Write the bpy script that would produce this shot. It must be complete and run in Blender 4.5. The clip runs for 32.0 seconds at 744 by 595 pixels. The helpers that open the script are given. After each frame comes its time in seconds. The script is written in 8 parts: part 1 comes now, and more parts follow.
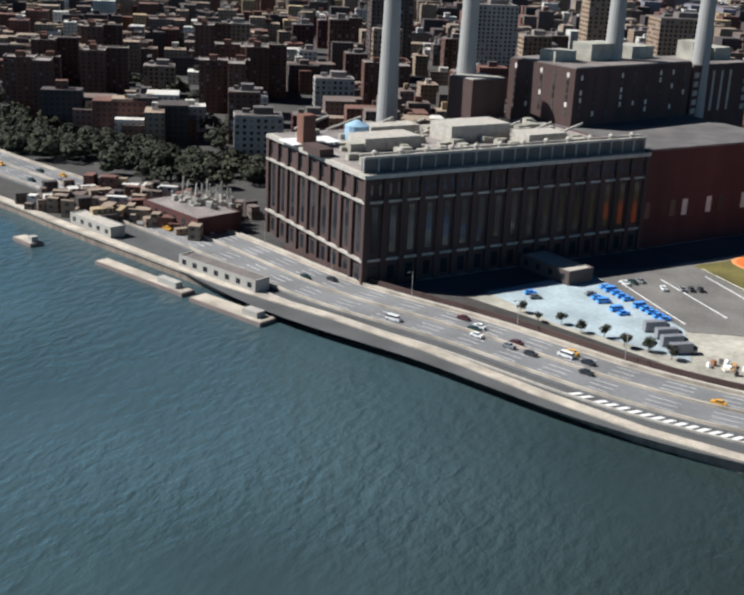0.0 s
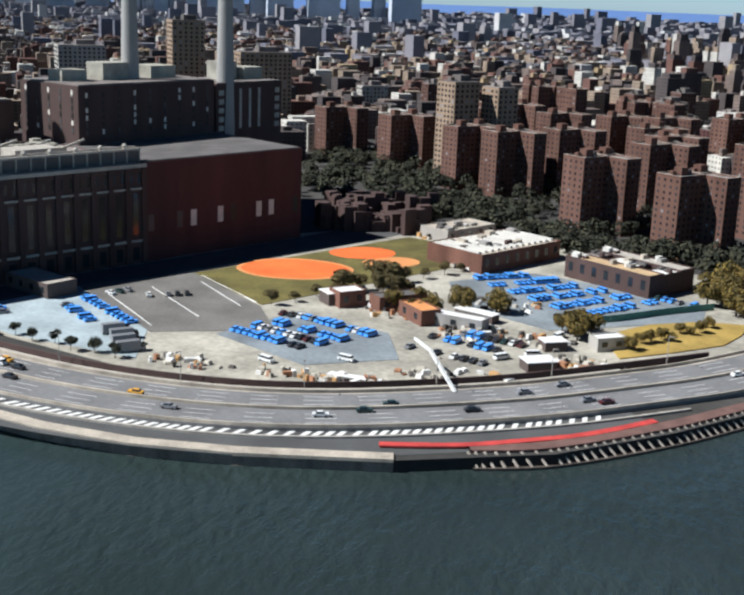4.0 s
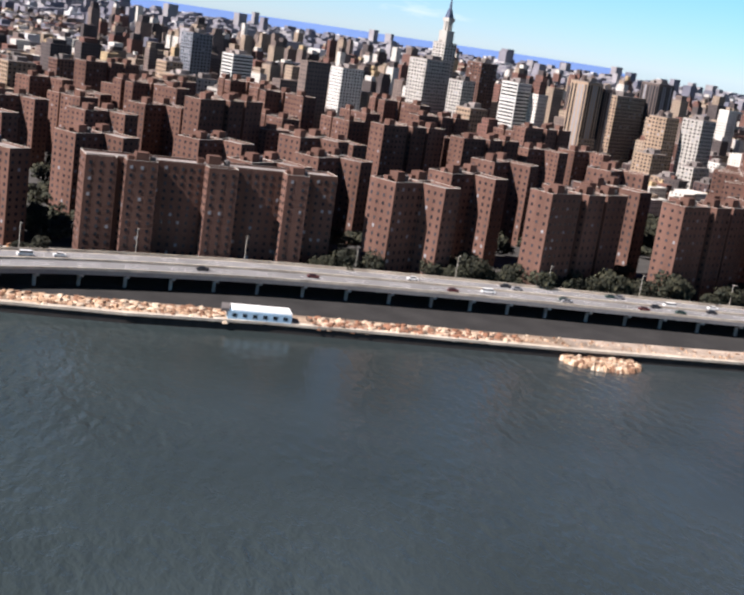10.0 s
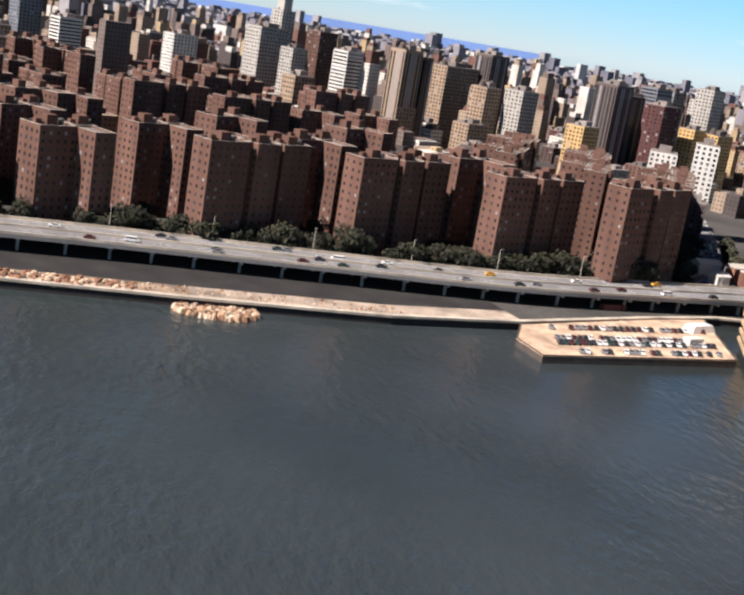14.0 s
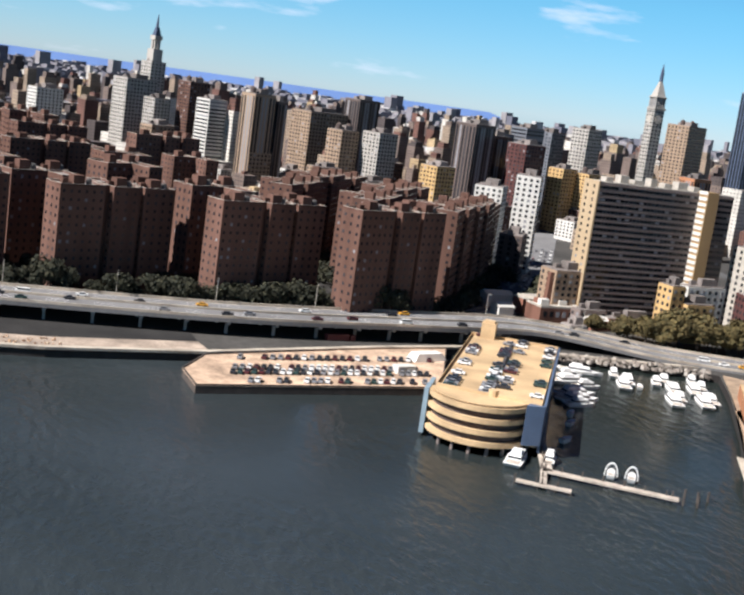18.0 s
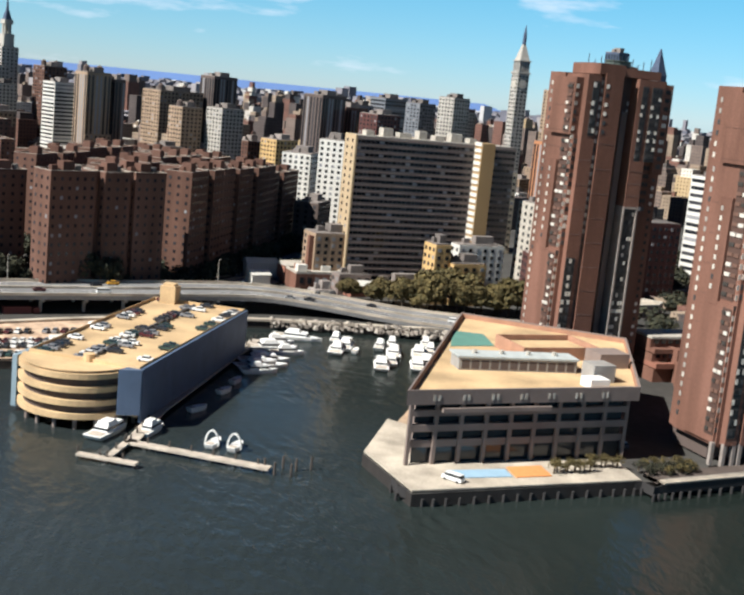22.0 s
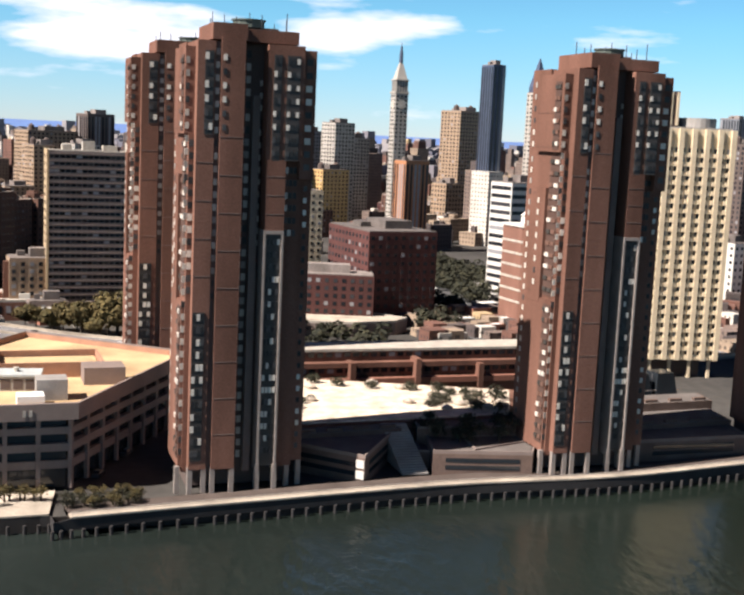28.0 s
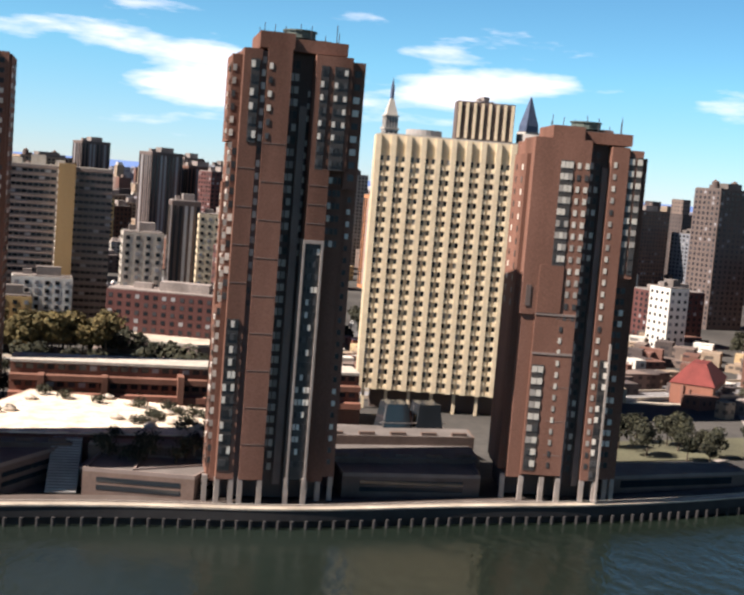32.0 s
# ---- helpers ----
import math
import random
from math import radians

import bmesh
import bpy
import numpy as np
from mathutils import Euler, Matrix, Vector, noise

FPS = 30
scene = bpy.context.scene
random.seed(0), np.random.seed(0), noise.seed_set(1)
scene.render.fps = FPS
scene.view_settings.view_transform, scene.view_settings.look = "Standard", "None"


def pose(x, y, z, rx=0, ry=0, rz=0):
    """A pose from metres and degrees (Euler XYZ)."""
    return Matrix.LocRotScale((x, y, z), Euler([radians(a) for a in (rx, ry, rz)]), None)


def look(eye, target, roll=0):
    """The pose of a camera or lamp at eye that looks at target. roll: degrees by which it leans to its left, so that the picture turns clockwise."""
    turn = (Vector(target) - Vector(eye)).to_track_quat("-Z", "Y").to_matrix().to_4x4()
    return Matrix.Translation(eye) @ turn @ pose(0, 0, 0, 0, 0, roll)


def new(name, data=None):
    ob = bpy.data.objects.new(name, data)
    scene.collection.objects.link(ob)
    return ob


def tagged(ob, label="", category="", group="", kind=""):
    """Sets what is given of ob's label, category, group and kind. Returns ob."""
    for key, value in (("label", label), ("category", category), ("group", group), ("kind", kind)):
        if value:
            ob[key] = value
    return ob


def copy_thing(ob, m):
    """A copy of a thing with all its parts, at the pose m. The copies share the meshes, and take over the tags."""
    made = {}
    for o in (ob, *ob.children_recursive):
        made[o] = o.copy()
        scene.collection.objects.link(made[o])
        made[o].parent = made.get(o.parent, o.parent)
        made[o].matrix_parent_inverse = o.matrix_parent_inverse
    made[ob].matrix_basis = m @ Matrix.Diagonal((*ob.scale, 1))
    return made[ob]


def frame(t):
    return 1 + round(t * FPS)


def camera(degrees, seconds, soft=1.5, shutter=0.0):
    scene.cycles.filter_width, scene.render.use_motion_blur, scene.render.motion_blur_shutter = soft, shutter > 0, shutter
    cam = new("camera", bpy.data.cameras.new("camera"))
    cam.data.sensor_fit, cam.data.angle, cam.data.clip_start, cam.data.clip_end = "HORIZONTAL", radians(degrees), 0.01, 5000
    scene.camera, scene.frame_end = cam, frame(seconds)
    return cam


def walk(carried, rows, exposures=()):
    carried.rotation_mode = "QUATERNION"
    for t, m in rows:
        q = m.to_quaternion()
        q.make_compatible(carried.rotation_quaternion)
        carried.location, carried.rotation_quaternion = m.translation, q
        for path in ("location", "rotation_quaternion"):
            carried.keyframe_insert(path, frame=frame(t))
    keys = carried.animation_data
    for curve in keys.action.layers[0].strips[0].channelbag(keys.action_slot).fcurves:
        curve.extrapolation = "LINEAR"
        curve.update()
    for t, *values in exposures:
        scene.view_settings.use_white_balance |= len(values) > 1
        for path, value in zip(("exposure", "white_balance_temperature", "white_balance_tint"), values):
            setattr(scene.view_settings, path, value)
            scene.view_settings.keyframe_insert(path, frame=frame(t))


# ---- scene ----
cam = camera(36.0, 32.0, soft=2.7)
PATH = [
    (0, (-110.50, -85.73, 134.93), (-148.24, 1.16, 102.90), 2.88),
    (0.5, (-99.86, -82.13, 132.65), (-132.21, 7.56, 102.49), 2.35),
    (1, (-89.22, -78.52, 130.38), (-119.13, 13.49, 105.09), 2.14),
    (1.5, (-74.89, -72.91, 127.62), (-102.58, 20.89, 106.78), 2.33),
    (2, (-62.03, -68.14, 125.10), (-86.88, 26.91, 106.44), 2.25),
    (2.5, (-51.01, -64.54, 122.76), (-73.34, 31.02, 103.54), 2.31),
    (4.5, (-14.75, -53.31, 114.42), (-26.29, 41.78, 85.72), 1.96),
    (5, (-4.60, -51.69, 112.63), (-10.59, 42.99, 81.00), 1.57),
    (5.5, (6.95, -51.48, 111.10), (4.08, 42.60, 77.33), 0.68),
    (6, (20.74, -51.06, 109.90), (21.08, 42.35, 74.20), 1.04),
    (6.5, (35.51, -49.79, 108.99), (39.09, 43.02, 71.93), 4.57),
    (7, (51.88, -48.09, 108.25), (57.73, 44.87, 71.87), 4.36),
    (7.5, (69.66, -46.58, 107.73), (79.01, 47.10, 74.02), 5.30),
    (8, (88.42, -45.09, 107.38), (101.38, 49.36, 77.18), 6.17),
    (8.5, (106.72, -43.03, 107.14), (120.66, 52.22, 80.05), 6.75),
    (9, (124.60, -41.35, 106.87), (140.34, 54.53, 83.23), 7.26),
    (9.5, (142.06, -40.66, 106.36), (159.82, 55.14, 83.84), 7.62),
    (10, (159.42, -40.59, 105.94), (180.23, 54.53, 83.19), 8.57),
    (10.5, (175.66, -41.15, 105.75), (197.96, 53.65, 83.04), 9.13),
    (11, (191.66, -41.48, 105.83), (213.17, 53.76, 84.21), 9.51),
    (11.5, (207.23, -42.08, 106.04), (226.36, 54.15, 86.67), 9.02),
    (12, (223.62, -43.32, 106.20), (242.09, 53.24, 87.89), 8.33),
    (12.5, (239.60, -45.36, 106.24), (259.45, 50.90, 87.76), 8.14),
    (13, (255.48, -47.44, 106.26), (278.16, 47.90, 86.32), 8.88),
    (13.5, (270.14, -48.97, 106.40), (294.31, 45.41, 83.87), 9.29),
    (15.5, (321.24, -53.53, 106.45), (345.83, 40.47, 82.82), 10.57),
    (16, (337.27, -52.90, 105.93), (362.09, 41.44, 83.91), 10.24),
    (16.5, (354.87, -50.60, 105.04), (380.50, 44.07, 85.54), 9.93),
    (17, (373.06, -48.09, 103.87), (400.02, 46.63, 86.50), 9.74),
    (17.5, (389.85, -45.96, 102.83), (415.86, 49.11, 85.92), 9.01),
    (18, (405.94, -44.54, 101.99), (430.01, 50.92, 84.45), 8.01),
    (18.5, (421.04, -43.16, 101.16), (443.44, 52.58, 82.96), 7.10),
    (19, (436.37, -41.51, 100.13), (457.69, 54.33, 81.15), 6.74),
    (19.5, (451.06, -39.74, 99.06), (471.58, 56.12, 79.33), 6.54),
    (20, (466.53, -36.92, 97.84), (487.16, 58.71, 77.11), 6.47),
    (20.5, (481.54, -34.21, 96.54), (502.84, 61.12, 75.13), 6.11),
    (21, (496.76, -32.48, 95.51), (519.62, 62.47, 74.03), 5.96),
    (21.5, (510.97, -31.99, 95.00), (534.71, 63.09, 75.05), 5.83),
    (22, (525.14, -31.83, 94.84), (550.00, 63.40, 77.11), 5.70),
    (22.5, (539.25, -31.67, 94.87), (565.02, 63.48, 78.10), 4.86),
    (23, (554.46, -31.35, 94.97), (580.77, 63.80, 79.03), 3.42),
    (23.5, (568.40, -30.16, 94.68), (594.79, 65.05, 79.24), 1.99),
    (24, (582.86, -28.65, 94.16), (608.36, 66.80, 78.66), 0.52),
    (24.5, (596.26, -27.35, 93.23), (621.10, 68.40, 78.60), -0.24),
    (25, (609.40, -26.92, 92.08), (634.15, 69.09, 79.04), 0.31),
    (25.5, (622.32, -26.29, 90.78), (647.50, 69.70, 78.49), 1.33),
    (26, (635.04, -25.55, 89.61), (660.97, 70.25, 77.37), 2.48),
    (26.5, (647.15, -24.36, 88.55), (672.85, 71.46, 75.98), 2.57),
    (28.5, (701.91, -18.13, 85.74), (719.03, 79.33, 71.28), 3.04),
    (29, (715.99, -16.49, 84.59), (732.81, 80.97, 69.82), 3.54),
    (29.5, (728.93, -15.41, 83.25), (746.70, 81.87, 68.36), 4.13),
    (30, (742.91, -14.38, 81.97), (761.70, 82.74, 67.37), 4.47),
    (30.5, (756.41, -12.28, 80.81), (774.94, 84.97, 66.71), 4.34),
    (31, (769.17, -9.90, 79.72), (786.04, 87.81, 66.74), 4.27),
    (31.5, (781.98, -8.04, 78.82), (795.16, 90.41, 67.24), 4.37),
    (32, (794.41, -6.60, 78.10), (803.80, 92.46, 68.11), 4.67),
]
walk(cam, [(t, look(eye, target, roll)) for t, eye, target, roll in PATH],
     [(0.0, 0.72, 5450, 8), (1.0, 0.66, 5300, 6), (2.0, 0.46, 5350, 5), (3.5, 0.62, 5350, 7), (5.0, 0.84, 5350, 8), (7.0, 1.18, 5900, 6), (8.0, 1.36, 5600, 8), (9.0, 1.20, 5700, 14), (11.0, 1.19, 5850, 18), (13.0, 1.09, 6000, 18),
      (16.0, 1.05, 5900, 13), (18.0, 0.95, 5650, 12), (22.0, 0.95, 5750, 7), (25.0, 0.95, 5950, 9), (28.0, 1.22, 6200, 16), (30.0, 1.30, 6300, 18), (32.0, 1.34, 6300, 17)])

# ---- world, sun, exposure ----
SUN_AZ = (-0.956, -0.292)
SUN_EL = 45.0
world = bpy.data.worlds.new("sky")
scene.world = world
world.use_nodes = True
wn, wl = world.node_tree.nodes, world.node_tree.links
wn.clear()
w_out = wn.new("ShaderNodeOutputWorld")
w_bg = wn.new("ShaderNodeBackground")
w_sky = wn.new("ShaderNodeTexSky")
w_sky.sky_type = "NISHITA"
w_sky.sun_disc = False
w_sky.sun_elevation = radians(SUN_EL)
w_sky.sun_rotation = math.atan2(SUN_AZ[0], SUN_AZ[1])
w_sky.altitude = 100
w_sky.air_density, w_sky.dust_density, w_sky.ozone_density = 0.85, 0.0, 3.5
# broken fair-weather cloud: noise over the dome, stretched along the horizon
w_tc = wn.new("ShaderNodeTexCoord")
w_map = wn.new("ShaderNodeMapping")
w_map.inputs["Scale"].default_value = (3.2, 3.2, 15.0)
w_map.inputs["Location"].default_value = (0.35, 0.1, 0.55)
w_noise = wn.new("ShaderNodeTexNoise")
w_noise.inputs["Scale"].default_value = 1.35
w_noise.inputs["Detail"].default_value = 7.0
w_noise.inputs["Roughness"].default_value = 0.52
w_ramp = wn.new("ShaderNodeValToRGB")
w_ramp.color_ramp.elements[0].position, w_ramp.color_ramp.elements[1].position = 0.588, 0.68
w_mix = wn.new("ShaderNodeMix")
w_mix.data_type = "RGBA"
w_tint = wn.new("ShaderNodeMix")
w_tint.data_type, w_tint.blend_type = "RGBA", "MULTIPLY"
w_tint.inputs[0].default_value = 1.0
w_sep = wn.new("ShaderNodeSeparateXYZ")
w_band = wn.new("ShaderNodeValToRGB")
for k, (at, c) in enumerate(((0.0, (1.3, 1.55, 1.9)), (0.10, (1.15, 1.9, 1.9)), (0.20, (1.0, 1.7, 1.72)), (0.36, (0.15, 0.23, 0.42)), (1.0, (0.08, 0.14, 0.29)))):
    el = w_band.color_ramp.elements[k] if k < 2 else w_band.color_ramp.elements.new(at)
    el.position, el.color = at, (*c, 1)
wl.new(w_tc.outputs["Generated"], w_sep.inputs[0])
wl.new(w_sep.outputs["Z"], w_band.inputs["Fac"])
wl.new(w_band.outputs["Color"], w_tint.inputs[7])
w_mix.inputs[7].default_value = (17.0, 17.0, 17.4, 1)
wl.new(w_tc.outputs["Generated"], w_map.inputs["Vector"])
wl.new(w_map.outputs["Vector"], w_noise.inputs["Vector"])
wl.new(w_noise.outputs["Fac"], w_ramp.inputs["Fac"])
wl.new(w_sky.outputs["Color"], w_tint.inputs[6])
w_low = wn.new("ShaderNodeMapRange")
w_low.inputs["From Min"].default_value, w_low.inputs["From Max"].default_value = 0.5, 0.25
w_cov = wn.new("ShaderNodeMath")
w_cov.operation = "MULTIPLY"
wl.new(w_sep.outputs["Z"], w_low.inputs["Value"])
wl.new(w_ramp.outputs["Color"], w_cov.inputs[0])
wl.new(w_low.outputs["Result"], w_cov.inputs[1])
wl.new(w_cov.outputs[0], w_mix.inputs[0])
wl.new(w_tint.outputs[2], w_mix.inputs[6])
wl.new(w_mix.outputs[2], w_bg.inputs["Color"])
w_bg.inputs["Strength"].default_value = 0.0295
wl.new(w_bg.outputs["Background"], w_out.inputs["Surface"])
sun_data = bpy.data.lights.new("sun", "SUN")
sun_data.energy, sun_data.angle, sun_data.color = 5.0, radians(0.53), (1.0, 0.89, 0.75)
sun = new("sun", sun_data)
ce = math.cos(radians(SUN_EL))
sun.matrix_world = look((SUN_AZ[0] * ce * 900, SUN_AZ[1] * ce * 900, math.sin(radians(SUN_EL)) * 900), (0, 0, 0))

# ---- materials ----
MATS = {}


def mat(name, color, rough=0.8, var=0.25, scale=0.35, fine=6.0, bump=0.2, metal=0.0, obj_var=0.0, island=None, streak=False, spec=0.4):
    """A node material: base colour varied by stains and grain, with fine relief. island: second colour and its share, piece by piece."""
    if name in MATS:
        return MATS[name]
    m = bpy.data.materials.new(name)
    m.use_nodes = True
    nt = m.node_tree
    b = nt.nodes["Principled BSDF"]
    b.inputs["Roughness"].default_value = rough
    b.inputs["Metallic"].default_value = metal
    b.inputs["Specular IOR Level"].default_value = spec
    tc = nt.nodes.new("ShaderNodeTexCoord")
    geo = nt.nodes.new("ShaderNodeNewGeometry")
    mp = nt.nodes.new("ShaderNodeMapping")
    mp.inputs["Scale"].default_value = (1, 1, 0.18) if streak else (1, 1, 1)
    nt.links.new(geo.outputs["Position"], mp.inputs["Vector"])
    n1 = nt.nodes.new("ShaderNodeTexNoise")
    n1.inputs["Scale"].default_value, n1.inputs["Detail"].default_value = scale, 4
    n2 = nt.nodes.new("ShaderNodeTexNoise")
    n2.inputs["Scale"].default_value, n2.inputs["Detail"].default_value = fine, 3
    nt.links.new(mp.outputs["Vector"], n1.inputs["Vector"])
    nt.links.new(geo.outputs["Position"], n2.inputs["Vector"])
    r1 = nt.nodes.new("ShaderNodeMapRange")
    r1.inputs["From Min"].default_value, r1.inputs["From Max"].default_value = 0.3, 0.7
    r1.inputs["To Min"].default_value, r1.inputs["To Max"].default_value = 1 - var, 1 + var * 0.7
    nt.links.new(n1.outputs["Fac"], r1.inputs["Value"])
    r2 = nt.nodes.new("ShaderNodeMapRange")
    r2.inputs["From Min"].default_value, r2.inputs["From Max"].default_value = 0.3, 0.7
    r2.inputs["To Min"].default_value, r2.inputs["To Max"].default_value = 1 - var * 0.5, 1 + var * 0.4
    nt.links.new(n2.outputs["Fac"], r2.inputs["Value"])
    mul = nt.nodes.new("ShaderNodeMath")
    mul.operation = "MULTIPLY"
    nt.links.new(r1.outputs["Result"], mul.inputs[0])
    nt.links.new(r2.outputs["Result"], mul.inputs[1])
    last = mul.outputs[0]
    if obj_var:
        oi = nt.nodes.new("ShaderNodeObjectInfo")
        r3 = nt.nodes.new("ShaderNodeMapRange")
        r3.inputs["To Min"].default_value, r3.inputs["To Max"].default_value = 1 - obj_var, 1 + obj_var
        nt.links.new(oi.outputs["Random"], r3.inputs["Value"])
        m3 = nt.nodes.new("ShaderNodeMath")
        m3.operation = "MULTIPLY"
        nt.links.new(last, m3.inputs[0])
        nt.links.new(r3.outputs["Result"], m3.inputs[1])
        last = m3.outputs[0]
    col = nt.nodes.new("ShaderNodeMix")
    col.data_type, col.blend_type = "RGBA", "MULTIPLY"
    col.inputs[0].default_value = 1.0
    col.inputs[6].default_value = (*color, 1)
    if island:
        steps = nt.nodes.new("ShaderNodeValToRGB")
        steps.color_ramp.interpolation = "CONSTANT"
        e = steps.color_ramp.elements
        e[0].color, e[0].position = (*color, 1), 0.0
        at = 1.0 - sum(s for _, s in island)
        for k, (c2, share) in enumerate(island):
            el = e[1] if k == 0 else e.new(at)
            el.position, el.color = at, (*c2, 1)
            at += share
        nt.links.new(geo.outputs["Random Per Island"], steps.inputs["Fac"])
        nt.links.new(steps.outputs["Color"], col.inputs[6])
    nt.links.new(last, col.inputs[7])
    nt.links.new(col.outputs[2], b.inputs["Base Color"])
    if bump:
        bp = nt.nodes.new("ShaderNodeBump")
        bp.inputs["Strength"].default_value, bp.inputs["Distance"].default_value = bump, 0.15
        nt.links.new(n2.outputs["Fac"], bp.inputs["Height"])
        nt.links.new(bp.outputs["Normal"], b.inputs["Normal"])
    MATS[name] = m
    return m


def water_material():
    m = bpy.data.materials.new("river_water")
    m.use_nodes = True
    nt = m.node_tree
    b = nt.nodes["Principled BSDF"]
    b.inputs["Roughness"].default_value = 0.2
    b.inputs["IOR"].default_value = 1.33
    geo = nt.nodes.new("ShaderNodeNewGeometry")
    big = nt.nodes.new("ShaderNodeTexNoise")
    big.inputs["Scale"].default_value, big.inputs["Detail"].default_value = 0.011, 4
    ramp = nt.nodes.new("ShaderNodeValToRGB")
    ramp.color_ramp.elements[0].position, ramp.color_ramp.elements[0].color = 0.35, (0.022, 0.030, 0.029, 1)
    ramp.color_ramp.elements[1].position, ramp.color_ramp.elements[1].color = 0.68, (0.031, 0.042, 0.042, 1)
    nt.links.new(geo.outputs["Position"], big.inputs["Vector"])
    nt.links.new(big.outputs["Fac"], ramp.inputs["Fac"])
    # teal south to darker north, with sky and building reflections put into the colour
    pos = nt.nodes.new("ShaderNodeSeparateXYZ")
    run = nt.nodes.new("ShaderNodeMapRange")
    run.inputs["From Min"].default_value, run.inputs["From Max"].default_value = -250, 850
    water_tone = nt.nodes.new("ShaderNodeValToRGB")
    water_tone.color_ramp.elements[0].color = (1.75, 2.1, 2.4, 1)
    shelf = water_tone.color_ramp.elements.new(0.115)
    shelf.color = (0.98, 1.06, 1.04, 1)
    reach = water_tone.color_ramp.elements.new(0.63)
    reach.color = (1.22, 1.12, 1.24, 1)
    basin = water_tone.color_ramp.elements.new(0.80)
    basin.color = (0.62, 0.62, 0.58, 1)
    water_tone.color_ramp.elements[4].color = (0.36, 0.42, 0.32, 1)
    tone = nt.nodes.new("ShaderNodeMix")
    tone.data_type, tone.blend_type = "RGBA", "MULTIPLY"
    tone.inputs[0].default_value = 1.0
    nt.links.new(geo.outputs["Position"], pos.inputs[0])
    nt.links.new(pos.outputs["X"], run.inputs["Value"])
    nt.links.new(run.outputs["Result"], water_tone.inputs["Fac"])
    nt.links.new(ramp.outputs["Color"], tone.inputs[6])
    nt.links.new(water_tone.outputs["Color"], tone.inputs[7])
    nt.links.new(tone.outputs[2], b.inputs["Base Color"])
    mp = nt.nodes.new("ShaderNodeMapping")
    mp.inputs["Rotation"].default_value = (0, 0, 0.5)
    mp.inputs["Scale"].default_value = (1.0, 0.5, 1)
    nt.links.new(geo.outputs["Position"], mp.inputs["Vector"])
    w1 = nt.nodes.new("ShaderNodeTexNoise")
    w1.inputs["Scale"].default_value, w1.inputs["Detail"].default_value = 0.28, 4
    w1.inputs["Distortion"].default_value = 0.15
    nt.links.new(mp.outputs["Vector"], w1.inputs["Vector"])
    calm = nt.nodes.new("ShaderNodeTexNoise")
    calm.inputs["Scale"].default_value, calm.inputs["Detail"].default_value = 0.012, 3
    nt.links.new(geo.outputs["Position"], calm.inputs["Vector"])
    rg = nt.nodes.new("ShaderNodeMapRange")
    rg.inputs["From Min"].default_value, rg.inputs["From Max"].default_value = 0.35, 0.65
    rg.inputs["To Min"].default_value, rg.inputs["To Max"].default_value = 0.13, 0.72
    nt.links.new(calm.outputs["Fac"], rg.inputs["Value"])
    bp = nt.nodes.new("ShaderNodeBump")
    bp.inputs["Distance"].default_value = 1.7
    # livelier waves in the open southern reach
    swell = nt.nodes.new("ShaderNodeMapRange")
    swell.inputs["From Min"].default_value, swell.inputs["From Max"].default_value = 0.25, 0.6
    swell.inputs["To Min"].default_value, swell.inputs["To Max"].default_value = 1.3, 0.85
    nt.links.new(run.outputs["Result"], swell.inputs["Value"])
    lively = nt.nodes.new("ShaderNodeMath")
    lively.operation = "MULTIPLY"
    nt.links.new(rg.outputs["Result"], lively.inputs[0])
    nt.links.new(swell.outputs["Result"], lively.inputs[1])
    nt.links.new(lively.outputs[0], bp.inputs["Strength"])
    nt.links.new(w1.outputs["Fac"], bp.inputs["Height"])
    nt.links.new(bp.outputs["Normal"], b.inputs["Normal"])
    return m


WATER = water_material()
BRICK = mat("red_brick", (0.134, 0.076, 0.058), 0.95, 0.25, 0.12, 3.0, 0.3, obj_var=0.14, streak=True, spec=0.08)
BRICK_W = mat("brown_tower_brick", (0.172, 0.090, 0.066), 0.95, 0.36, 0.10, 3.0, 0.3, streak=True, spec=0.08)
BRICK_D = mat("dark_plant_brick", (0.075, 0.046, 0.040), 0.9, 0.25, 0.09, 2.0, 0.3, streak=True)
BRICK_R = mat("deep_red_brick", (0.085, 0.032, 0.028), 0.9, 0.25, 0.09, 2.0, 0.3, streak=True)
STONE = mat("pale_stone_trim", (0.42, 0.385, 0.33), 0.85, 0.2, 0.4, 4.0, 0.2)
CREAM = mat("cream_precast", (0.62, 0.52, 0.36), 0.8, 0.10, 0.3, 4.0, 0.15)
CONCRETE = mat("grey_concrete", (0.30, 0.285, 0.265), 0.9, 0.22, 0.15, 3.0, 0.2)
CONC_BROWN = mat("brown_concrete", (0.21, 0.165, 0.145), 0.9, 0.15, 0.15, 3.0, 0.2)
PAVE = mat("sunlit_paving", (0.44, 0.385, 0.31), 0.9, 0.35, 0.12, 2.0, 0.2)
CREAM_ROOF = mat("cream_roof_gravel", (0.50, 0.355, 0.195), 0.95, 0.3, 0.08, 2.5, 0.2)
ASPHALT = mat("asphalt", (0.085, 0.085, 0.084), 0.9, 0.3, 0.05, 1.5, 0.15)
ROADTOP = mat("worn_road_surface", (0.180, 0.178, 0.178), 0.9, 0.22, 0.05, 0.8, 0.1)
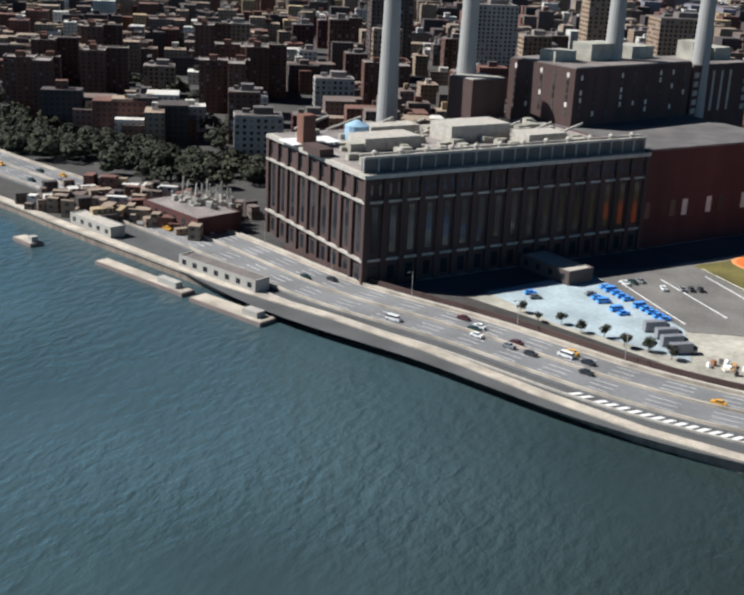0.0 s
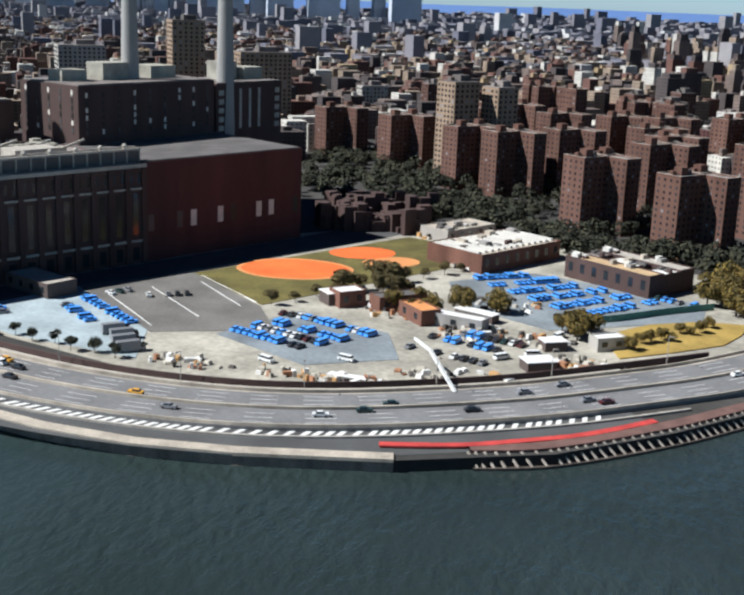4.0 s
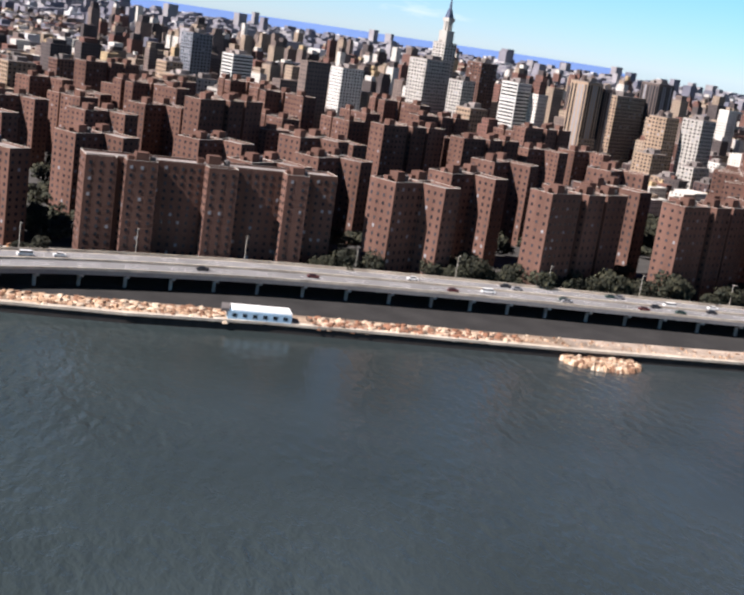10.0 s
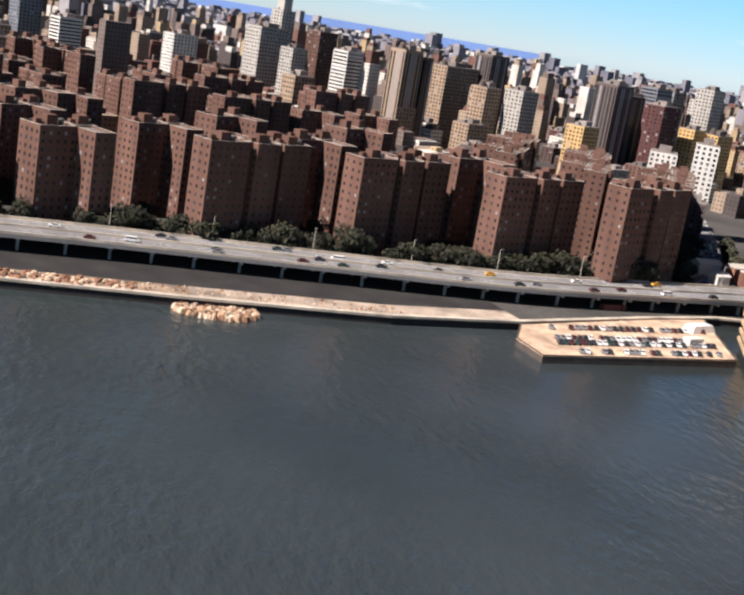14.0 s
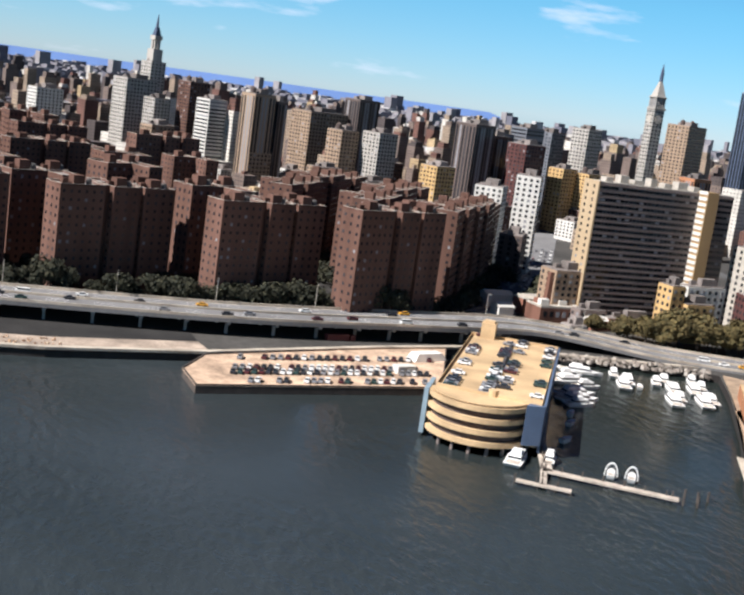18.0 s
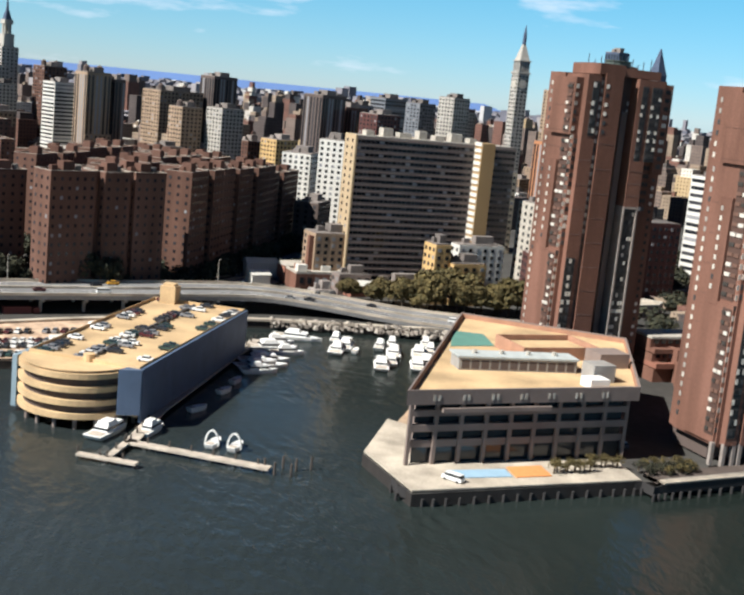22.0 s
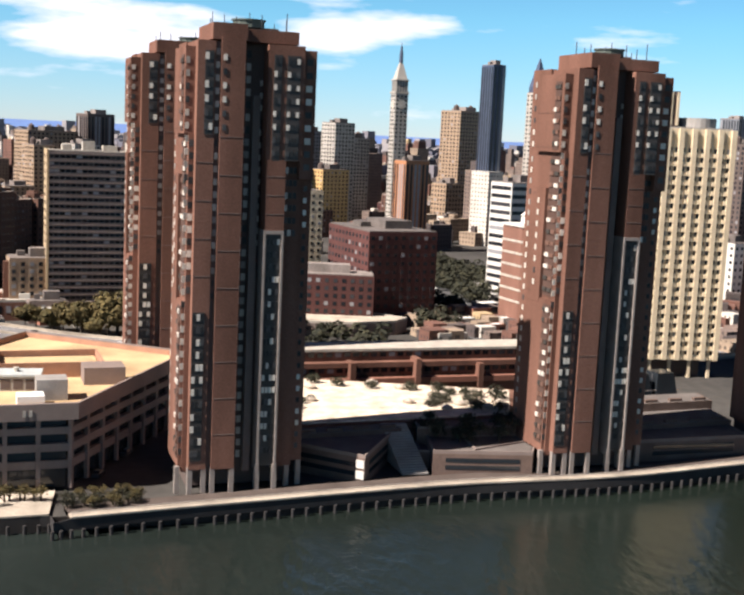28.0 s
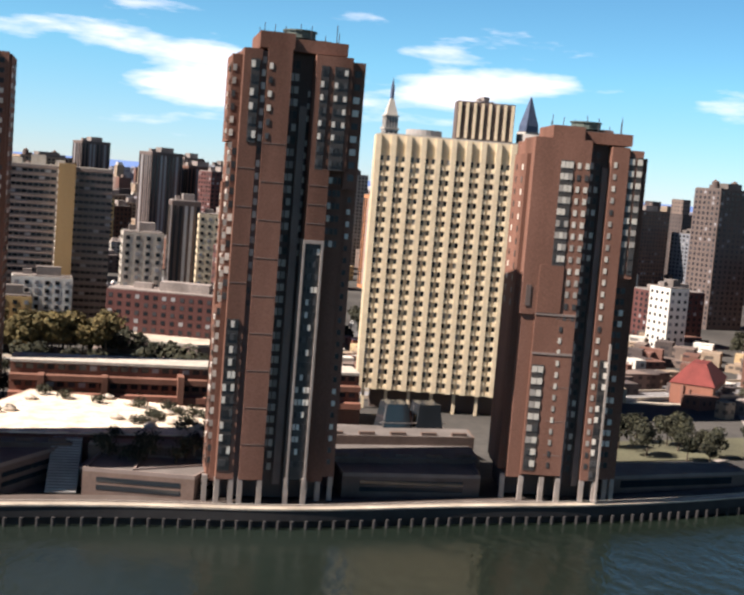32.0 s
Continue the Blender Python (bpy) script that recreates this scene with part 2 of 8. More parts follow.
LOT = mat("dusty_lot", (0.36, 0.335, 0.275), 0.95, 0.4, 0.05, 0.5, 0.2)
SOIL = mat("city_ground", (0.055, 0.052, 0.047), 0.95, 0.4, 0.02, 0.3, 0.2)
GRASS = mat("dry_grass", (0.13, 0.11, 0.03), 0.95, 0.45, 0.06, 1.2, 0.3)
CLAY = mat("orange_clay", (0.72, 0.15, 0.028), 0.95, 0.2, 0.08, 1.0, 0.2)
CLAY_P = mat("pale_clay_edge", (0.62, 0.27, 0.09), 0.95, 0.15, 0.1, 1.0, 0.2)
RUBBLE = mat("tan_rubble", (0.40, 0.27, 0.17), 0.95, 0.35, 0.25, 2.0, 0.5, island=[((0.20, 0.11, 0.065), 0.3), ((0.55, 0.44, 0.32), 0.25)])
RUST = mat("rust_rubble", (0.24, 0.12, 0.07), 0.95, 0.4, 0.2, 2.0, 0.5, island=[((0.50, 0.38, 0.27), 0.3), ((0.10, 0.07, 0.05), 0.2)])
TIMBER = mat("dark_timber", (0.075, 0.06, 0.05), 0.9, 0.35, 0.4, 4.0, 0.3)
PALE_WOOD = mat("weathered_pale_timber", (0.46, 0.40, 0.33), 0.9, 0.3, 0.4, 4.0, 0.3)
WHITE = mat("white_paint", (0.78, 0.77, 0.74), 0.5, 0.08, 0.3, 3.0, 0.05)
DEEP_BLUE = mat("slate_blue_panel", (0.085, 0.12, 0.19), 0.6, 0.12, 0.2, 3.0, 0.05)
PALE_BLUE = mat("pale_blue_panel", (0.30, 0.44, 0.56), 0.6, 0.12, 0.2, 3.0, 0.05)
GREEN_C = mat("green_court", (0.10, 0.22, 0.18), 0.85, 0.12, 0.2, 3.0, 0.05)
STEEL = mat("dark_steel", (0.09, 0.085, 0.085), 0.6, 0.2, 0.3, 4.0, 0.05, metal=0.3)
REDSTEEL = mat("red_painted_steel", (0.50, 0.06, 0.05), 0.6, 0.25, 0.2, 3.0, 0.05)
GREYROOF = mat("grey_roof", (0.19, 0.165, 0.15), 0.9, 0.35, 0.12, 1.5, 0.15, obj_var=0.4)
DARKROOF = mat("tar_roof", (0.12, 0.11, 0.105), 0.9, 0.3, 0.1, 1.5, 0.15)
STACK = mat("stack_concrete", (0.33, 0.32, 0.30), 0.9, 0.12, 0.1, 2.0, 0.1, streak=True)
SOOT = mat("soot_black", (0.03, 0.028, 0.028), 0.9, 0.2, 0.3, 3.0, 0.1)
GLASS = mat("window_glass", (0.02, 0.022, 0.026), 0.12, 0.1, 0.3, 3.0, 0.0, island=[((0.05, 0.05, 0.055), 0.25), ((0.26, 0.26, 0.27), 0.09)], spec=0.3)
GLASS_L = mat("tower_window_glass", (0.03, 0.03, 0.03), 0.3, 0.1, 0.3, 3.0, 0.0, island=[((0.07, 0.07, 0.07), 0.25), ((0.66, 0.62, 0.54), 0.26)], spec=0.25)
GLASS_D = mat("dark_glass", (0.02, 0.025, 0.03), 0.1, 0.1, 0.3, 3.0, 0.0, spec=0.5)
LEAF = mat("dark_foliage", (0.027, 0.029, 0.016), 0.9, 0.35, 0.3, 2.0, 0.0, obj_var=0.25, island=[((0.040, 0.039, 0.020), 0.35), ((0.017, 0.020, 0.012), 0.25)])
LEAF_Y = mat("yellow_autumn_foliage", (0.135, 0.098, 0.022), 0.9, 0.3, 0.3, 2.0, 0.0, obj_var=0.15, island=[((0.18, 0.125, 0.026), 0.3), ((0.068, 0.058, 0.018), 0.3)])
LEAF_O = mat("olive_autumn_foliage", (0.100, 0.078, 0.028), 0.9, 0.3, 0.3, 2.0, 0.0, obj_var=0.15, island=[((0.118, 0.088, 0.030), 0.3), ((0.072, 0.062, 0.024), 0.3)])
BARK = mat("bark", (0.09, 0.07, 0.05), 0.95, 0.3, 1.0, 6.0, 0.4)
TYRE = mat("tyre_rubber", (0.03, 0.03, 0.03), 0.9, 0.1, 1.0, 5.0, 0.0)
CAR_PAINT = [mat("car_paint_" + n, c, 0.3, 0.05, 0.5, 3.0, 0.0, spec=0.5) for n, c in (
    ("white", (0.75, 0.75, 0.73)), ("black", (0.03, 0.03, 0.035)), ("grey", (0.22, 0.22, 0.23)), ("maroon", (0.08, 0.02, 0.022)), ("blue", (0.11, 0.36, 0.95)), ("green", (0.028, 0.055, 0.05)), ("cab", (0.7, 0.36, 0.04)))]


# ---- mesh tools ----
class Geo:
    """Vertices and faces of one mesh, with a material slot a face."""

    def __init__(self):
        self.v, self.f, self.m = [], [], []

    def face(self, pts, slot=0):
        k = len(self.v)
        self.v += [tuple(p) for p in pts]
        self.f.append(tuple(range(k, k + len(pts))))
        self.m.append(slot)

    def prism(self, poly, z0, z1, slot=0, top=None, bottom=True, taper=1.0):
        n, k = len(poly), len(self.v)
        cx, cy = sum(p[0] for p in poly) / n, sum(p[1] for p in poly) / n
        self.v += [(x, y, z0) for x, y in poly] + [(cx + (x - cx) * taper, cy + (y - cy) * taper, z1) for x, y in poly]
        for i in range(n):
            j = (i + 1) % n
            self.f.append((k + i, k + j, k + n + j, k + n + i))
            self.m.append(slot)
        self.f.append(tuple(range(k + n, k + 2 * n)))
        self.m.append(slot if top is None else top)
        if bottom:
            self.f.append(tuple(range(k + n - 1, k - 1, -1)))
            self.m.append(slot)

    def box(self, cx, cy, z0, lx, ly, h, ang=0.0, slot=0, top=None, taper=1.0):
        self.prism(rect(cx, cy, lx, ly, ang), z0, z0 + h, slot, top, True, taper)

    def cyl(self, cx, cy, z0, r0, r1, h, n=12, slot=0):
        k = len(self.v)
        self.v += [(cx + r0 * math.cos(6.2832 * i / n), cy + r0 * math.sin(6.2832 * i / n), z0) for i in range(n)]
        self.v += [(cx + r1 * math.cos(6.2832 * i / n), cy + r1 * math.sin(6.2832 * i / n), z0 + h) for i in range(n)]
        for i in range(n):
            j = (i + 1) % n
            self.f.append((k + i, k + j, k + n + j, k + n + i))
            self.m.append(slot)
        self.f += [tuple(range(k + n, k + 2 * n)), tuple(range(k + n - 1, k - 1, -1))]
        self.m += [slot, slot]

    def beam(self, a, b, w, slot=0):
        a, b = Vector(a), Vector(b)
        d = (b - a).normalized()
        s = d.cross(Vector((0, 0, 1)))
        s = s.normalized() * w / 2 if s.length > 1e-4 else Vector((w / 2, 0, 0))
        u = s.cross(d).normalized() * w / 2
        k = len(self.v)
        for p in (a, b):
            self.v += [tuple(p + s + u), tuple(p - s + u), tuple(p - s - u), tuple(p + s - u)]
        for i in range(4):
            j = (i + 1) % 4
            self.f.append((k + i, k + j, k + 4 + j, k + 4 + i))
            self.m.append(slot)
        self.f += [(k + 3, k + 2, k + 1, k), (k + 4, k + 5, k + 6, k + 7)]
        self.m += [slot, slot]

    def windows(self, p, q, z0, z1, floors, cols, w, h, deep=0.12, slot=0, skip=None, sill=0.35):
        """Glazed boxes in rows on the wall from p to q, whose outside lies to the right of that way."""
        dx, dy = q[0] - p[0], q[1] - p[1]
        length = math.hypot(dx, dy)
        dx, dy = dx / length, dy / length
        nx, ny = dy, -dx
        step, rise = length / cols, (z1 - z0) / floors
        for i in range(cols):
            for j in range(floors):
                if skip and skip(i, j):
                    continue
                c = (i + 0.5) * step
                z = z0 + j * rise + rise * sill
                pts = []
                for s in (c - w / 2, c + w / 2):
                    for o in (-0.05, deep):
                        pts.append((p[0] + dx * s + nx * o, p[1] + dy * s + ny * o))
                a, b2, c2, d2 = pts
                k = len(self.v)
                self.v += [(*a, z), (*b2, z), (*d2, z), (*c2, z), (*a, z + h), (*b2, z + h), (*d2, z + h), (*c2, z + h)]
                self.f += [(k + 1, k + 2, k + 6, k + 5), (k, k + 1, k + 5, k + 4), (k + 2, k + 3, k + 7, k + 6), (k + 4, k + 5, k + 6, k + 7), (k, k + 3, k + 2, k + 1)]
                self.m += [slot] * 5

    def mesh(self, name, mats):
        me = bpy.data.meshes.new(name)
        me.from_pydata(self.v, [], self.f)
        for m in mats if isinstance(mats, (list, tuple)) else [mats]:
            me.materials.append(m)
        if any(self.m):
            me.polygons.foreach_set("material_index", self.m)
        me.update()
        return me


def rect(cx, cy, lx, ly, ang=0.0):
    c, s = math.cos(radians(ang)), math.sin(radians(ang))
    return [(cx + c * a - s * b, cy + s * a + c * b) for a, b in ((-lx / 2, -ly / 2), (lx / 2, -ly / 2), (lx / 2, ly / 2), (-lx / 2, ly / 2))]


def turned(pts, x, y, ang):
    c, s = math.cos(radians(ang)), math.sin(radians(ang))
    return [(x + c * a - s * b, y + s * a + c * b) for a, b in pts]


def part(name, geo, mats, parent=None, label="", kind=""):
    ob = new(name, geo.mesh(name, mats))
    ob.parent = parent
    return tagged(ob, label=label, kind=kind)


def thing(name, label, category, x=0.0, y=0.0, z=0.0, ang=0.0, group=""):
    ob = new(name)
    ob.empty_display_size = 1.0
    ob.matrix_basis = pose(x, y, z, 0, 0, ang)
    return tagged(ob, label=label, category=category, group=group)


def solo(name, geo, mats, label, category="", kind="", group=""):
    return tagged(new(name, geo.mesh(name, mats)), label=label, category=category, kind=kind, group=group)


def strip(geo, line, off0, off1, z_of, slot=0, thick=0.0):
    """A band along a line of points between two sideways offsets."""
    left, right = [], []
    for i, (x, y) in enumerate(line):
        a, b = line[max(i - 1, 0)], line[min(i + 1, len(line) - 1)]
        d = math.hypot(b[0] - a[0], b[1] - a[1])
        nx, ny = -(b[1] - a[1]) / d, (b[0] - a[0]) / d
        z = z_of(i)
        left.append((x + nx * off1, y + ny * off1, z))
        right.append((x + nx * off0, y + ny * off0, z))
    for i in range(len(line) - 1):
        a, b, c, d = right[i], right[i + 1], left[i + 1], left[i]
        geo.face((a, b, c, d), slot)
        if thick:
            lo = [(p[0], p[1], p[2] - thick) for p in (a, b, c, d)]
            geo.face((lo[1], lo[0], a, b)[::1], slot)
            geo.face((lo[3], lo[2], c, d), slot)
            geo.face((lo[3], lo[0], lo[1], lo[2]), slot)


def smooth_line(pts, step):
    """Points about step metres apart on a smooth curve through pts."""
    out = []
    for i in range(len(pts) - 1):
        p0, p1, p2, p3 = (Vector((*pts[min(max(k, 0), len(pts) - 1)], 0)) for k in (i - 1, i, i + 1, i + 2))
        n = max(1, int((p2 - p1).length / step))
        for k in range(n):
            t = k / n
            q = 0.5 * (2 * p1 + (p2 - p0) * t + (2 * p0 - 5 * p1 + 4 * p2 - p3) * t * t + (3 * p1 - p0 - 3 * p2 + p3) * t ** 3)
            out.append((q.x, q.y))
    return out + [tuple(pts[-1])]


# ---- setting: river, land, quay ----
SHORE_S = [(-3200, 4900), (-3000, 3200), (-2100, 1900), (-1300, 950), (-850, 560), (-600, 360), (-456, 302), (-404, 283), (-359, 268), (-318, 254), (-267, 243),
           (-226, 231), (-187, 216), (-155, 206), (-128, 202), (-100, 203), (-61, 209), (-21, 224), (11, 248), (45, 280), (91, 318), (116, 331)]
SHORE_M = [(160, 331), (208, 336), (260, 337), (320, 338), (394, 342), (450, 354), (520, 384), (560, 398), (600, 400), (648, 397), (672, 386)]
SHORE_N = [(657, 351.5), (630.4, 298), (611, 262.6), (598, 241), (603, 212), (667, 222), (702, 226), (759, 238), (804, 243), (844, 253), (883, 262), (921, 276), (1000, 310), (1200, 420), (1600, 650), (2500, 1100), (4900, 2000)]
SHORE = smooth_line(SHORE_S, 25) + SHORE_M + SHORE_N
g = Geo()
g.face([(-4950, -4000, 0), (4950, -4000, 0), (4950, 4950, 0), (-4950, 4950, 0)])
solo("water", g, WATER, "dark green-grey tidal river with small wind waves", "river", "structure")
g = Geo()
land = SHORE + [(4900, 4900)]
g.face([(x, y, 3.2) for x, y in land])
ground = solo("ground", g, SOIL, "dusty grey-brown city ground behind the river wall", "ground", "structure")
g = Geo()
for a, b in zip(SHORE[:-1], SHORE[1:]):
    if b[0] < -40 and a[1] < 1000:
        g.face([(*a, -1), (*b, -1), (*b, 3.2), (*a, 3.2)])
solo("south_river_wall", g, mat("tan_wall", (0.24, 0.19, 0.15), 0.9, 0.35, 0.3, 2.0, 0.3, streak=True), "tan-brown concrete river wall under the highway", "quay wall", "structure")
g = Geo()
for a, b in zip(SHORE[:-1], SHORE[1:]):
    if b[0] < -40 and a[1] < 1000:
        continue
    g.face([(*a, -1), (*b, -1), (*b, 3.2), (*a, 3.2)])
solo("river_wall", g, mat("dark_wet_wall", (0.028, 0.024, 0.022), 0.8, 0.35, 0.3, 2.0, 0.3, streak=True), "stained concrete and timber river wall", "quay wall", "structure")
# pale coping along the whole wall
g = Geo()
near_shore = [p for p in SHORE if -700 < p[0] < 1300]
strip(g, [p for p in near_shore if p[0] < -44], -0.5, 3.8, lambda i: 3.75, 0, 0.9)
strip(g, [p for p in near_shore if p[0] > 112 and not (p[0] > 590 and p[1] < 390)], -0.5, 2.2, lambda i: 3.75, 0, 0.9)
solo("coping", g, PAVE, "sunlit pale stone coping on the river wall", "coping", "structure")

# ---- the riverside highway ----
CL = smooth_line([(-2000, 1900), (-1200, 950), (-800, 590), (-600, 405), (-440, 335), (-345, 297), (-281, 268), (-222, 254), (-167, 237), (-122, 232), (-82, 238), (-36, 257), (0, 279), (59, 320), (111, 360), (196, 383), (275, 391),
                  (351, 393), (458, 396), (540, 412), (600, 424), (660, 414), (720, 398), (800, 392), (900, 410), (1100, 510), (1500, 740)], 8)


def road_z(i):
    x = CL[i][0]
    up = min(max((x - 15) / 85.0, 0), 1) * (1 - min(max((x - 585) / 90.0, 0), 1))
    return 4.2 + 6.0 * (up * up * (3 - 2 * up))


highway = thing("highway", "grey riverside highway, raised on columns along the housing blocks", "highway")
highway["kind"] = "structure"
g = Geo()
strip(g, CL, -14, 14, road_z, 0, 1.5)
part("deck", g, ROADTOP, highway)
g = Geo()
for off in (-14.0, 13.5):
    strip(g, CL, off, off + 0.5, lambda i: road_z(i) + 1.0, 0, 1.0)
part("parapet", g, PAVE, highway, "pale concrete parapets on both edges")
g = Geo()
strip(g, CL, -0.4, 0.4, lambda i: road_z(i) + 0.9, 0, 0.9)
part("median", g, PAVE, highway, "concrete median barrier")
g = Geo()
for off in (-10.2, -7.0, -3.8, 3.8, 7.0, 10.2):
    for i in range(0, len(CL) - 1, 2):
        strip(g, CL[i:i + 2], off - 0.1, off + 0.1, lambda k, i=i: road_z(i + k) + 0.03)
part("lane_marks", g, WHITE, highway, "dashed white lane marks", "stuff")
g = Geo()
strip(g, CL, -13.4, -12.6, lambda i: road_z(i) + 0.03)
strip(g, CL, 12.4, 13.2, lambda i: road_z(i) + 0.03)
part("edge_line", g, PAVE, highway, "pale worn shoulders", "stuff")
# columns and cross beams under the raised stretch
column = Geo()
column.box(0, -9, 0, 1.1, 1.1, 5.2)
col_a = column.mesh("column", CONCRETE)
beam = Geo()
beam.box(0, 0, 5.0, 1.4, 26, 1.2)
beam_me = beam.mesh("cross_beam", CONCRETE)
for i in range(0, len(CL), 2):
    x, y = CL[i]
    if 90 < x < 590 and i % 2 == 0:
        a, b = CL[i - 1], CL[i + 1]
        ang = math.degrees(math.atan2(b[1] - a[1], b[0] - a[0]))
        for name, me, dy in (("column", col_a, 0), ("column", col_a, 18), ("cross_beam", beam_me, 0)):
            ob = new(name, me)
            ob.parent = highway
            ob.matrix_basis = pose(x, y, road_z(i) - 7.7, 0, 0, ang) @ Matrix.Translation((0, dy, 0))

# lower service road and hatched shoulder by the water, with the river railing
g = Geo()
cl_low = [p for p in CL if -420 < p[0] < -8]
strip(g, cl_low, -31, -14.6, lambda i: 3.3)
solo("service_road", g, ASPHALT, "grey service road beside the river wall", "road", "structure")
hatch = thing("hatched_shoulder", "white diagonal hatching on the river shoulder", "road marking")
hatch["kind"] = "structure"
bar = Geo()
bar.prism([(-2.3, -2.0), (-0.6, -2.0), (2.1, 2.0), (0.4, 2.0)], 0, 0.04)
bar_me = bar.mesh("hatch_bar", WHITE)
fine_cl = smooth_line([p for p in CL if -175 < p[0] < -10], 2.7)
for (x, y), (x2, y2) in zip(fine_cl[:-1:1], fine_cl[1::1]):
    ang = math.atan2(y2 - y, x2 - x)
    ob = new("hatch_bar", bar_me)
    ob.parent = hatch
    ob.matrix_basis = pose(x + math.sin(ang) * 16.2, y - math.cos(ang) * 16.2, 3.36, 0, 0, math.degrees(ang))
g = Geo()
strip(g, [p for p in CL if -300 < p[0] < 10], -19.2, -18.4, lambda i: 3.9, 0, 0.6)
strip(g, [p for p in CL if -420 < p[0] < 10], 15.2, 16.6, lambda i: 4.6, 0, 1.4)
solo("low_wall", g, STONE, "pale low concrete walls beside the roadway", "low wall", "structure")
g = Geo()
strip(g, [p for p in CL if -330 < p[0] < 40], 16.8, 17.4, lambda i: 6.4, 0, 3.2)
solo("retaining_wall", g, BRICK_D, "dark brown retaining wall behind the highway", "retaining wall", "structure")

# slanted timber shoring along the cut river edge
shoring = thing("timber_shoring", "row of slanted weathered timber props against the river edge", "shoring")
quay_run = smooth_line([(-42, 217.5), (-21, 225), (11, 248.5), (45, 280), (91, 317.5), (113, 330)], 2.9)
prop = Geo()
prop.beam((1.4, -1.9, 0.3), (-0.9, 1.4, 3.7), 0.5)
prop_me = prop.mesh("prop", PALE_WOOD)
for (x, y), (x2, y2) in zip(quay_run[:-1], quay_run[1:]):
    ob = new("prop", prop_me)
    ob.parent = shoring
    ob.matrix_basis = pose(x, y, 0, 0, 0, math.degrees(math.atan2(y2 - y, x2 - x)))
g = Geo()
strip(g, quay_run, -2.6, -2.0, lambda i: 0.7, 0, 1.6)
strip(g, quay_run, -2.2, 1.0, lambda i: 0.3)
part("waling", g, TIMBER, shoring, "dark wet timber waling")
g = Geo()
strip(g, quay_run, 1.6, 6.0, lambda i: 4.0, 0, 0.7)
part("walkway", g, mat("red_brown_walk", (0.15, 0.085, 0.07), 0.9, 0.25, 0.2, 2.0, 0.2), shoring, "red-brown riverside walkway")
g = Geo()
strip(g, smooth_line([(-66, 217), (-45, 222), (-28, 230), (-12, 239), (6, 254)], 6), -1.2, 1.4, lambda i: 4.1, 0, 0.5)
solo("red_barrier", g, REDSTEEL, "red site barrier boards along the river wall", "barrier")

# ---- the power station ----
GRID = 55.0


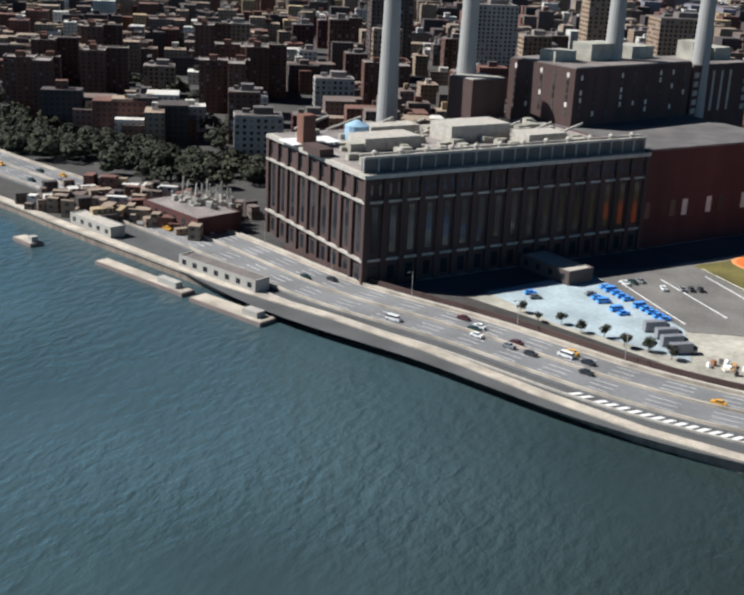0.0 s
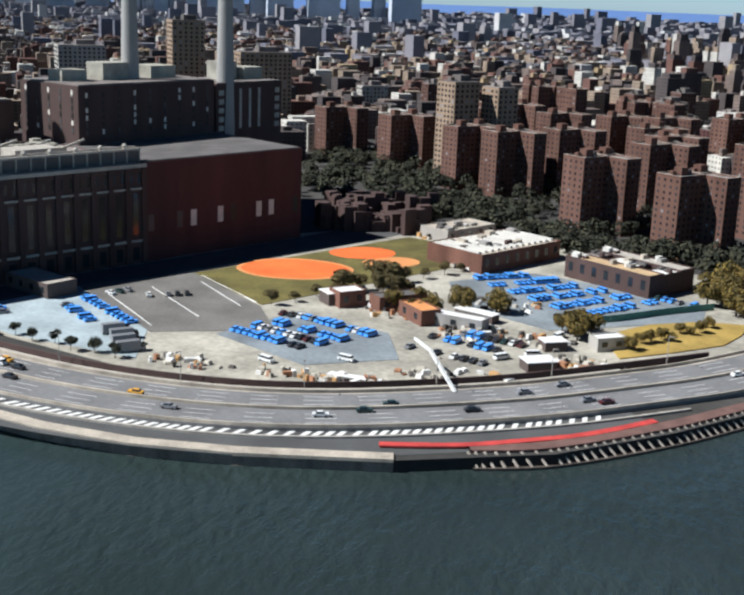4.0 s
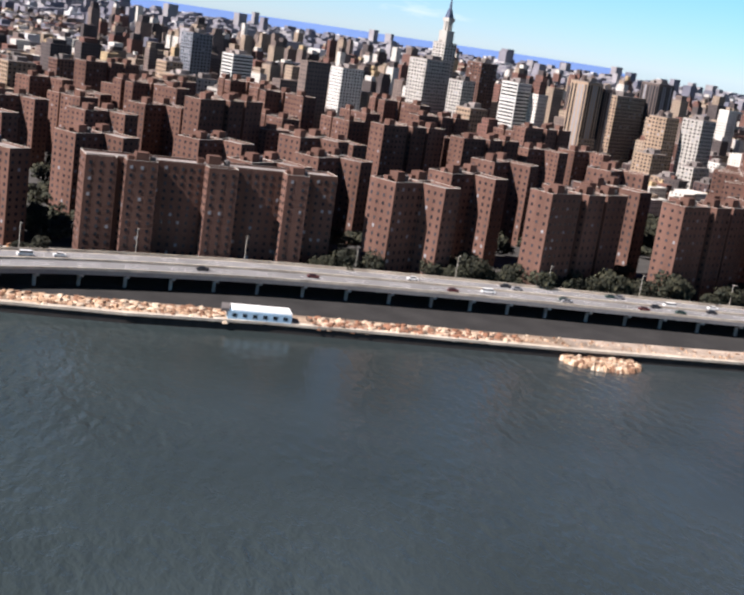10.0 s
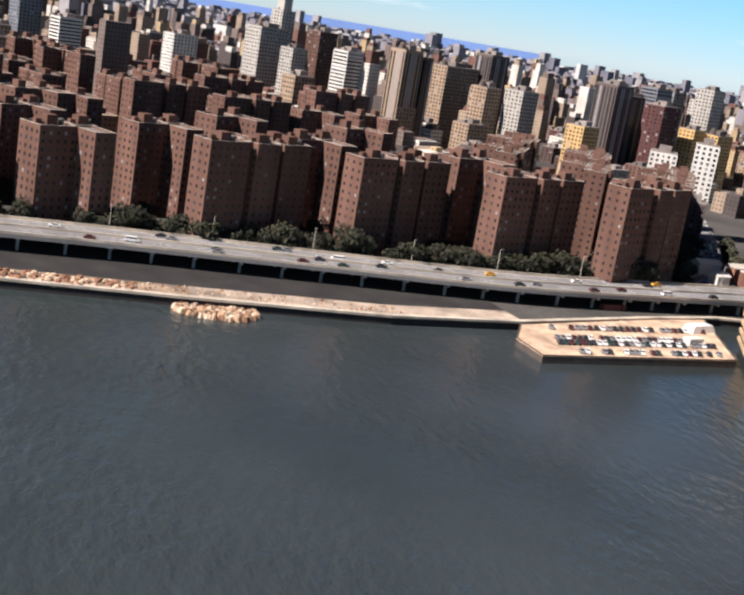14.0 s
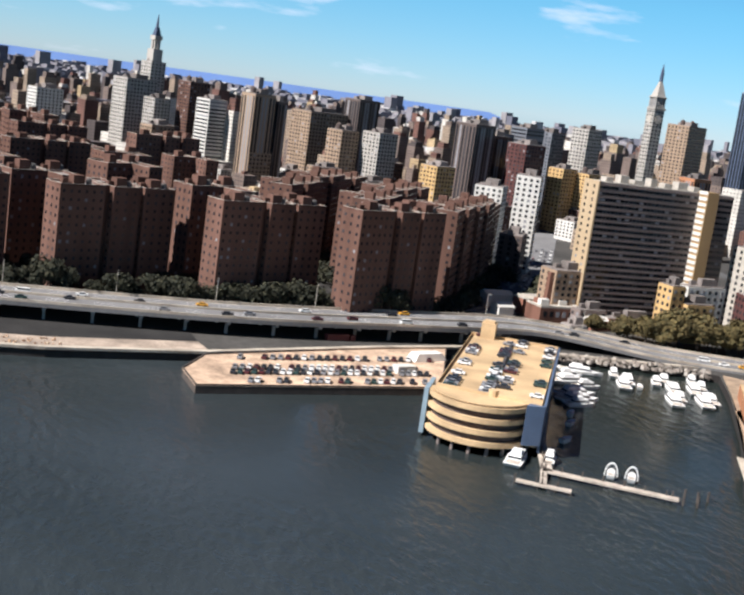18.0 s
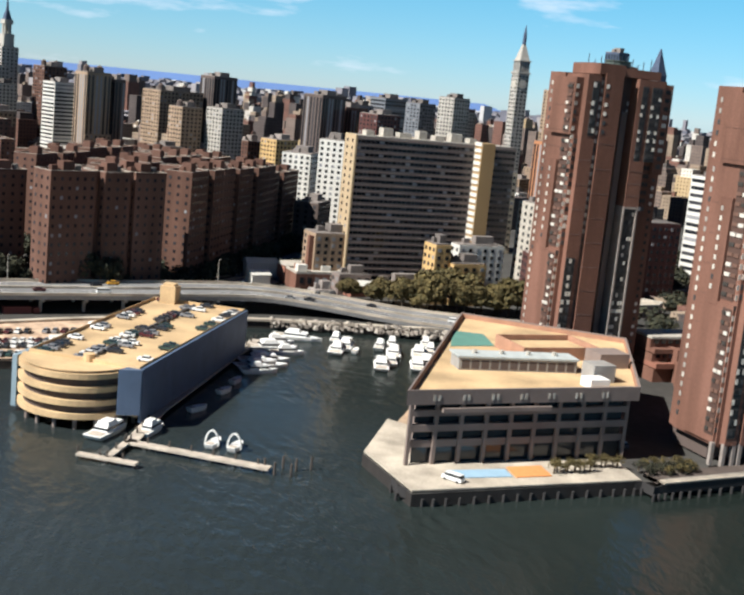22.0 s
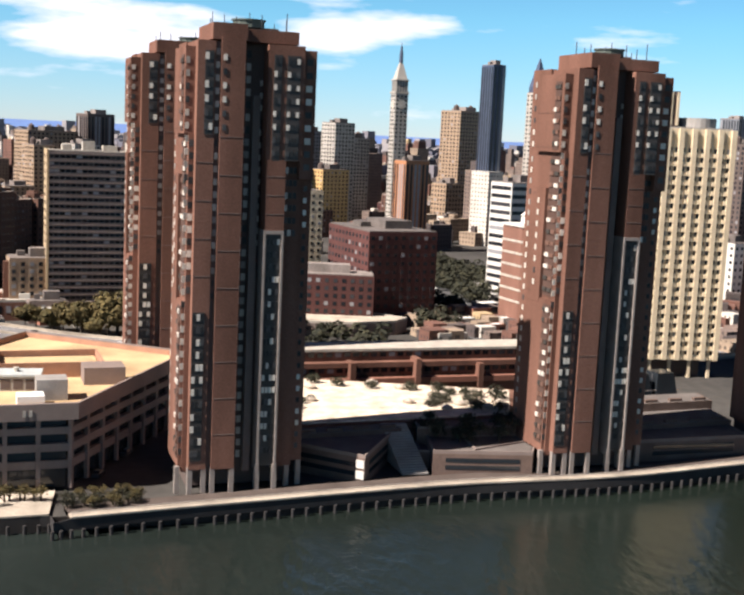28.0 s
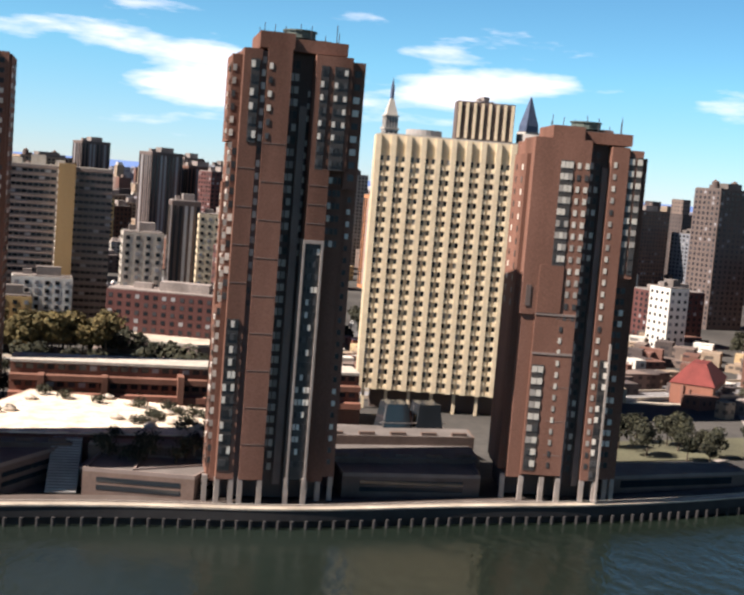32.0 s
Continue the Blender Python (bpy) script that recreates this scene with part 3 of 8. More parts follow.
def power_station():
    A, B, C3, D = (-274, 281), (-196, 391), (-262, 438), (-340, 328)
    st = thing("power_station", "huge dark brick riverside power station with pale string courses", "power station")
    g = Geo()
    g.prism([A, B, C3, D], 3.2, 45)
    part("wall", g, BRICK_D, st)
    g = Geo()
    for z, t in ((12.5, 0.9), (34.5, 0.8), (43.6, 1.5)):
        g.prism(grow([A, B, C3, D], 1.15), z, z + t)
    part("string_course", g, STONE, st, "pale stone string courses")
    g = Geo()
    g.prism(grow([A, B, C3, D], -1.2), 45.0, 45.4)
    part("roof", g, GREYROOF, st, "cluttered pale grey roof")
    # tall windows between piers
    g, w = Geo(), Geo()
    for p, q, n in ((D, A, 9), (A, B, 17)):
        w.windows(p, q, 14.5, 34, 1, n, 2.6, 17.5, 0.08, 0, None, 0.05)
        w.windows(p, q, 36, 43, 1, n * 2, 1.4, 4.2, 0.08, 0, None, 0.2)
        w.windows(p, q, 4, 12, 1, n, 3.0, 5.5, 0.08, 0, None, 0.1)
        dx, dy = q[0] - p[0], q[1] - p[1]
        L = math.hypot(dx, dy)
        for i in range(n + 1):
            t = i / n
            g = Geo()
            g.box(p[0] + dx * t + dy / L * 0.3, p[1] + dy * t - dx / L * 0.3, 3.2, 2.2, 1.4, 40.4, math.degrees(math.atan2(dy, dx)))
            part("pier", g, BRICK_D, st)
    part("window", w, GLASS_D, st, "tall grimy windows", "stuff")
    # roof gallery with pale frames along the river face and the long side
    for i in range(22):
        t = (i + 0.5) / 22
        g = Geo()
        g.box(A[0] + (B[0] - A[0]) * t - 3.2, A[1] + (B[1] - A[1]) * t + 2.2, 45.4, 5.2, 2.5, 5.0, GRID)
        part("roof_gallery", g, DARKROOF, st, "dark glazed roof gallery bay")
    g = Geo()
    for i in range(23):
        t = i / 22
        x, y = A[0] + (B[0] - A[0]) * t, A[1] + (B[1] - A[1]) * t
        g.box(x - 2.2, y + 1.6, 45.4, 0.6, 0.6, 5.4, GRID)
    g.beam((A[0] - 2, A[1] + 1.5, 50.8), (B[0] - 2, B[1] + 1.5, 50.8), 0.9)
    g.beam((A[0] - 5, A[1] + 3.6, 51.2), (B[0] - 5, B[1] + 3.6, 51.2), 0.7)
    part("gallery_frame", g, STONE, st, "pale steel gallery frame")
    vent = Geo()
    vent.cyl(0, 0, 0, 0.9, 0.9, 1.2, 8)
    vent.cyl(0, 0, 1.2, 1.3, 0.5, 0.8, 8)
    vm = vent.mesh("roof_vent", STONE)
    for i in range(12):
        t = (i + 0.5) / 12
        ob = new("roof_vent", vm)
        ob.parent = st
        ob.matrix_basis = pose(A[0] + (B[0] - A[0]) * t - 4, A[1] + (B[1] - A[1]) * t + 2.8, 51)
    g = Geo()
    g.box(-317, 316, 45.4, 5.5, 5.5, 12, GRID)
    part("roof_tower", g, BRICK_W, st, "brick roof tower")
    g = Geo()
    g.box(-305, 303, 45.4, 14, 6, 3, -35)
    part("roof_house", g, BRICK_D, st, "brick roof house")
    g = Geo()
    g.box(-318, 322, 45.5, 22, 13, 0.5, 55)
    part("white_deck", g, WHITE, st, "bright white roof deck")
    g = Geo()
    for x, y, a, b, h in ((-290, 332, 26, 14, 5), (-268, 372, 30, 16, 7), (-240, 380, 20, 12, 5), (-300, 360, 24, 10, 4)):
        g = Geo()
        g.box(x, y, 45.4, a, b, h, GRID)
        part("boiler_house", g, STONE, st, "pale boiler house roof")
    g = Geo()
    g.cyl(-305, 338, 45.4, 5, 5, 6, 14)
    g.cyl(-305, 338, 51.4, 5, 1, 2, 14)
    part("roof_tank", g, PALE_BLUE, st, "pale round roof tank")
    for k in range(9):
        g = Geo()
        g.beam((-335 + k * 12, 340 + k * 6, 46), (-325 + k * 12, 352 + k * 7, 51), 0.8)
        part("pipe", g, STONE, st)


def grow(poly, d):
    cx, cy = sum(p[0] for p in poly) / len(poly), sum(p[1] for p in poly) / len(poly)
    out = []
    for x, y in poly:
        r = math.hypot(x - cx, y - cy)
        out.append((cx + (x - cx) * (1 + d * 1.3 / r), cy + (y - cy) * (1 + d * 1.3 / r)))
    return out


power_station()
for n, (x, y, top) in enumerate(((-322, 408, 125), (-292, 430, 125), (-233, 472, 126), (-197, 508, 128))):
    st = thing("smokestack", "tall tapering grey smokestack with a black top", "smokestack", x, y, 45, group="stacks of the power station")
    g = Geo()
    g.cyl(0, 0, -5, 5.0, 3.5, top - 45 - 7, 20)
    part("shaft", g, STACK, st)
    g = Geo()
    g.cyl(0, 0, top - 45 - 12, 3.75, 3.5, 12, 20)
    part("crown", g, SOOT, st, "soot-black crown")
TRIMROOF = mat("pale_plant_roof", (0.36, 0.34, 0.28), 0.9, 0.3, 0.15, 1.5, 0.2)
# second block: the deep red turbine hall and the taller dark house behind
red = thing("turbine_hall", "long deep red brick turbine hall", "turbine hall")
g = Geo()
hall = [(-196, 391), (-146, 463), (-203, 502), (-253, 430)]
g.prism(hall, 3.2, 45.5)
part("wall", g, BRICK_R, red)
g = Geo()
g.prism(grow(hall, -0.8), 45.5, 46)
part("roof", g, DARKROOF, red)
g = Geo()
g.windows(hall[0], hall[1], 12, 24, 1, 12, 3.0, 7, 0.1, 0, lambda i, j: i % 3 == 1)
part("window", g, GLASS_L, red, "scattered pale windows", "stuff")
dark = thing("boiler_tower", "tall dark brown boiler house with pale vertical window bands", "boiler house")
g = Geo()
house = [(-238, 423), (-199, 496), (-236, 516), (-275, 443)]
g.prism(house, 3.2, 72)
part("wall", g, BRICK_D, dark)
g = Geo()
g.windows(house[0], house[1], 50, 70, 6, 9, 1.2, 2.2, 0.15, 0, None, 0.05)
g.windows(house[3], house[0], 50, 70, 6, 5, 1.3, 2.2, 0.15)
part("window", g, GLASS_L, dark, "columns of small pale windows", "stuff")
annexe = [(-198.4, 498), (-176, 540), (-204, 555), (-226, 513)]
g = Geo()
g.prism(annexe, 3.2, 70)
part("annexe_wall", g, BRICK_D, dark, "dark annexe with pale window bands")
g = Geo()
g.windows(annexe[0], annexe[1], 46, 68, 1, 7, 1.7, 20, 0.2, 0, lambda i, j: i in (0, 1, 5, 6), 0.05)
g.windows(annexe[0], annexe[1], 46, 68, 5, 7, 3.4, 2.6, 0.2, 0, lambda i, j: i not in (0, 6), 0.1)
part("window_band", g, STONE, dark, "pale vertical window bands", "stuff")
g = Geo()
g.box(-284, 424, 44, 20, 18, 20, 58)
part("lift_house", g, BRICK_D, dark, "dark brick lift house")
g = Geo()
g.box(-284, 424, 64, 18.6, 16.6, 0.5, 58)
part("lift_roof", g, STONE, dark, "pale flat roof")
g = Geo()
for px, py, lx, ly, h in ((-253, 446, 14, 10, 7), (-240, 466, 20, 12, 10), (-228, 490, 16, 14, 8), (-205, 528, 12, 10, 9), (-196, 540, 14, 12, 6)):
    g.box(px, py, 70.4, lx, ly, h, 62)
part("roof_house", g, TRIMROOF, dark, "pale roof houses and ducts")
g = Geo()
g.prism(grow(house, -1), 72, 72.6)
g.prism(grow(annexe, -0.6), 70, 70.4)
part("roof", g, GREYROOF, dark)


# ---- brick housing blocks ----
def ring(g, poly, z0, z1, t, slot=0):
    """A low wall round a polygon, t thick, as one closed loop."""
    n = len(poly)
    cx, cy = sum(p[0] for p in poly) / n, sum(p[1] for p in poly) / n
    k = len(g.v)
    for x, y in poly:
        r = math.hypot(x - cx, y - cy)
        ix, iy = x - (x - cx) / r * t * 1.4, y - (y - cy) / r * t * 1.4
        g.v += [(x, y, z0), (x, y, z1), (ix, iy, z1), (ix, iy, z0)]
    for i in range(n):
        j = (i + 1) % n
        for a in range(3):
            g.f.append((k + 4 * i + a, k + 4 * j + a, k + 4 * j + a + 1, k + 4 * i + a + 1))
            g.m.append(slot)


def housing_block(name, rects, top, group, label, floors=13, spacing=3.2, whole=False):
    """A block at the origin: its wings (x0, y0, x1, y1), with walls, parapets, roof houses and window rows. whole: the wings share one roof mesh."""
    b = thing(name, label, "apartment block", group=group)
    win = Geo()
    kinds = (("wall", BRICK, ""), ("roof", GREYROOF, ""), ("parapet", BRICK, ""), ("coping", STONE, "thin pale coping"), ("roof_house", BRICK, "brick roof house over the stairs"), ("stair_head", BRICK, "small brick stair head"), ("roof_tank", DARKROOF, "dark roof tank"))
    geos = {n: Geo() for n, _, _ in kinds}
    for k, (x0, y0, x1, y1) in enumerate(rects):
        for n, _, _ in kinds:
            if not whole or n in ("wall", "roof_house"):
                geos[n] = Geo()
        poly = [(x0, y0), (x1, y0), (x1, y1), (x0, y1)]
        h = top - 0.05 * k
        geos["wall"].prism(poly, -1, h)
        geos["roof"].prism([(x0 + 0.5, y0 + 0.5), (x1 - 0.5, y0 + 0.5), (x1 - 0.5, y1 - 0.5), (x0 + 0.5, y1 - 0.5)], h, h + 0.15)
        ring(geos["parapet"], poly, h - 0.1, h + 0.8, 0.5)
        ring(geos["coping"], poly, h + 0.8, h + 0.92, 0.35)
        for p, q in zip(poly, poly[1:] + poly[:1]):
            L = math.hypot(q[0] - p[0], q[1] - p[1])
            if L > 5:
                win.windows(p, q, 1.5, h - 0.5, floors, max(2, int(L / spacing)), 1.1, 1.25)
        cx, cy = (x0 + x1) / 2, (y0 + y1) / 2
        if k % 2 == 0:
            geos["roof_house"].box(cx, cy, h, 5.0, 4.4, 3.8)
            if not whole:
                geos["stair_head"].box(cx - min(5.0, (x1 - x0) * 0.32), cy + 0.8, h, 2.6, 2.2, 2.2)
                geos["roof_tank"].cyl(cx + min(5.5, (x1 - x0) * 0.36), cy, h, 1.2, 1.2, 2.4, 8)
        for n, m, lab in kinds:
            if geos[n].v and (not whole or n in ("wall", "roof_house") or k == len(rects) - 1):
                part(n, geos[n], m, b, lab)
    part("window", win, GLASS, b, "rows of small windows", "stuff")
    return b


HB = "brick housing blocks by the river"
LAB = "dark red-brown brick apartment block with rows of small windows"
WINGS_A = [(0, 0, 20, 12), (20, 2.2, 23, 10), (23, -1.5, 35, 12), (35, 1.4, 38, 10), (38, -0.6, 53, 12), (25, 12, 32, 26), (42, 12, 49, 20)]
WINGS_B = [(0, 0, 17, 14.4), (17, -12.4, 27, 5), (19, 5, 30, 14)]
block_a = housing_block("apartment_block", WINGS_A, 46, HB, LAB)
block_b = housing_block("apartment_block", WINGS_B, 37, HB, LAB, 12)
far_a = housing_block("apartment_block", WINGS_A, 46, HB, LAB, whole=True)
far_b = housing_block("apartment_block", WINGS_B, 37, HB, LAB, 12, whole=True)
block_c = housing_block("apartment_block", [(0, 6, 101, 18), (0, 3.0, 11.8, 6.1), (14.6, 0, 26.6, 6.1), (46, 0, 58, 6.1), (77.6, 0, 87, 6.1)], 41, HB, "long dark brick apartment block with projecting bays facing the river", 13)
block_a.matrix_basis = pose(326.6, 407, 3.5, 0, 0, 32)
block_b.matrix_basis = pose(89.5, 411, 3.5, 0, 0, 45)
block_c.matrix_basis = pose(140, 391, 3.5, 0, 0, 11)
far_a.matrix_basis = pose(300, 640, 3.5, 0, 0, 32)
far_b.matrix_basis = pose(-65, 611, 3.5, 0, 0, 45)
placed = [(326, 408), (92, 410), (137, 403), (186, 403), (300, 640), (-65, 611)]
for x, y, ang, src, sz in ((392, 419, 30, block_a, 1.0), (456, 419, 28, block_a, 1.01), (513, 415, 33, block_a, 1.07), (261, 411, 36, block_b, 1.14), (27, 475, 45, block_b, 1.0), (-16, 515, 45, block_b, 1.02), (130, 486, 45, block_b, 1.0),
                           (300, 470, 36, block_b, 1.12), (446, 458, 32, block_b, 1.27), (206, 452, 45, block_b, 1.02), (370, 466, 32, block_b, 1.2), (72, 528, 45, block_b, 1.0), (240, 488, 45, block_b, 1.06), (186, 520, 45, block_b, 1.0), (-90, 628, 45, far_b, 1.0), (79, 611, 45, far_b, 1.0), (128, 590, 45, far_b, 1.0), (22, 690, 45, far_b, 0.96), (20, 590, 45, far_b, 1.0),
                           (-30, 640, 45, far_b, 1.0), (-84, 690, 45, far_b, 1.0), (-140, 690, 45, far_b, 0.95), (-190, 720, 45, far_b, 0.95), (30, 640, 45, far_b, 0.98), (340, 536, 45, far_b, 1.15), (410, 548, 45, far_b, 1.2), (240, 560, 45, far_b, 1.08)):
    c = copy_thing(src, pose(x, y, 3.5, 0, 0, ang))
    c.scale = (1, 1, sz)
    placed.append((x, y))
rng = random.Random(5)
STREET_AT, STREET_WAY = Vector((607, 496)), Vector((0.454, 0.891))


def by_street(along, aside):
    """A place along the crosstown street and to its south side."""
    return STREET_AT[0] + STREET_WAY[0] * along - STREET_WAY[1] * aside, STREET_AT[1] + STREET_WAY[1] * along + STREET_WAY[0] * aside


# a continuous dark range of blocks along the south side of the crosstown street
for along, aside, sz in ((-44, 19, 1.05), (11, 17, 1.03), (66, 21, 0.92), (-30, 62, 1.0), (30, 66, 1.02), (88, 70, 0.95), (-10, 112, 0.98), (52, 116, 1.0), (112, 118, 0.92)):
    x, y = by_street(along, aside)
    c = copy_thing(block_a if aside < 40 else far_a, pose(x, y, 3.5, 0, 0, 63))
    c.scale = (1, 1, sz)
    placed.append((x, y))
# more blocks beyond the power station
for k, (x, y, sz) in enumerate(((-606, 470, 0.95), (-575, 530, 0.98), (-520, 556, 0.9), (-505, 622, 1.0), (-560, 640, 0.9), (-640, 560, 0.95), (-440, 640, 0.85), (-660, 640, 1.0), (-700, 500, 0.9), (-610, 720, 1.0))):
    c = copy_thing(far_b, pose(x, y, 3.5, 0, 0, 32 + 90 * (k % 2)))
    c.scale = (1.1, 1.1, sz)
    placed.append((x, y))
for i in range(-4, 13):
    for j in range(0, 14):
        x = 60 + i * 58 * 0.85 - j * 47 * 0.53 + rng.uniform(-6, 6)
        y = 470 + i * 58 * 0.53 + j * 47 * 0.85 + rng.uniform(-6, 6)
        if not (-130 < x < 620 and 455 < y < 840) or (x > 470 and y > 1.96 * x - 640 - 50) or y < 0.28 * x + 395 or (x < 190 and y < 640 - 0.4 * x):
            continue
        if any(math.hypot(x - a, y - b) < 40 for a, b in placed):
            continue
        placed.append((x, y))
        c = copy_thing(rng.choice((far_a, far_b, far_b, far_b)), pose(x, y, 3.5, 0, 0, rng.choice((45, 45, 45, 135)) if x < 230 else rng.choice((32, 32, 32, 122))))
        c.scale = (1, 1, rng.uniform(0.9, 1.08))

# ---- landmark towers of the city behind ----


def facade(name, label, x, y, w, d, h, ang=32.0, wallm=None, floors=None, cols=None, crown=None, style="grid", group="city towers"):
    """A tower of the city: body, roof, roof house and window rows or bands on all four sides."""
    t = thing(name, label, "tower", x, y, 3.2, ang, group)
    floors = floors or max(3, int(h / 3.3))
    g, w_, r = Geo(), Geo(), Geo()
    g.box(0, 0, 0, w, d, h)
    r.box(0, 0, h, w - 0.8, d - 0.8, 0.5)
    r.box(w * 0.1, 0, h + 0.5, w * 0.4, d * 0.45, 3.6)
    r.box(-w * 0.25, d * 0.1, h + 0.5, w * 0.15, d * 0.2, 2.2)
    poly = rect(0, 0, w, d)
    for p, q in zip(poly, poly[1:] + poly[:1]):
        L = math.hypot(q[0] - p[0], q[1] - p[1])
        if style == "bands":
            w_.windows(p, q, 2, h - 1, floors, 1, L - 1.5, (h / floors) * 0.45)
        elif style == "piers":
            w_.windows(p, q, 2, h - 1, 1, max(2, int(L / 3.2)), 1.7, h - 5, 0.12, 0, None, 0.01)
        elif style == "grid":
            w_.windows(p, q, 2, h - 1, floors, max(2, int(L / 3.6)), 1.7, min(1.7, h / floors * 0.6))
    part("wall", g, wallm or BRICK, t)
    part("roof", r, GREYROOF, t)
    if w_.v:
        part("window", w_, GLASS, t, "", "stuff")
    if crown:
        crown(t, w, d, h)
    return t


TAN = mat("tan_brick", (0.30, 0.215, 0.145), 0.9, 0.15, 0.1, 2.0, 0.2, streak=True)
PALE = mat("pale_grey_masonry", (0.38, 0.355, 0.315), 0.9, 0.15, 0.1, 2.0, 0.2, streak=True)
WHITEB = mat("white_glazed_brick", (0.60, 0.58, 0.53), 0.7, 0.1, 0.1, 2.0, 0.1, streak=True)
GREYB = mat("blue_grey_masonry", (0.15, 0.16, 0.18), 0.8, 0.15, 0.1, 2.0, 0.1, streak=True)
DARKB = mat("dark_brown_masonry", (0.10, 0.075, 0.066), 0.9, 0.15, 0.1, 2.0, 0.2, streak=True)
YELLOW = mat("yellow_brick", (0.50, 0.33, 0.14), 0.9, 0.12, 0.1, 2.0, 0.2, streak=True)
BRICK_L = mat("light_red_brick", (0.26, 0.115, 0.078), 0.9, 0.18, 0.12, 3.0, 0.3, obj_var=0.15, streak=True)
ORANGE_B = mat("orange_brick", (0.38, 0.17, 0.08), 0.9, 0.15, 0.1, 2.0, 0.2, streak=True)
SLATE = mat("slate_roof", (0.06, 0.08, 0.13), 0.6, 0.2, 0.3, 3.0, 0.1)
# distance haze is put into this tower colour
HAZE_B = mat("haze_tinted_tower", (0.38, 0.41, 0.47), 0.8, 0.12, 0.02, 0.3, 0.0, obj_var=0.35)


def lantern(t, w, d, h):
    g = Geo()
    g.box(0, 0, h, w * 0.62, d * 0.62, 12)
    lan = part("lantern", g, PALE, t, "pale stone lantern with a peaked top")
    for k in range(8):
        a = k * 0.785
        g = Geo()
        g.box(math.cos(a) * w * 0.2, math.sin(a) * d * 0.2, h + 12, 1.6, 1.6, 9)
        part("column", g, PALE, lan)
    g = Geo()
    g.box(0, 0, h + 21, w * 0.5, d * 0.5, 4)
    part("attic", g, PALE, lan)
    g = Geo()
    g.box(0, 0, h + 25, w * 0.38, d * 0.38, 8, 0, 0, None, 0.45)
    part("peaked_roof", g, SLATE, lan, "blue-grey peaked roof")
    g = Geo()
    g.cyl(0, 0, h + 33, 1.6, 0.4, 12, 8)
    part("finial", g, SLATE, lan)


def campanile(t, w, d, h):
    g = Geo()
    g.box(0, 0, h, w + 1.4, d + 1.4, 1.4)
    part("cornice", g, PALE, t, "projecting pale cornice")
    # the blue-grey box behind the columns stands for the arcade's shade
    g = Geo()
    g.box(0, 0, h + 1.4, w * 0.84, d * 0.84, 9)
    log = part("loggia", g, GREYB, t, "darker solid standing for arcade shade below the roof")
    for k in range(5):
        for sx, sy in ((1, 0), (0, 1)):
            for s in (-1, 1):
                g = Geo()
                o = (k - 2) * w * 0.21
                g.box(sy * o + sx * s * w * 0.43, sx * o + sy * s * w * 0.43, h + 1.4, 0.9, 0.9, 9)
                part("column", g, PALE, log)
    g = Geo()
    g.box(0, 0, h + 10.4, w + 0.6, d + 0.6, 1.0)
    part("cornice", g, PALE, t, "projecting pale cornice")
    g = Geo()
    g.prism(rect(0, 0, w * 0.86, d * 0.86), h + 11.4, h + 25, 0, None, True, 0.26)
    part("spire_base", g, PALE, t, "pale stepped pyramid roof")
    g = Geo()
    g.cyl(0, 0, h + 25, 1.7, 1.5, 8, 10)
    g.cyl(0, 0, h + 33, 1.5, 0.15, 8, 8)
    part("spire", g, SLATE, t, "blue-grey lantern and spire")
    for sx, sy in ((1, 0), (0, 1)):
        for s in (-1, 1):
            g = Geo()
            n = 16
            pts = []
            k0 = len(g.v)
            for k in range(n):
                a = k * 2 * math.pi / n
                u, v = 3.6 * math.cos(a), 3.6 * math.sin(a)
                for dep in (0.0, 0.35):
                    off = s * (w / 2 + dep)
                    g.v.append((sx * off + sy * u, sy * off + sx * u, h - 9 + v))
            for k in range(n):
                j = (k + 1) % n
                g.f.append((k0 + 2 * k, k0 + 2 * j, k0 + 2 * j + 1, k0 + 2 * k + 1))
                g.m.append(0)
            g.f.append(tuple(k0 + 2 * k + 1 for k in range(n)))
            g.m.append(0)
            part("clock_face", g, STONE, t, "round pale clock face")


def pyramid(t, w, d, h):
    g = Geo()
    g.box(0, 0, h, w * 0.85, d * 0.85, 5)
    g.prism(rect(0, 0, w * 0.85, d * 0.85), h + 5, h + 27, 0, None, True, 0.06)
    part("pyramid_roof", g, SLATE, t, "steep dark blue pyramid roof")


def tanks(t, w, d, h):
    for s in (-0.3, 0.25):
        g = Geo()
        g.cyl(w * s, 0, h + 0.5, 2.4, 2.4, 4, 10)
        g.cyl(w * s, 0, h + 4.5, 2.5, 0.2, 1.6, 10)
        part("water_tank", g, DARKB, t, "wooden roof tank")


CT = "city_tower"
facade(CT, "slim pale stone tower with a temple-like lantern", 448, 1115, 17, 17, 98, 32, PALE, crown=lantern)
facade(CT, "broad pale stone office block below a lantern tower", 432, 1100, 34, 24, 80, 32, PALE, 22)
facade(CT, "tall pale campanile with a stepped pyramid roof", 885, 917, 11, 11, 118, 10, PALE, crown=campanile)
facade(CT, "dark blue glass slab tower", 950, 869, 12, 16, 142, 20, SLATE, style="piers")
facade(CT, "stone tower with a steep dark pyramid roof", 986, 863, 12.5, 12.5, 122, 20, PALE, crown=pyramid)
facade(CT, "tan and brown twin apartment tower", 528, 912, 22, 18, 84, 32, TAN, style="piers", crown=tanks)
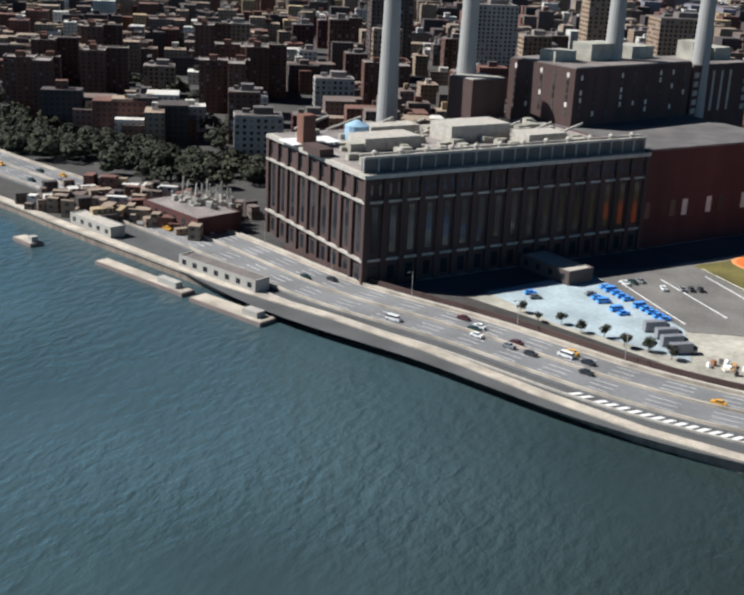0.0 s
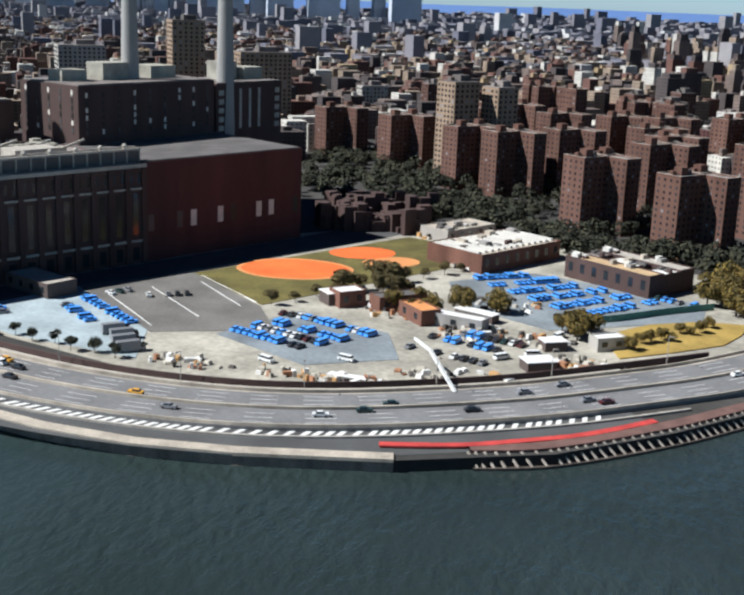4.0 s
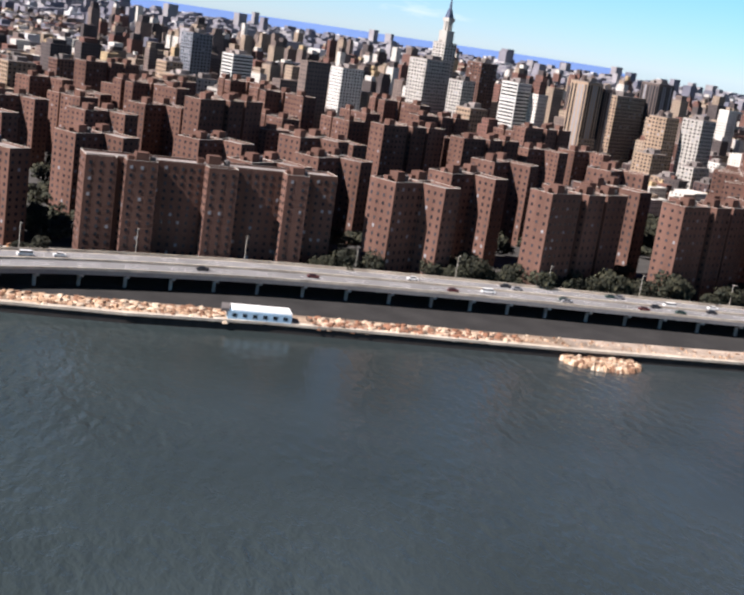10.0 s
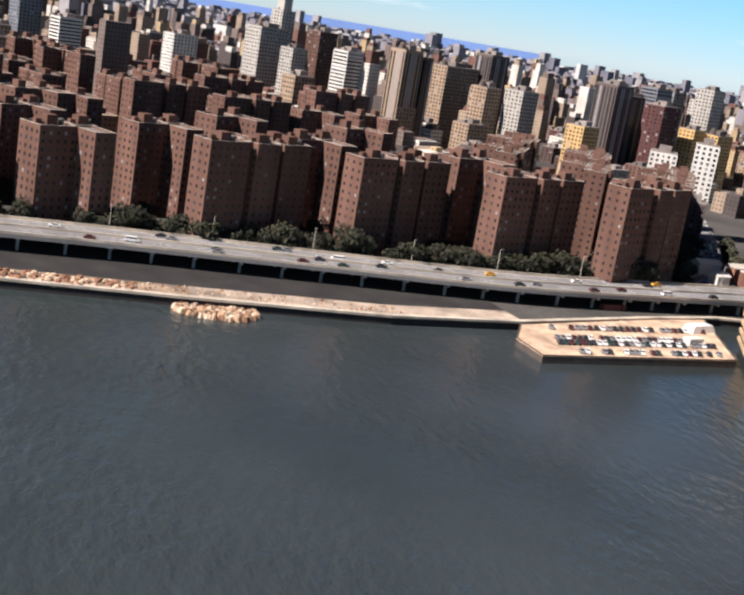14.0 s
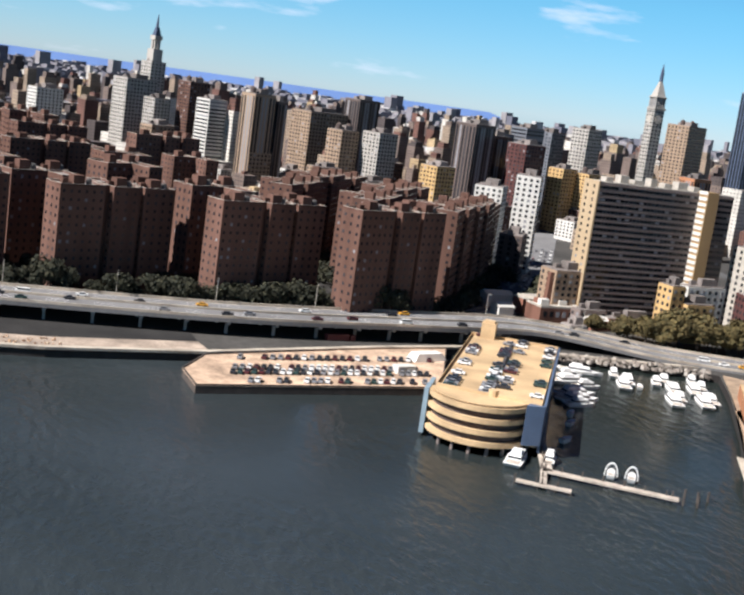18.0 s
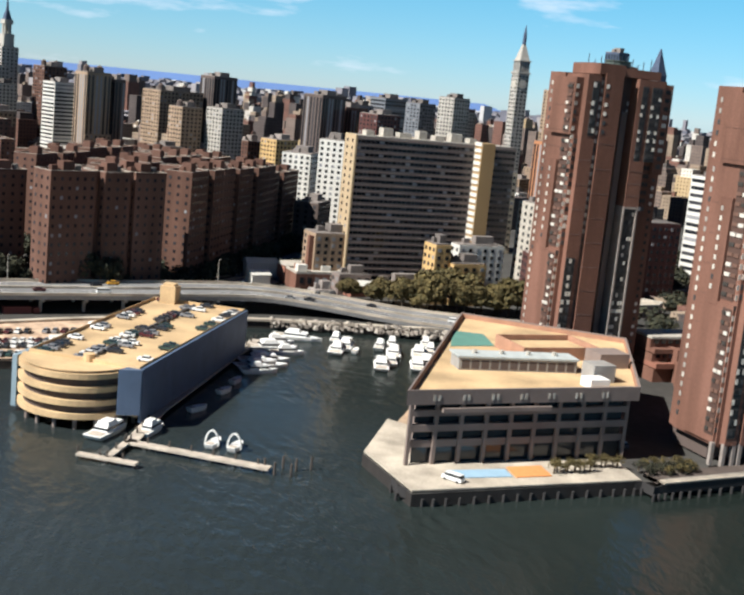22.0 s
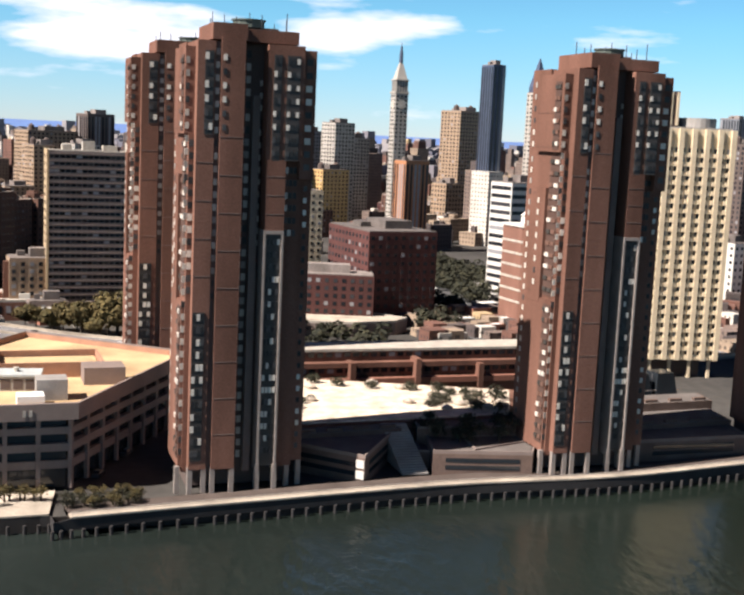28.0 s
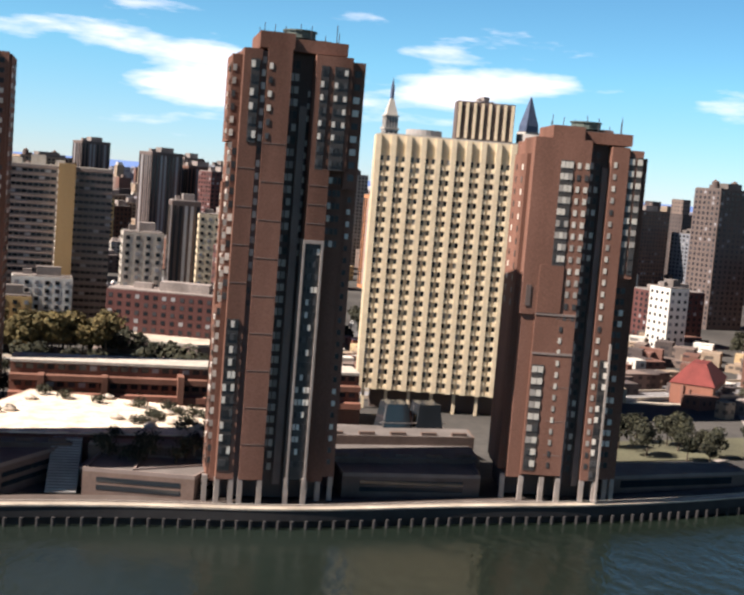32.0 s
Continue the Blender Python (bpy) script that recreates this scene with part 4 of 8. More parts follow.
facade(CT, "brown apartment tower beside a tan one", 545, 920, 10, 16, 80, 32, DARKB, style="piers")
facade(CT, "white apartment tower with dark balcony bands", 500, 1020, 20, 20, 72, 32, WHITEB, style="bands")
facade(CT, "grey apartment tower with a flat roof", 452, 1040, 18, 18, 66, 32, PALE)
facade(CT, "tan stepped apartment house", 597, 1000, 46, 26, 74, 32, TAN, crown=tanks)
facade(CT, "dark tower with a tan front", 637, 1010, 26, 20, 90, 32, DARKB, style="piers")
facade(CT, "dark brown office tower", 709, 884, 26, 22, 84, 32, DARKB, style="piers")
facade(CT, "dark brown office tower", 735, 910, 26, 20, 76, 32, BRICK, style="piers")
facade(CT, "grey-green apartment tower with a flat roof", 822, 1000, 22, 20, 84, 32, GREYB)
facade(CT, "grey apartment tower with a flat roof", 864, 1010, 22, 20, 80, 32, PALE, crown=tanks)
facade(CT, "pale tan apartment tower", 963, 1000, 34, 24, 108, 32, TAN, crown=tanks)
facade(CT, "orange brick apartment house", 668, 840, 22, 18, 48, 32, YELLOW)
facade(CT, "white glazed apartment tower", 667, 632, 15, 15, 61, 62, WHITEB, 18)
facade(CT, "dark brick apartment house with a flat roof at the street corner", 651, 603, 24, 14, 27, 62, DARKB)
facade(CT, "white low stepped building", 654, 664, 24, 18, 50, 62, WHITEB)
facade(CT, "white office block with a flat roof", 350, 1100, 28, 18, 60, 32, WHITEB)
facade(CT, "dark green-grey office tower", 202, 1140, 24, 20, 72, 32, GREYB, crown=tanks)
facade(CT, "white office block with a flat roof", 242, 1110, 24, 18, 58, 32, WHITEB, style="bands")
facade(CT, "brown apartment house with a flat roof", 489, 1110, 24, 20, 84, 32, BRICK, crown=tanks)
facade(CT, "tan apartment house with a flat roof", 601, 905, 20, 18, 64, 32, TAN, crown=tanks)
facade(CT, "tan apartment house with a flat roof", 632, 900, 22, 20, 66, 32, PALE)
facade(CT, "red brick top-floor building", 755, 880, 27, 20, 73, 32, BRICK_R)
facade(CT, "reddish brick apartment tower", 1094, 900, 37, 26, 70, 32, BRICK, crown=tanks)
facade(CT, "grey apartment tower with a flat roof", 1140, 905, 28, 22, 54, 32, GREYB)
facade(CT, "white office building with dark window bands", 876, 560, 22, 18, 62, 20, WHITEB, 14, style="bands")
facade(CT, "red-brown brick apartment tower", 912, 562, 21, 18, 80, 20, BRICK, style="bands")
rt = thing("round_tower", "round-ended orange brick tower with pale bands", "tower", 853, 468, 3.2, 12)
g = Geo()
g.prism([(-6, -3), (-3.6, -5.6), (3.6, -5.6), (6, -3), (6, 14), (-6, 14)], 0, 46)
part("wall", g, mat("banded_red_brick", (0.20, 0.10, 0.072), 0.9, 0.18, 0.12, 3.0, 0.2, streak=True), rt)
for k in range(6):
    g = Geo()
    g.prism([(-6.2, -3.1), (-3.7, -5.8), (3.7, -5.8), (6.2, -3.1), (6.2, 14.2), (-6.2, 14.2)], 12 + k * 5.4, 13 + k * 5.4)
    part("band", g, STONE, rt, "pale stone band")
g = Geo()
g.prism([(-6.6, -3.4), (-3.9, -6.2), (3.9, -6.2), (6.6, -3.4), (6.6, 14.6), (-6.6, 14.6)], 46, 47)
g.cyl(0, 2, 47, 3.6, 3.2, 4, 12)
g.cyl(0, 2, 51, 3.8, 0.3, 3, 12)
part("cap", g, WHITEB, rt, "white rounded cap")
facade(CT, "dark brick hospital wing", 884, 486, 34, 18, 38, 12, DARKB)
facade(CT, "yellow brick apartment house", 799, 900, 20, 16, 56, 32, YELLOW)
facade(CT, "yellow brick apartment house with tanks", 827, 905, 28, 18, 54, 32, YELLOW, crown=tanks)
facade(CT, "orange-brown brick apartment tower", 872, 800, 20, 16, 66, 20, ORANGE_B, style="piers")
facade(CT, "brown apartment tower with a flat roof", 727, 930, 18, 18, 82, 32, DARKB)
facade(CT, "grey apartment tower with a flat roof", 752, 940, 20, 16, 78, 32, GREYB)
facade(CT, "grey banded apartment tower", 776, 940, 26, 18, 86, 32, GREYB, style="bands")
facade(CT, "pale apartment tower with a flat roof", 842, 960, 22, 18, 92, 32, PALE)
facade(CT, "brown striped office building", 747, 640, 16, 16, 56, 12, DARKB, style="piers")
facade(CT, "cream gridded office building", 768, 640, 28, 18, 50, 12, CREAM, 12)
facade(CT, "large dark red brick hospital block", 792, 500, 34, 46, 41, 14, BRICK_R, 10)
facade(CT, "long dark red brick building with rows of pale windows", 757, 472, 52, 16, 23, -8, BRICK_R, 6)
facade(CT, "brown stone apartment block", 1080, 700, 28, 24, 88, 20, DARKB, crown=tanks)
facade(CT, "white slab with blank walls", 1000, 560, 12, 16, 34, 20, WHITEB, 8)
facade(CT, "blue glass tower with a flat roof", 1337, 1200, 27, 24, 120, 32, GREYB, style="piers")
facade(CT, "blue glass tower with a flat roof", 1375, 1200, 22, 22, 152, 32, SLATE, style="piers")
facade(CT, "brown brick apartment block", 985, 640, 40, 22, 42, 20, BRICK, style="bands")
facade(CT, "red brick apartment block", 1010, 590, 34, 20, 30, 20, BRICK_R)
facade(CT, "tan brick apartment tower", -96, 680, 20, 18, 61, 45, TAN)
facade(CT, "tan brick apartment tower", -70, 690, 17, 16, 58, 45, TAN)
facade(CT, "dark apartment tower with balconies", -492, 800, 34, 26, 73, 32, DARKB)
facade(CT, "grey apartment tower with a flat roof", -404, 800, 36, 26, 66, 32, PALE)
facade(CT, "tan apartment tower with a flat roof", -318, 800, 25, 20, 88, 32, TAN)
facade(CT, "tan apartment tower with a flat roof", -258, 800, 40, 24, 67, 32, TAN)
# far downtown skyline
for k, (x, w, h) in enumerate(((-2153, 150, 240), (-1966, 66, 290), (-1928, 70, 220), (-1805, 90, 292), (-1694, 74, 250), (-1666, 70, 198), (-1560, 72, 268), (-1441, 32, 280), (-1318, 60, 230), (-1190, 120, 234),
                               (-1097, 50, 252), (-1030, 56, 190), (-941, 80, 162), (-809, 100, 180), (-721, 36, 154), (-644, 36, 150), (-549, 92, 204), (-2090, 150, 192))):
    t = facade("skyline_tower", "far office tower coloured blue-grey to stand for haze", x, 3500 + (k % 4) * 25, w, 50, h, 20, HAZE_B, style="none", group="far skyline")
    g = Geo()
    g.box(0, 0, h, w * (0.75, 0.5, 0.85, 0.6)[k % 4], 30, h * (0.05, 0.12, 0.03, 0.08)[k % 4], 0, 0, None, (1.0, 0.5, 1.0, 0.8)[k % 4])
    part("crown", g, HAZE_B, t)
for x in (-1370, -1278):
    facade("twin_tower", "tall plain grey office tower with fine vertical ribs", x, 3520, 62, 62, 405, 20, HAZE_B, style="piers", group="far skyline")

# ---- general city fabric ----
FABRIC = mat("city_masonry", (0.165, 0.125, 0.105), 0.9, 0.25, 0.06, 0.8, 0.1, island=[((0.28, 0.215, 0.155), 0.20), ((0.075, 0.060, 0.056), 0.24), ((0.56, 0.53, 0.47), 0.13), ((0.15, 0.075, 0.056), 0.17), ((0.40, 0.30, 0.17), 0.04)])
# paler, bluer masonry: haze is mixed into the colour of the far roofs
FABRIC_FAR = mat("haze_tinted_masonry", (0.195, 0.185, 0.205), 0.9, 0.2, 0.02, 0.4, 0.0, island=[((0.27, 0.255, 0.26), 0.25), ((0.13, 0.13, 0.16), 0.28), ((0.48, 0.47, 0.46), 0.08)])


def far_windows(m, pitch=3.3):
    """Small dark window recesses on the upright faces of a far mass of houses."""
    nt = m.node_tree
    b = nt.nodes["Principled BSDF"]
    old = b.inputs["Base Color"].links[0].from_socket
    geo = nt.nodes.new("ShaderNodeNewGeometry")
    mp = nt.nodes.new("ShaderNodeMapping")
    mp.inputs["Rotation"].default_value = (0, 0, -radians(32))
    sep, nsep = nt.nodes.new("ShaderNodeSeparateXYZ"), nt.nodes.new("ShaderNodeSeparateXYZ")
    nt.links.new(geo.outputs["Position"], mp.inputs["Vector"])
    nt.links.new(mp.outputs["Vector"], sep.inputs[0])
    nt.links.new(geo.outputs["Normal"], nsep.inputs[0])

    def op(kind, a, b_=None):
        n = nt.nodes.new("ShaderNodeMath")
        n.operation = kind
        for k, v in enumerate((a, b_)):
            if v is None:
                continue
            if isinstance(v, (int, float)):
                n.inputs[k].default_value = v
            else:
                nt.links.new(v, n.inputs[k])
        return n.outputs[0]

    u = op("FRACT", op("DIVIDE", op("ADD", sep.outputs["X"], sep.outputs["Y"]), pitch))
    v = op("FRACT", op("DIVIDE", sep.outputs["Z"], pitch))
    inside = op("MULTIPLY", op("GREATER_THAN", u, 0.55), op("GREATER_THAN", v, 0.55))
    wall = op("LESS_THAN", op("ABSOLUTE", nsep.outputs["Z"]), 0.5)
    fac = op("MULTIPLY", op("MULTIPLY", inside, wall), 0.72)
    mix = nt.nodes.new("ShaderNodeMix")
    mix.data_type = "RGBA"
    nt.links.new(fac, mix.inputs[0])
    nt.links.new(old, mix.inputs[6])
    mix.inputs[7].default_value = (0.02, 0.02, 0.024, 1)
    nt.links.new(mix.outputs[2], b.inputs["Base Color"])


far_windows(FABRIC)
low_kinds = []
for k, (w, d, h, wm) in enumerate(((16, 14, 17, BRICK_D), (22, 16, 21, TAN), (14, 14, 15, DARKB), (26, 15, 26, PALE), (18, 16, 30, BRICK), (15, 18, 19, WHITEB), (24, 18, 36, TAN), (20, 14, 22, BRICK_R))):
    t = facade("city_house", "low %s city building with a flat cluttered roof" % ("dark brick", "tan brick", "brown masonry", "pale grey", "tall brick", "white glazed", "tall tan", "deep red")[k], 0, 0, w, d, h, 32, wm, group="low city buildings")
    low_kinds.append(t)


def river_road(x):
    """The highway's line, inland of which the city stands."""
    return float(np.interp(x, [-2000, -1200, -800, -600, -440, -300], [1900, 950, 590, 405, 335, 300]))


def open_land(x, y):
    """Whether a low city house may stand here."""
    if (x > -330 and y < 0.30 * x + 470) or y < 440 or (-330 < x < 560 and y < 660):
        return False
    if x < -20 and (y < 700 if x > -340 else y < river_road(x) + 70):
        return False
    if 590 < x < 790 and y < 560:
        return False
    if 480 < y < 900 and abs(x - (606 + (y - 492) * 0.46)) < 22:
        return False
    return all(math.hypot(x - a - 18, y - b - 12) > 34 for a, b in placed)


used = 0
for i in range(-30, 40):
    for j in range(0, 45):
        x = i * 30 * 0.85 - j * 27 * 0.53 + 200 + rng.uniform(-5, 5)
        y = 480 + i * 30 * 0.53 + j * 27 * 0.85 + rng.uniform(-5, 5)
        if -650 < x < 1150 and y < 1150 and open_land(x, y) and used < 290 and rng.random() < (0.62 if 560 < x < 1000 else 0.2):
            src = rng.choice(low_kinds)
            if used < len(low_kinds):
                src = low_kinds[used]
                src.matrix_basis = pose(x, y, 3.2, 0, 0, 32)
            else:
                c = copy_thing(src, pose(x, y, 3.2, 0, 0, 32))
                c.scale = (1, 1, rng.uniform(0.7, 1.25))
            placed.append((x - 18, y - 12))
            used += 1
g = Geo()
for i in range(15000):
    x, y = rng.uniform(-2600, 2900), 450 + 2500 * rng.random() ** 1.5
    if (x > 0 and y < 0.35 * x + 480) or (x < 0 and (y < 620 if x > -340 else y < river_road(x) + 70)) or (x > 600 and y < 0.42 * (x - 600) + 500):
        continue
    if y < 1150 and not open_land(x, y):
        continue
    high = rng.random() if y > 860 and x > 60 else 0.0
    h = rng.uniform(46, 70) if high > 0.955 else rng.uniform(26, 46) if high > 0.76 else rng.uniform(9, 25)
    w, d = rng.uniform(9, 24), rng.uniform(9, 20)
    g.box(x, y, 3.2, w, d, h, 32)
    if h > 30 and rng.random() < 0.6:
        g.box(x, y, 3.2 + h, w * 0.7, d * 0.7, h * rng.uniform(0.08, 0.2), 32)
    elif rng.random() < 0.5:
        g.box(x, y, 3.2 + h, w * 0.3, w * 0.25, rng.uniform(2, 5), 32)
solo("city_fabric", g, FABRIC, "dense mass of brown, tan and white city roofs", "city blocks", "stuff")
g = Geo()
for i in range(9500):
    x, y = rng.uniform(-3600, 4200), rng.uniform(1700, 4300)
    if x < 0 and y < -1.1 * x + 300:
        continue
    h = rng.uniform(34, 60) if rng.random() < 0.03 else rng.uniform(8, 22)
    h += max(0.0, (y - 2600) / 1700 * 42)
    g.box(x, y, 3.2, rng.uniform(14, 42), rng.uniform(12, 34), h, 32)
solo("far_city_fabric", g, FABRIC_FAR, "distant city roofs with grey-blue haze put into their colour", "city blocks", "stuff")
# the ridge colour itself carries the blue of distance haze
RIDGE = mat("haze_blue_ridge", (0.12, 0.20, 0.42), 1.0, 0.08, 0.003, 0.02, 0.0)
g = Geo()
for i in range(60):
    x0, x1 = -4900 + i * 163.3, -4900 + (i + 1) * 163.3
    za, zb = (84 + 8 * noise.noise(Vector((k * 0.21, 3.0, 0))) for k in (i, i + 1))
    g.face([(x0, 4700, 0), (x1, 4700, 0), (x1, 4780, zb), (x0, 4780, za)])
solo("far_ridge", g, RIDGE, "low horizon ridge coloured blue for haze", "hills", "structure")


# ---- parking jetty, garage and marina ----
jetty = thing("parking_jetty", "pale concrete parking jetty on a dark timber edge", "jetty")
jet = [(439, 331), (442, 311), (531, 331), (552, 398), (520, 384), (448, 352)]
g = Geo()
g.prism(jet, 2.6, 2.9)
TAN_PAVE = mat("tan_stained_paving", (0.36, 0.265, 0.18), 0.95, 0.4, 0.14, 1.4, 0.25)
part("deck", g, mat("peach_stained_paving", (0.50, 0.36, 0.25), 0.95, 0.45, 0.16, 1.4, 0.25), jetty)
g = Geo()
g.prism(grow(jet, -0.1), -1.0, 2.6)
part("timber_edge", g, TIMBER, jetty, "dark timber fendering")
g = Geo()
ring(g, jet, 2.9, 3.3, 0.4)
part("kerb", g, TIMBER, jetty, "low dark timber kerb")
solo("jetty_shed", (lambda q: (q.box(521, 349, 2.9, 8, 4, 2.8, 20), q)[1])(Geo()), WHITEB, "small white shed on the parking jetty", "shed")
solo("jetty_tent", (lambda q: (q.box(536, 372, 2.9, 16, 6, 3, 24, 0, None, 0.75), q)[1])(Geo()), WHITE, "long white canopy beside the parking jetty", "canopy")
solo("red_truck", (lambda q: (q.box(504, 392, 3.2, 10, 2.6, 2.6, 18), q.box(510.5, 394, 3.2, 2.4, 2.4, 2.2, 18), q)[2])(Geo()), mat("dark_red_paint", (0.14, 0.03, 0.028), 0.5, 0.1, 0.4, 3.0, 0.0), "dark red lorry parked under the highway", "lorry")

gar = thing("parking_garage", "round-fronted cream concrete parking garage on piles over the water", "garage")
GB = [(513, 284), (542, 268), (581, 352), (551, 366)]
GC = (527.0, 281.0)


def half_round(r, n=22):
    """The front half circle of the garage, closed along its back."""
    a0 = math.atan2(GB[0][1] - GC[1], GB[0][0] - GC[0])
    return [(GC[0] + r * math.cos(a0 + k * 3.1416 * 1.02 / n), GC[1] + r * math.sin(a0 + k * 3.1416 * 1.02 / n)) for k in range(n + 1)]


R0 = 16.4
# a dark solid fills the open decks in place of their shade
g = Geo()
g.prism(half_round(R0 - 1.5), 3.0, 15.4)
g.prism(grow(GB, -1.4), 3.0, 15.4)
part("core", g, DARKB, gar, "dark solid standing for shaded parking decks")
for z in (3.0, 6.6, 10.2, 13.8):
    g = Geo()
    g.prism(half_round(R0), z, z + 1.5)
    part("ramp_band", g, CREAM_ROOF, gar, "cream curved ramp parapet")
    g = Geo()
    g.prism(GB, z, z + 1.5)
    part("deck_band", g, CREAM_ROOF, gar, "cream deck edge")
g = Geo()
g.prism(grow(GB, 0.1), 15.5, 16.0)
part("roof_deck", g, CREAM_ROOF, gar, "sunlit cream roof deck")
g = Geo()
g.prism(half_round(R0 - 0.7), 15.7, 16.06)
part("round_deck", g, CREAM_ROOF, gar, "sunlit cream round roof deck")
g = Geo()
g.prism([(542.3, 267.3), (543.0, 267.0), (582.0, 352.2), (581.3, 352.6)], 1.8, 16.6)
part("side_screen", g, DEEP_BLUE, gar, "slate blue side screen wall")
g = Geo()
g.prism([(508.9, 282.4), (510.2, 281.8), (516.6, 296.0), (515.3, 296.6)], 1.2, 15.5)
part("end_screen", g, mat("grey_blue_panel", (0.22, 0.29, 0.34), 0.6, 0.12, 0.2, 3.0, 0.05), gar, "pale blue end screen")
g = Geo()
g.prism([(536.5, 266.5), (542.6, 266.6), (543.0, 268.4), (540, 271)], 4, 16.4)
part("corner_screen", g, DEEP_BLUE, gar, "slate blue corner panel")
g = Geo()
ring(g, [GB[1], GB[2], GB[3], GB[0]], 16.0, 17.0, 0.35)
part("roof_rail", g, CREAM_ROOF, gar, "cream roof parapet")
g = Geo()
g.beam((531, 283, 16.5), (564, 356, 16.5), 0.9)
part("roof_divider", g, STEEL, gar, "dark divider along the roof deck")
g = Geo()
g.box(556, 362, 16, 5, 5.5, 6.0, 64)
g.box(556, 362, 22, 3.5, 4, 0.8, 64)
part("stair_tower", g, CREAM_ROOF, gar, "cream stair tower")
g = Geo()
g.cyl(529, 276, 16, 1.6, 1.6, 2.2, 12)
part("roof_hatch", g, CREAM_ROOF, gar)
pile = Geo()
pile.cyl(0, 0, -3, 0.55, 0.55, 6.4, 8)
pile_me = pile.mesh("pile", CONC_BROWN)
for k in range(9):
    a = -2.75 + k * 0.37
    ob = new("pile", pile_me)
    ob.parent = gar
    ob.matrix_basis = pose(GC[0] + 14.6 * math.cos(a), GC[1] + 14.6 * math.sin(a), 0)
for k in range(11):
    for s in (0.08, 0.92):
        ob = new("pile", pile_me)
        ob.parent = gar
        t = (k + 0.5) / 11
        ob.matrix_basis = pose(GB[0][0] + (GB[3][0] - GB[0][0]) * t + (GB[1][0] - GB[0][0]) * s, GB[0][1] + (GB[3][1] - GB[0][1]) * t + (GB[1][1] - GB[0][1]) * s, 0)


def pier(label, pts, w):
    p = thing("finger_pier", label, "pier", group="marina piers")
    for a, b in zip(pts[:-1], pts[1:]):
        g = Geo()
        g.beam((*a, 1.2), (*b, 1.2), 0.6)
        L = math.hypot(b[0] - a[0], b[1] - a[1])
        g2 = Geo()
        g2.box((a[0] + b[0]) / 2, (a[1] + b[1]) / 2, 1.0, L, w, 0.5, math.degrees(math.atan2(b[1] - a[1], b[0] - a[0])))
        part("deck", g2, PALE_WOOD, p)
        for k in range(int(L / 6) + 1):
            t = k * 6 / L
            q = new("pile", post_me)
            q.parent = p
            q.matrix_basis = pose(a[0] + (b[0] - a[0]) * t, a[1] + (b[1] - a[1]) * t + w * 0.4, 0)
    return p


post = Geo()
post.cyl(0, 0, -2, 0.28, 0.25, 5.0, 6)
post_me = post.mesh("pile", TIMBER)
pier("pale timber walkway along the marina side of the garage", [(589, 374), (549, 281), (540, 252)], 3.4)
pier("pale timber outer pier of the marina", [(539, 253), (573, 234)], 3.0)
pier("short pale timber cross pier", [(527, 243), (541, 236)], 2.2)
pier("short timber link between piers", [(534, 240), (539, 252)], 2.0)
for x, y in ((574, 233), (577, 238), (580, 236), (578, 232), (584, 237), (572, 236)):
    solo("mooring_post", (lambda q: (q.cyl(x, y, -2, 0.35, 0.3, 5.2, 7), q)[1])(Geo()), TIMBER, "dark timber mooring post standing in the river", "mooring post", group="mooring posts")


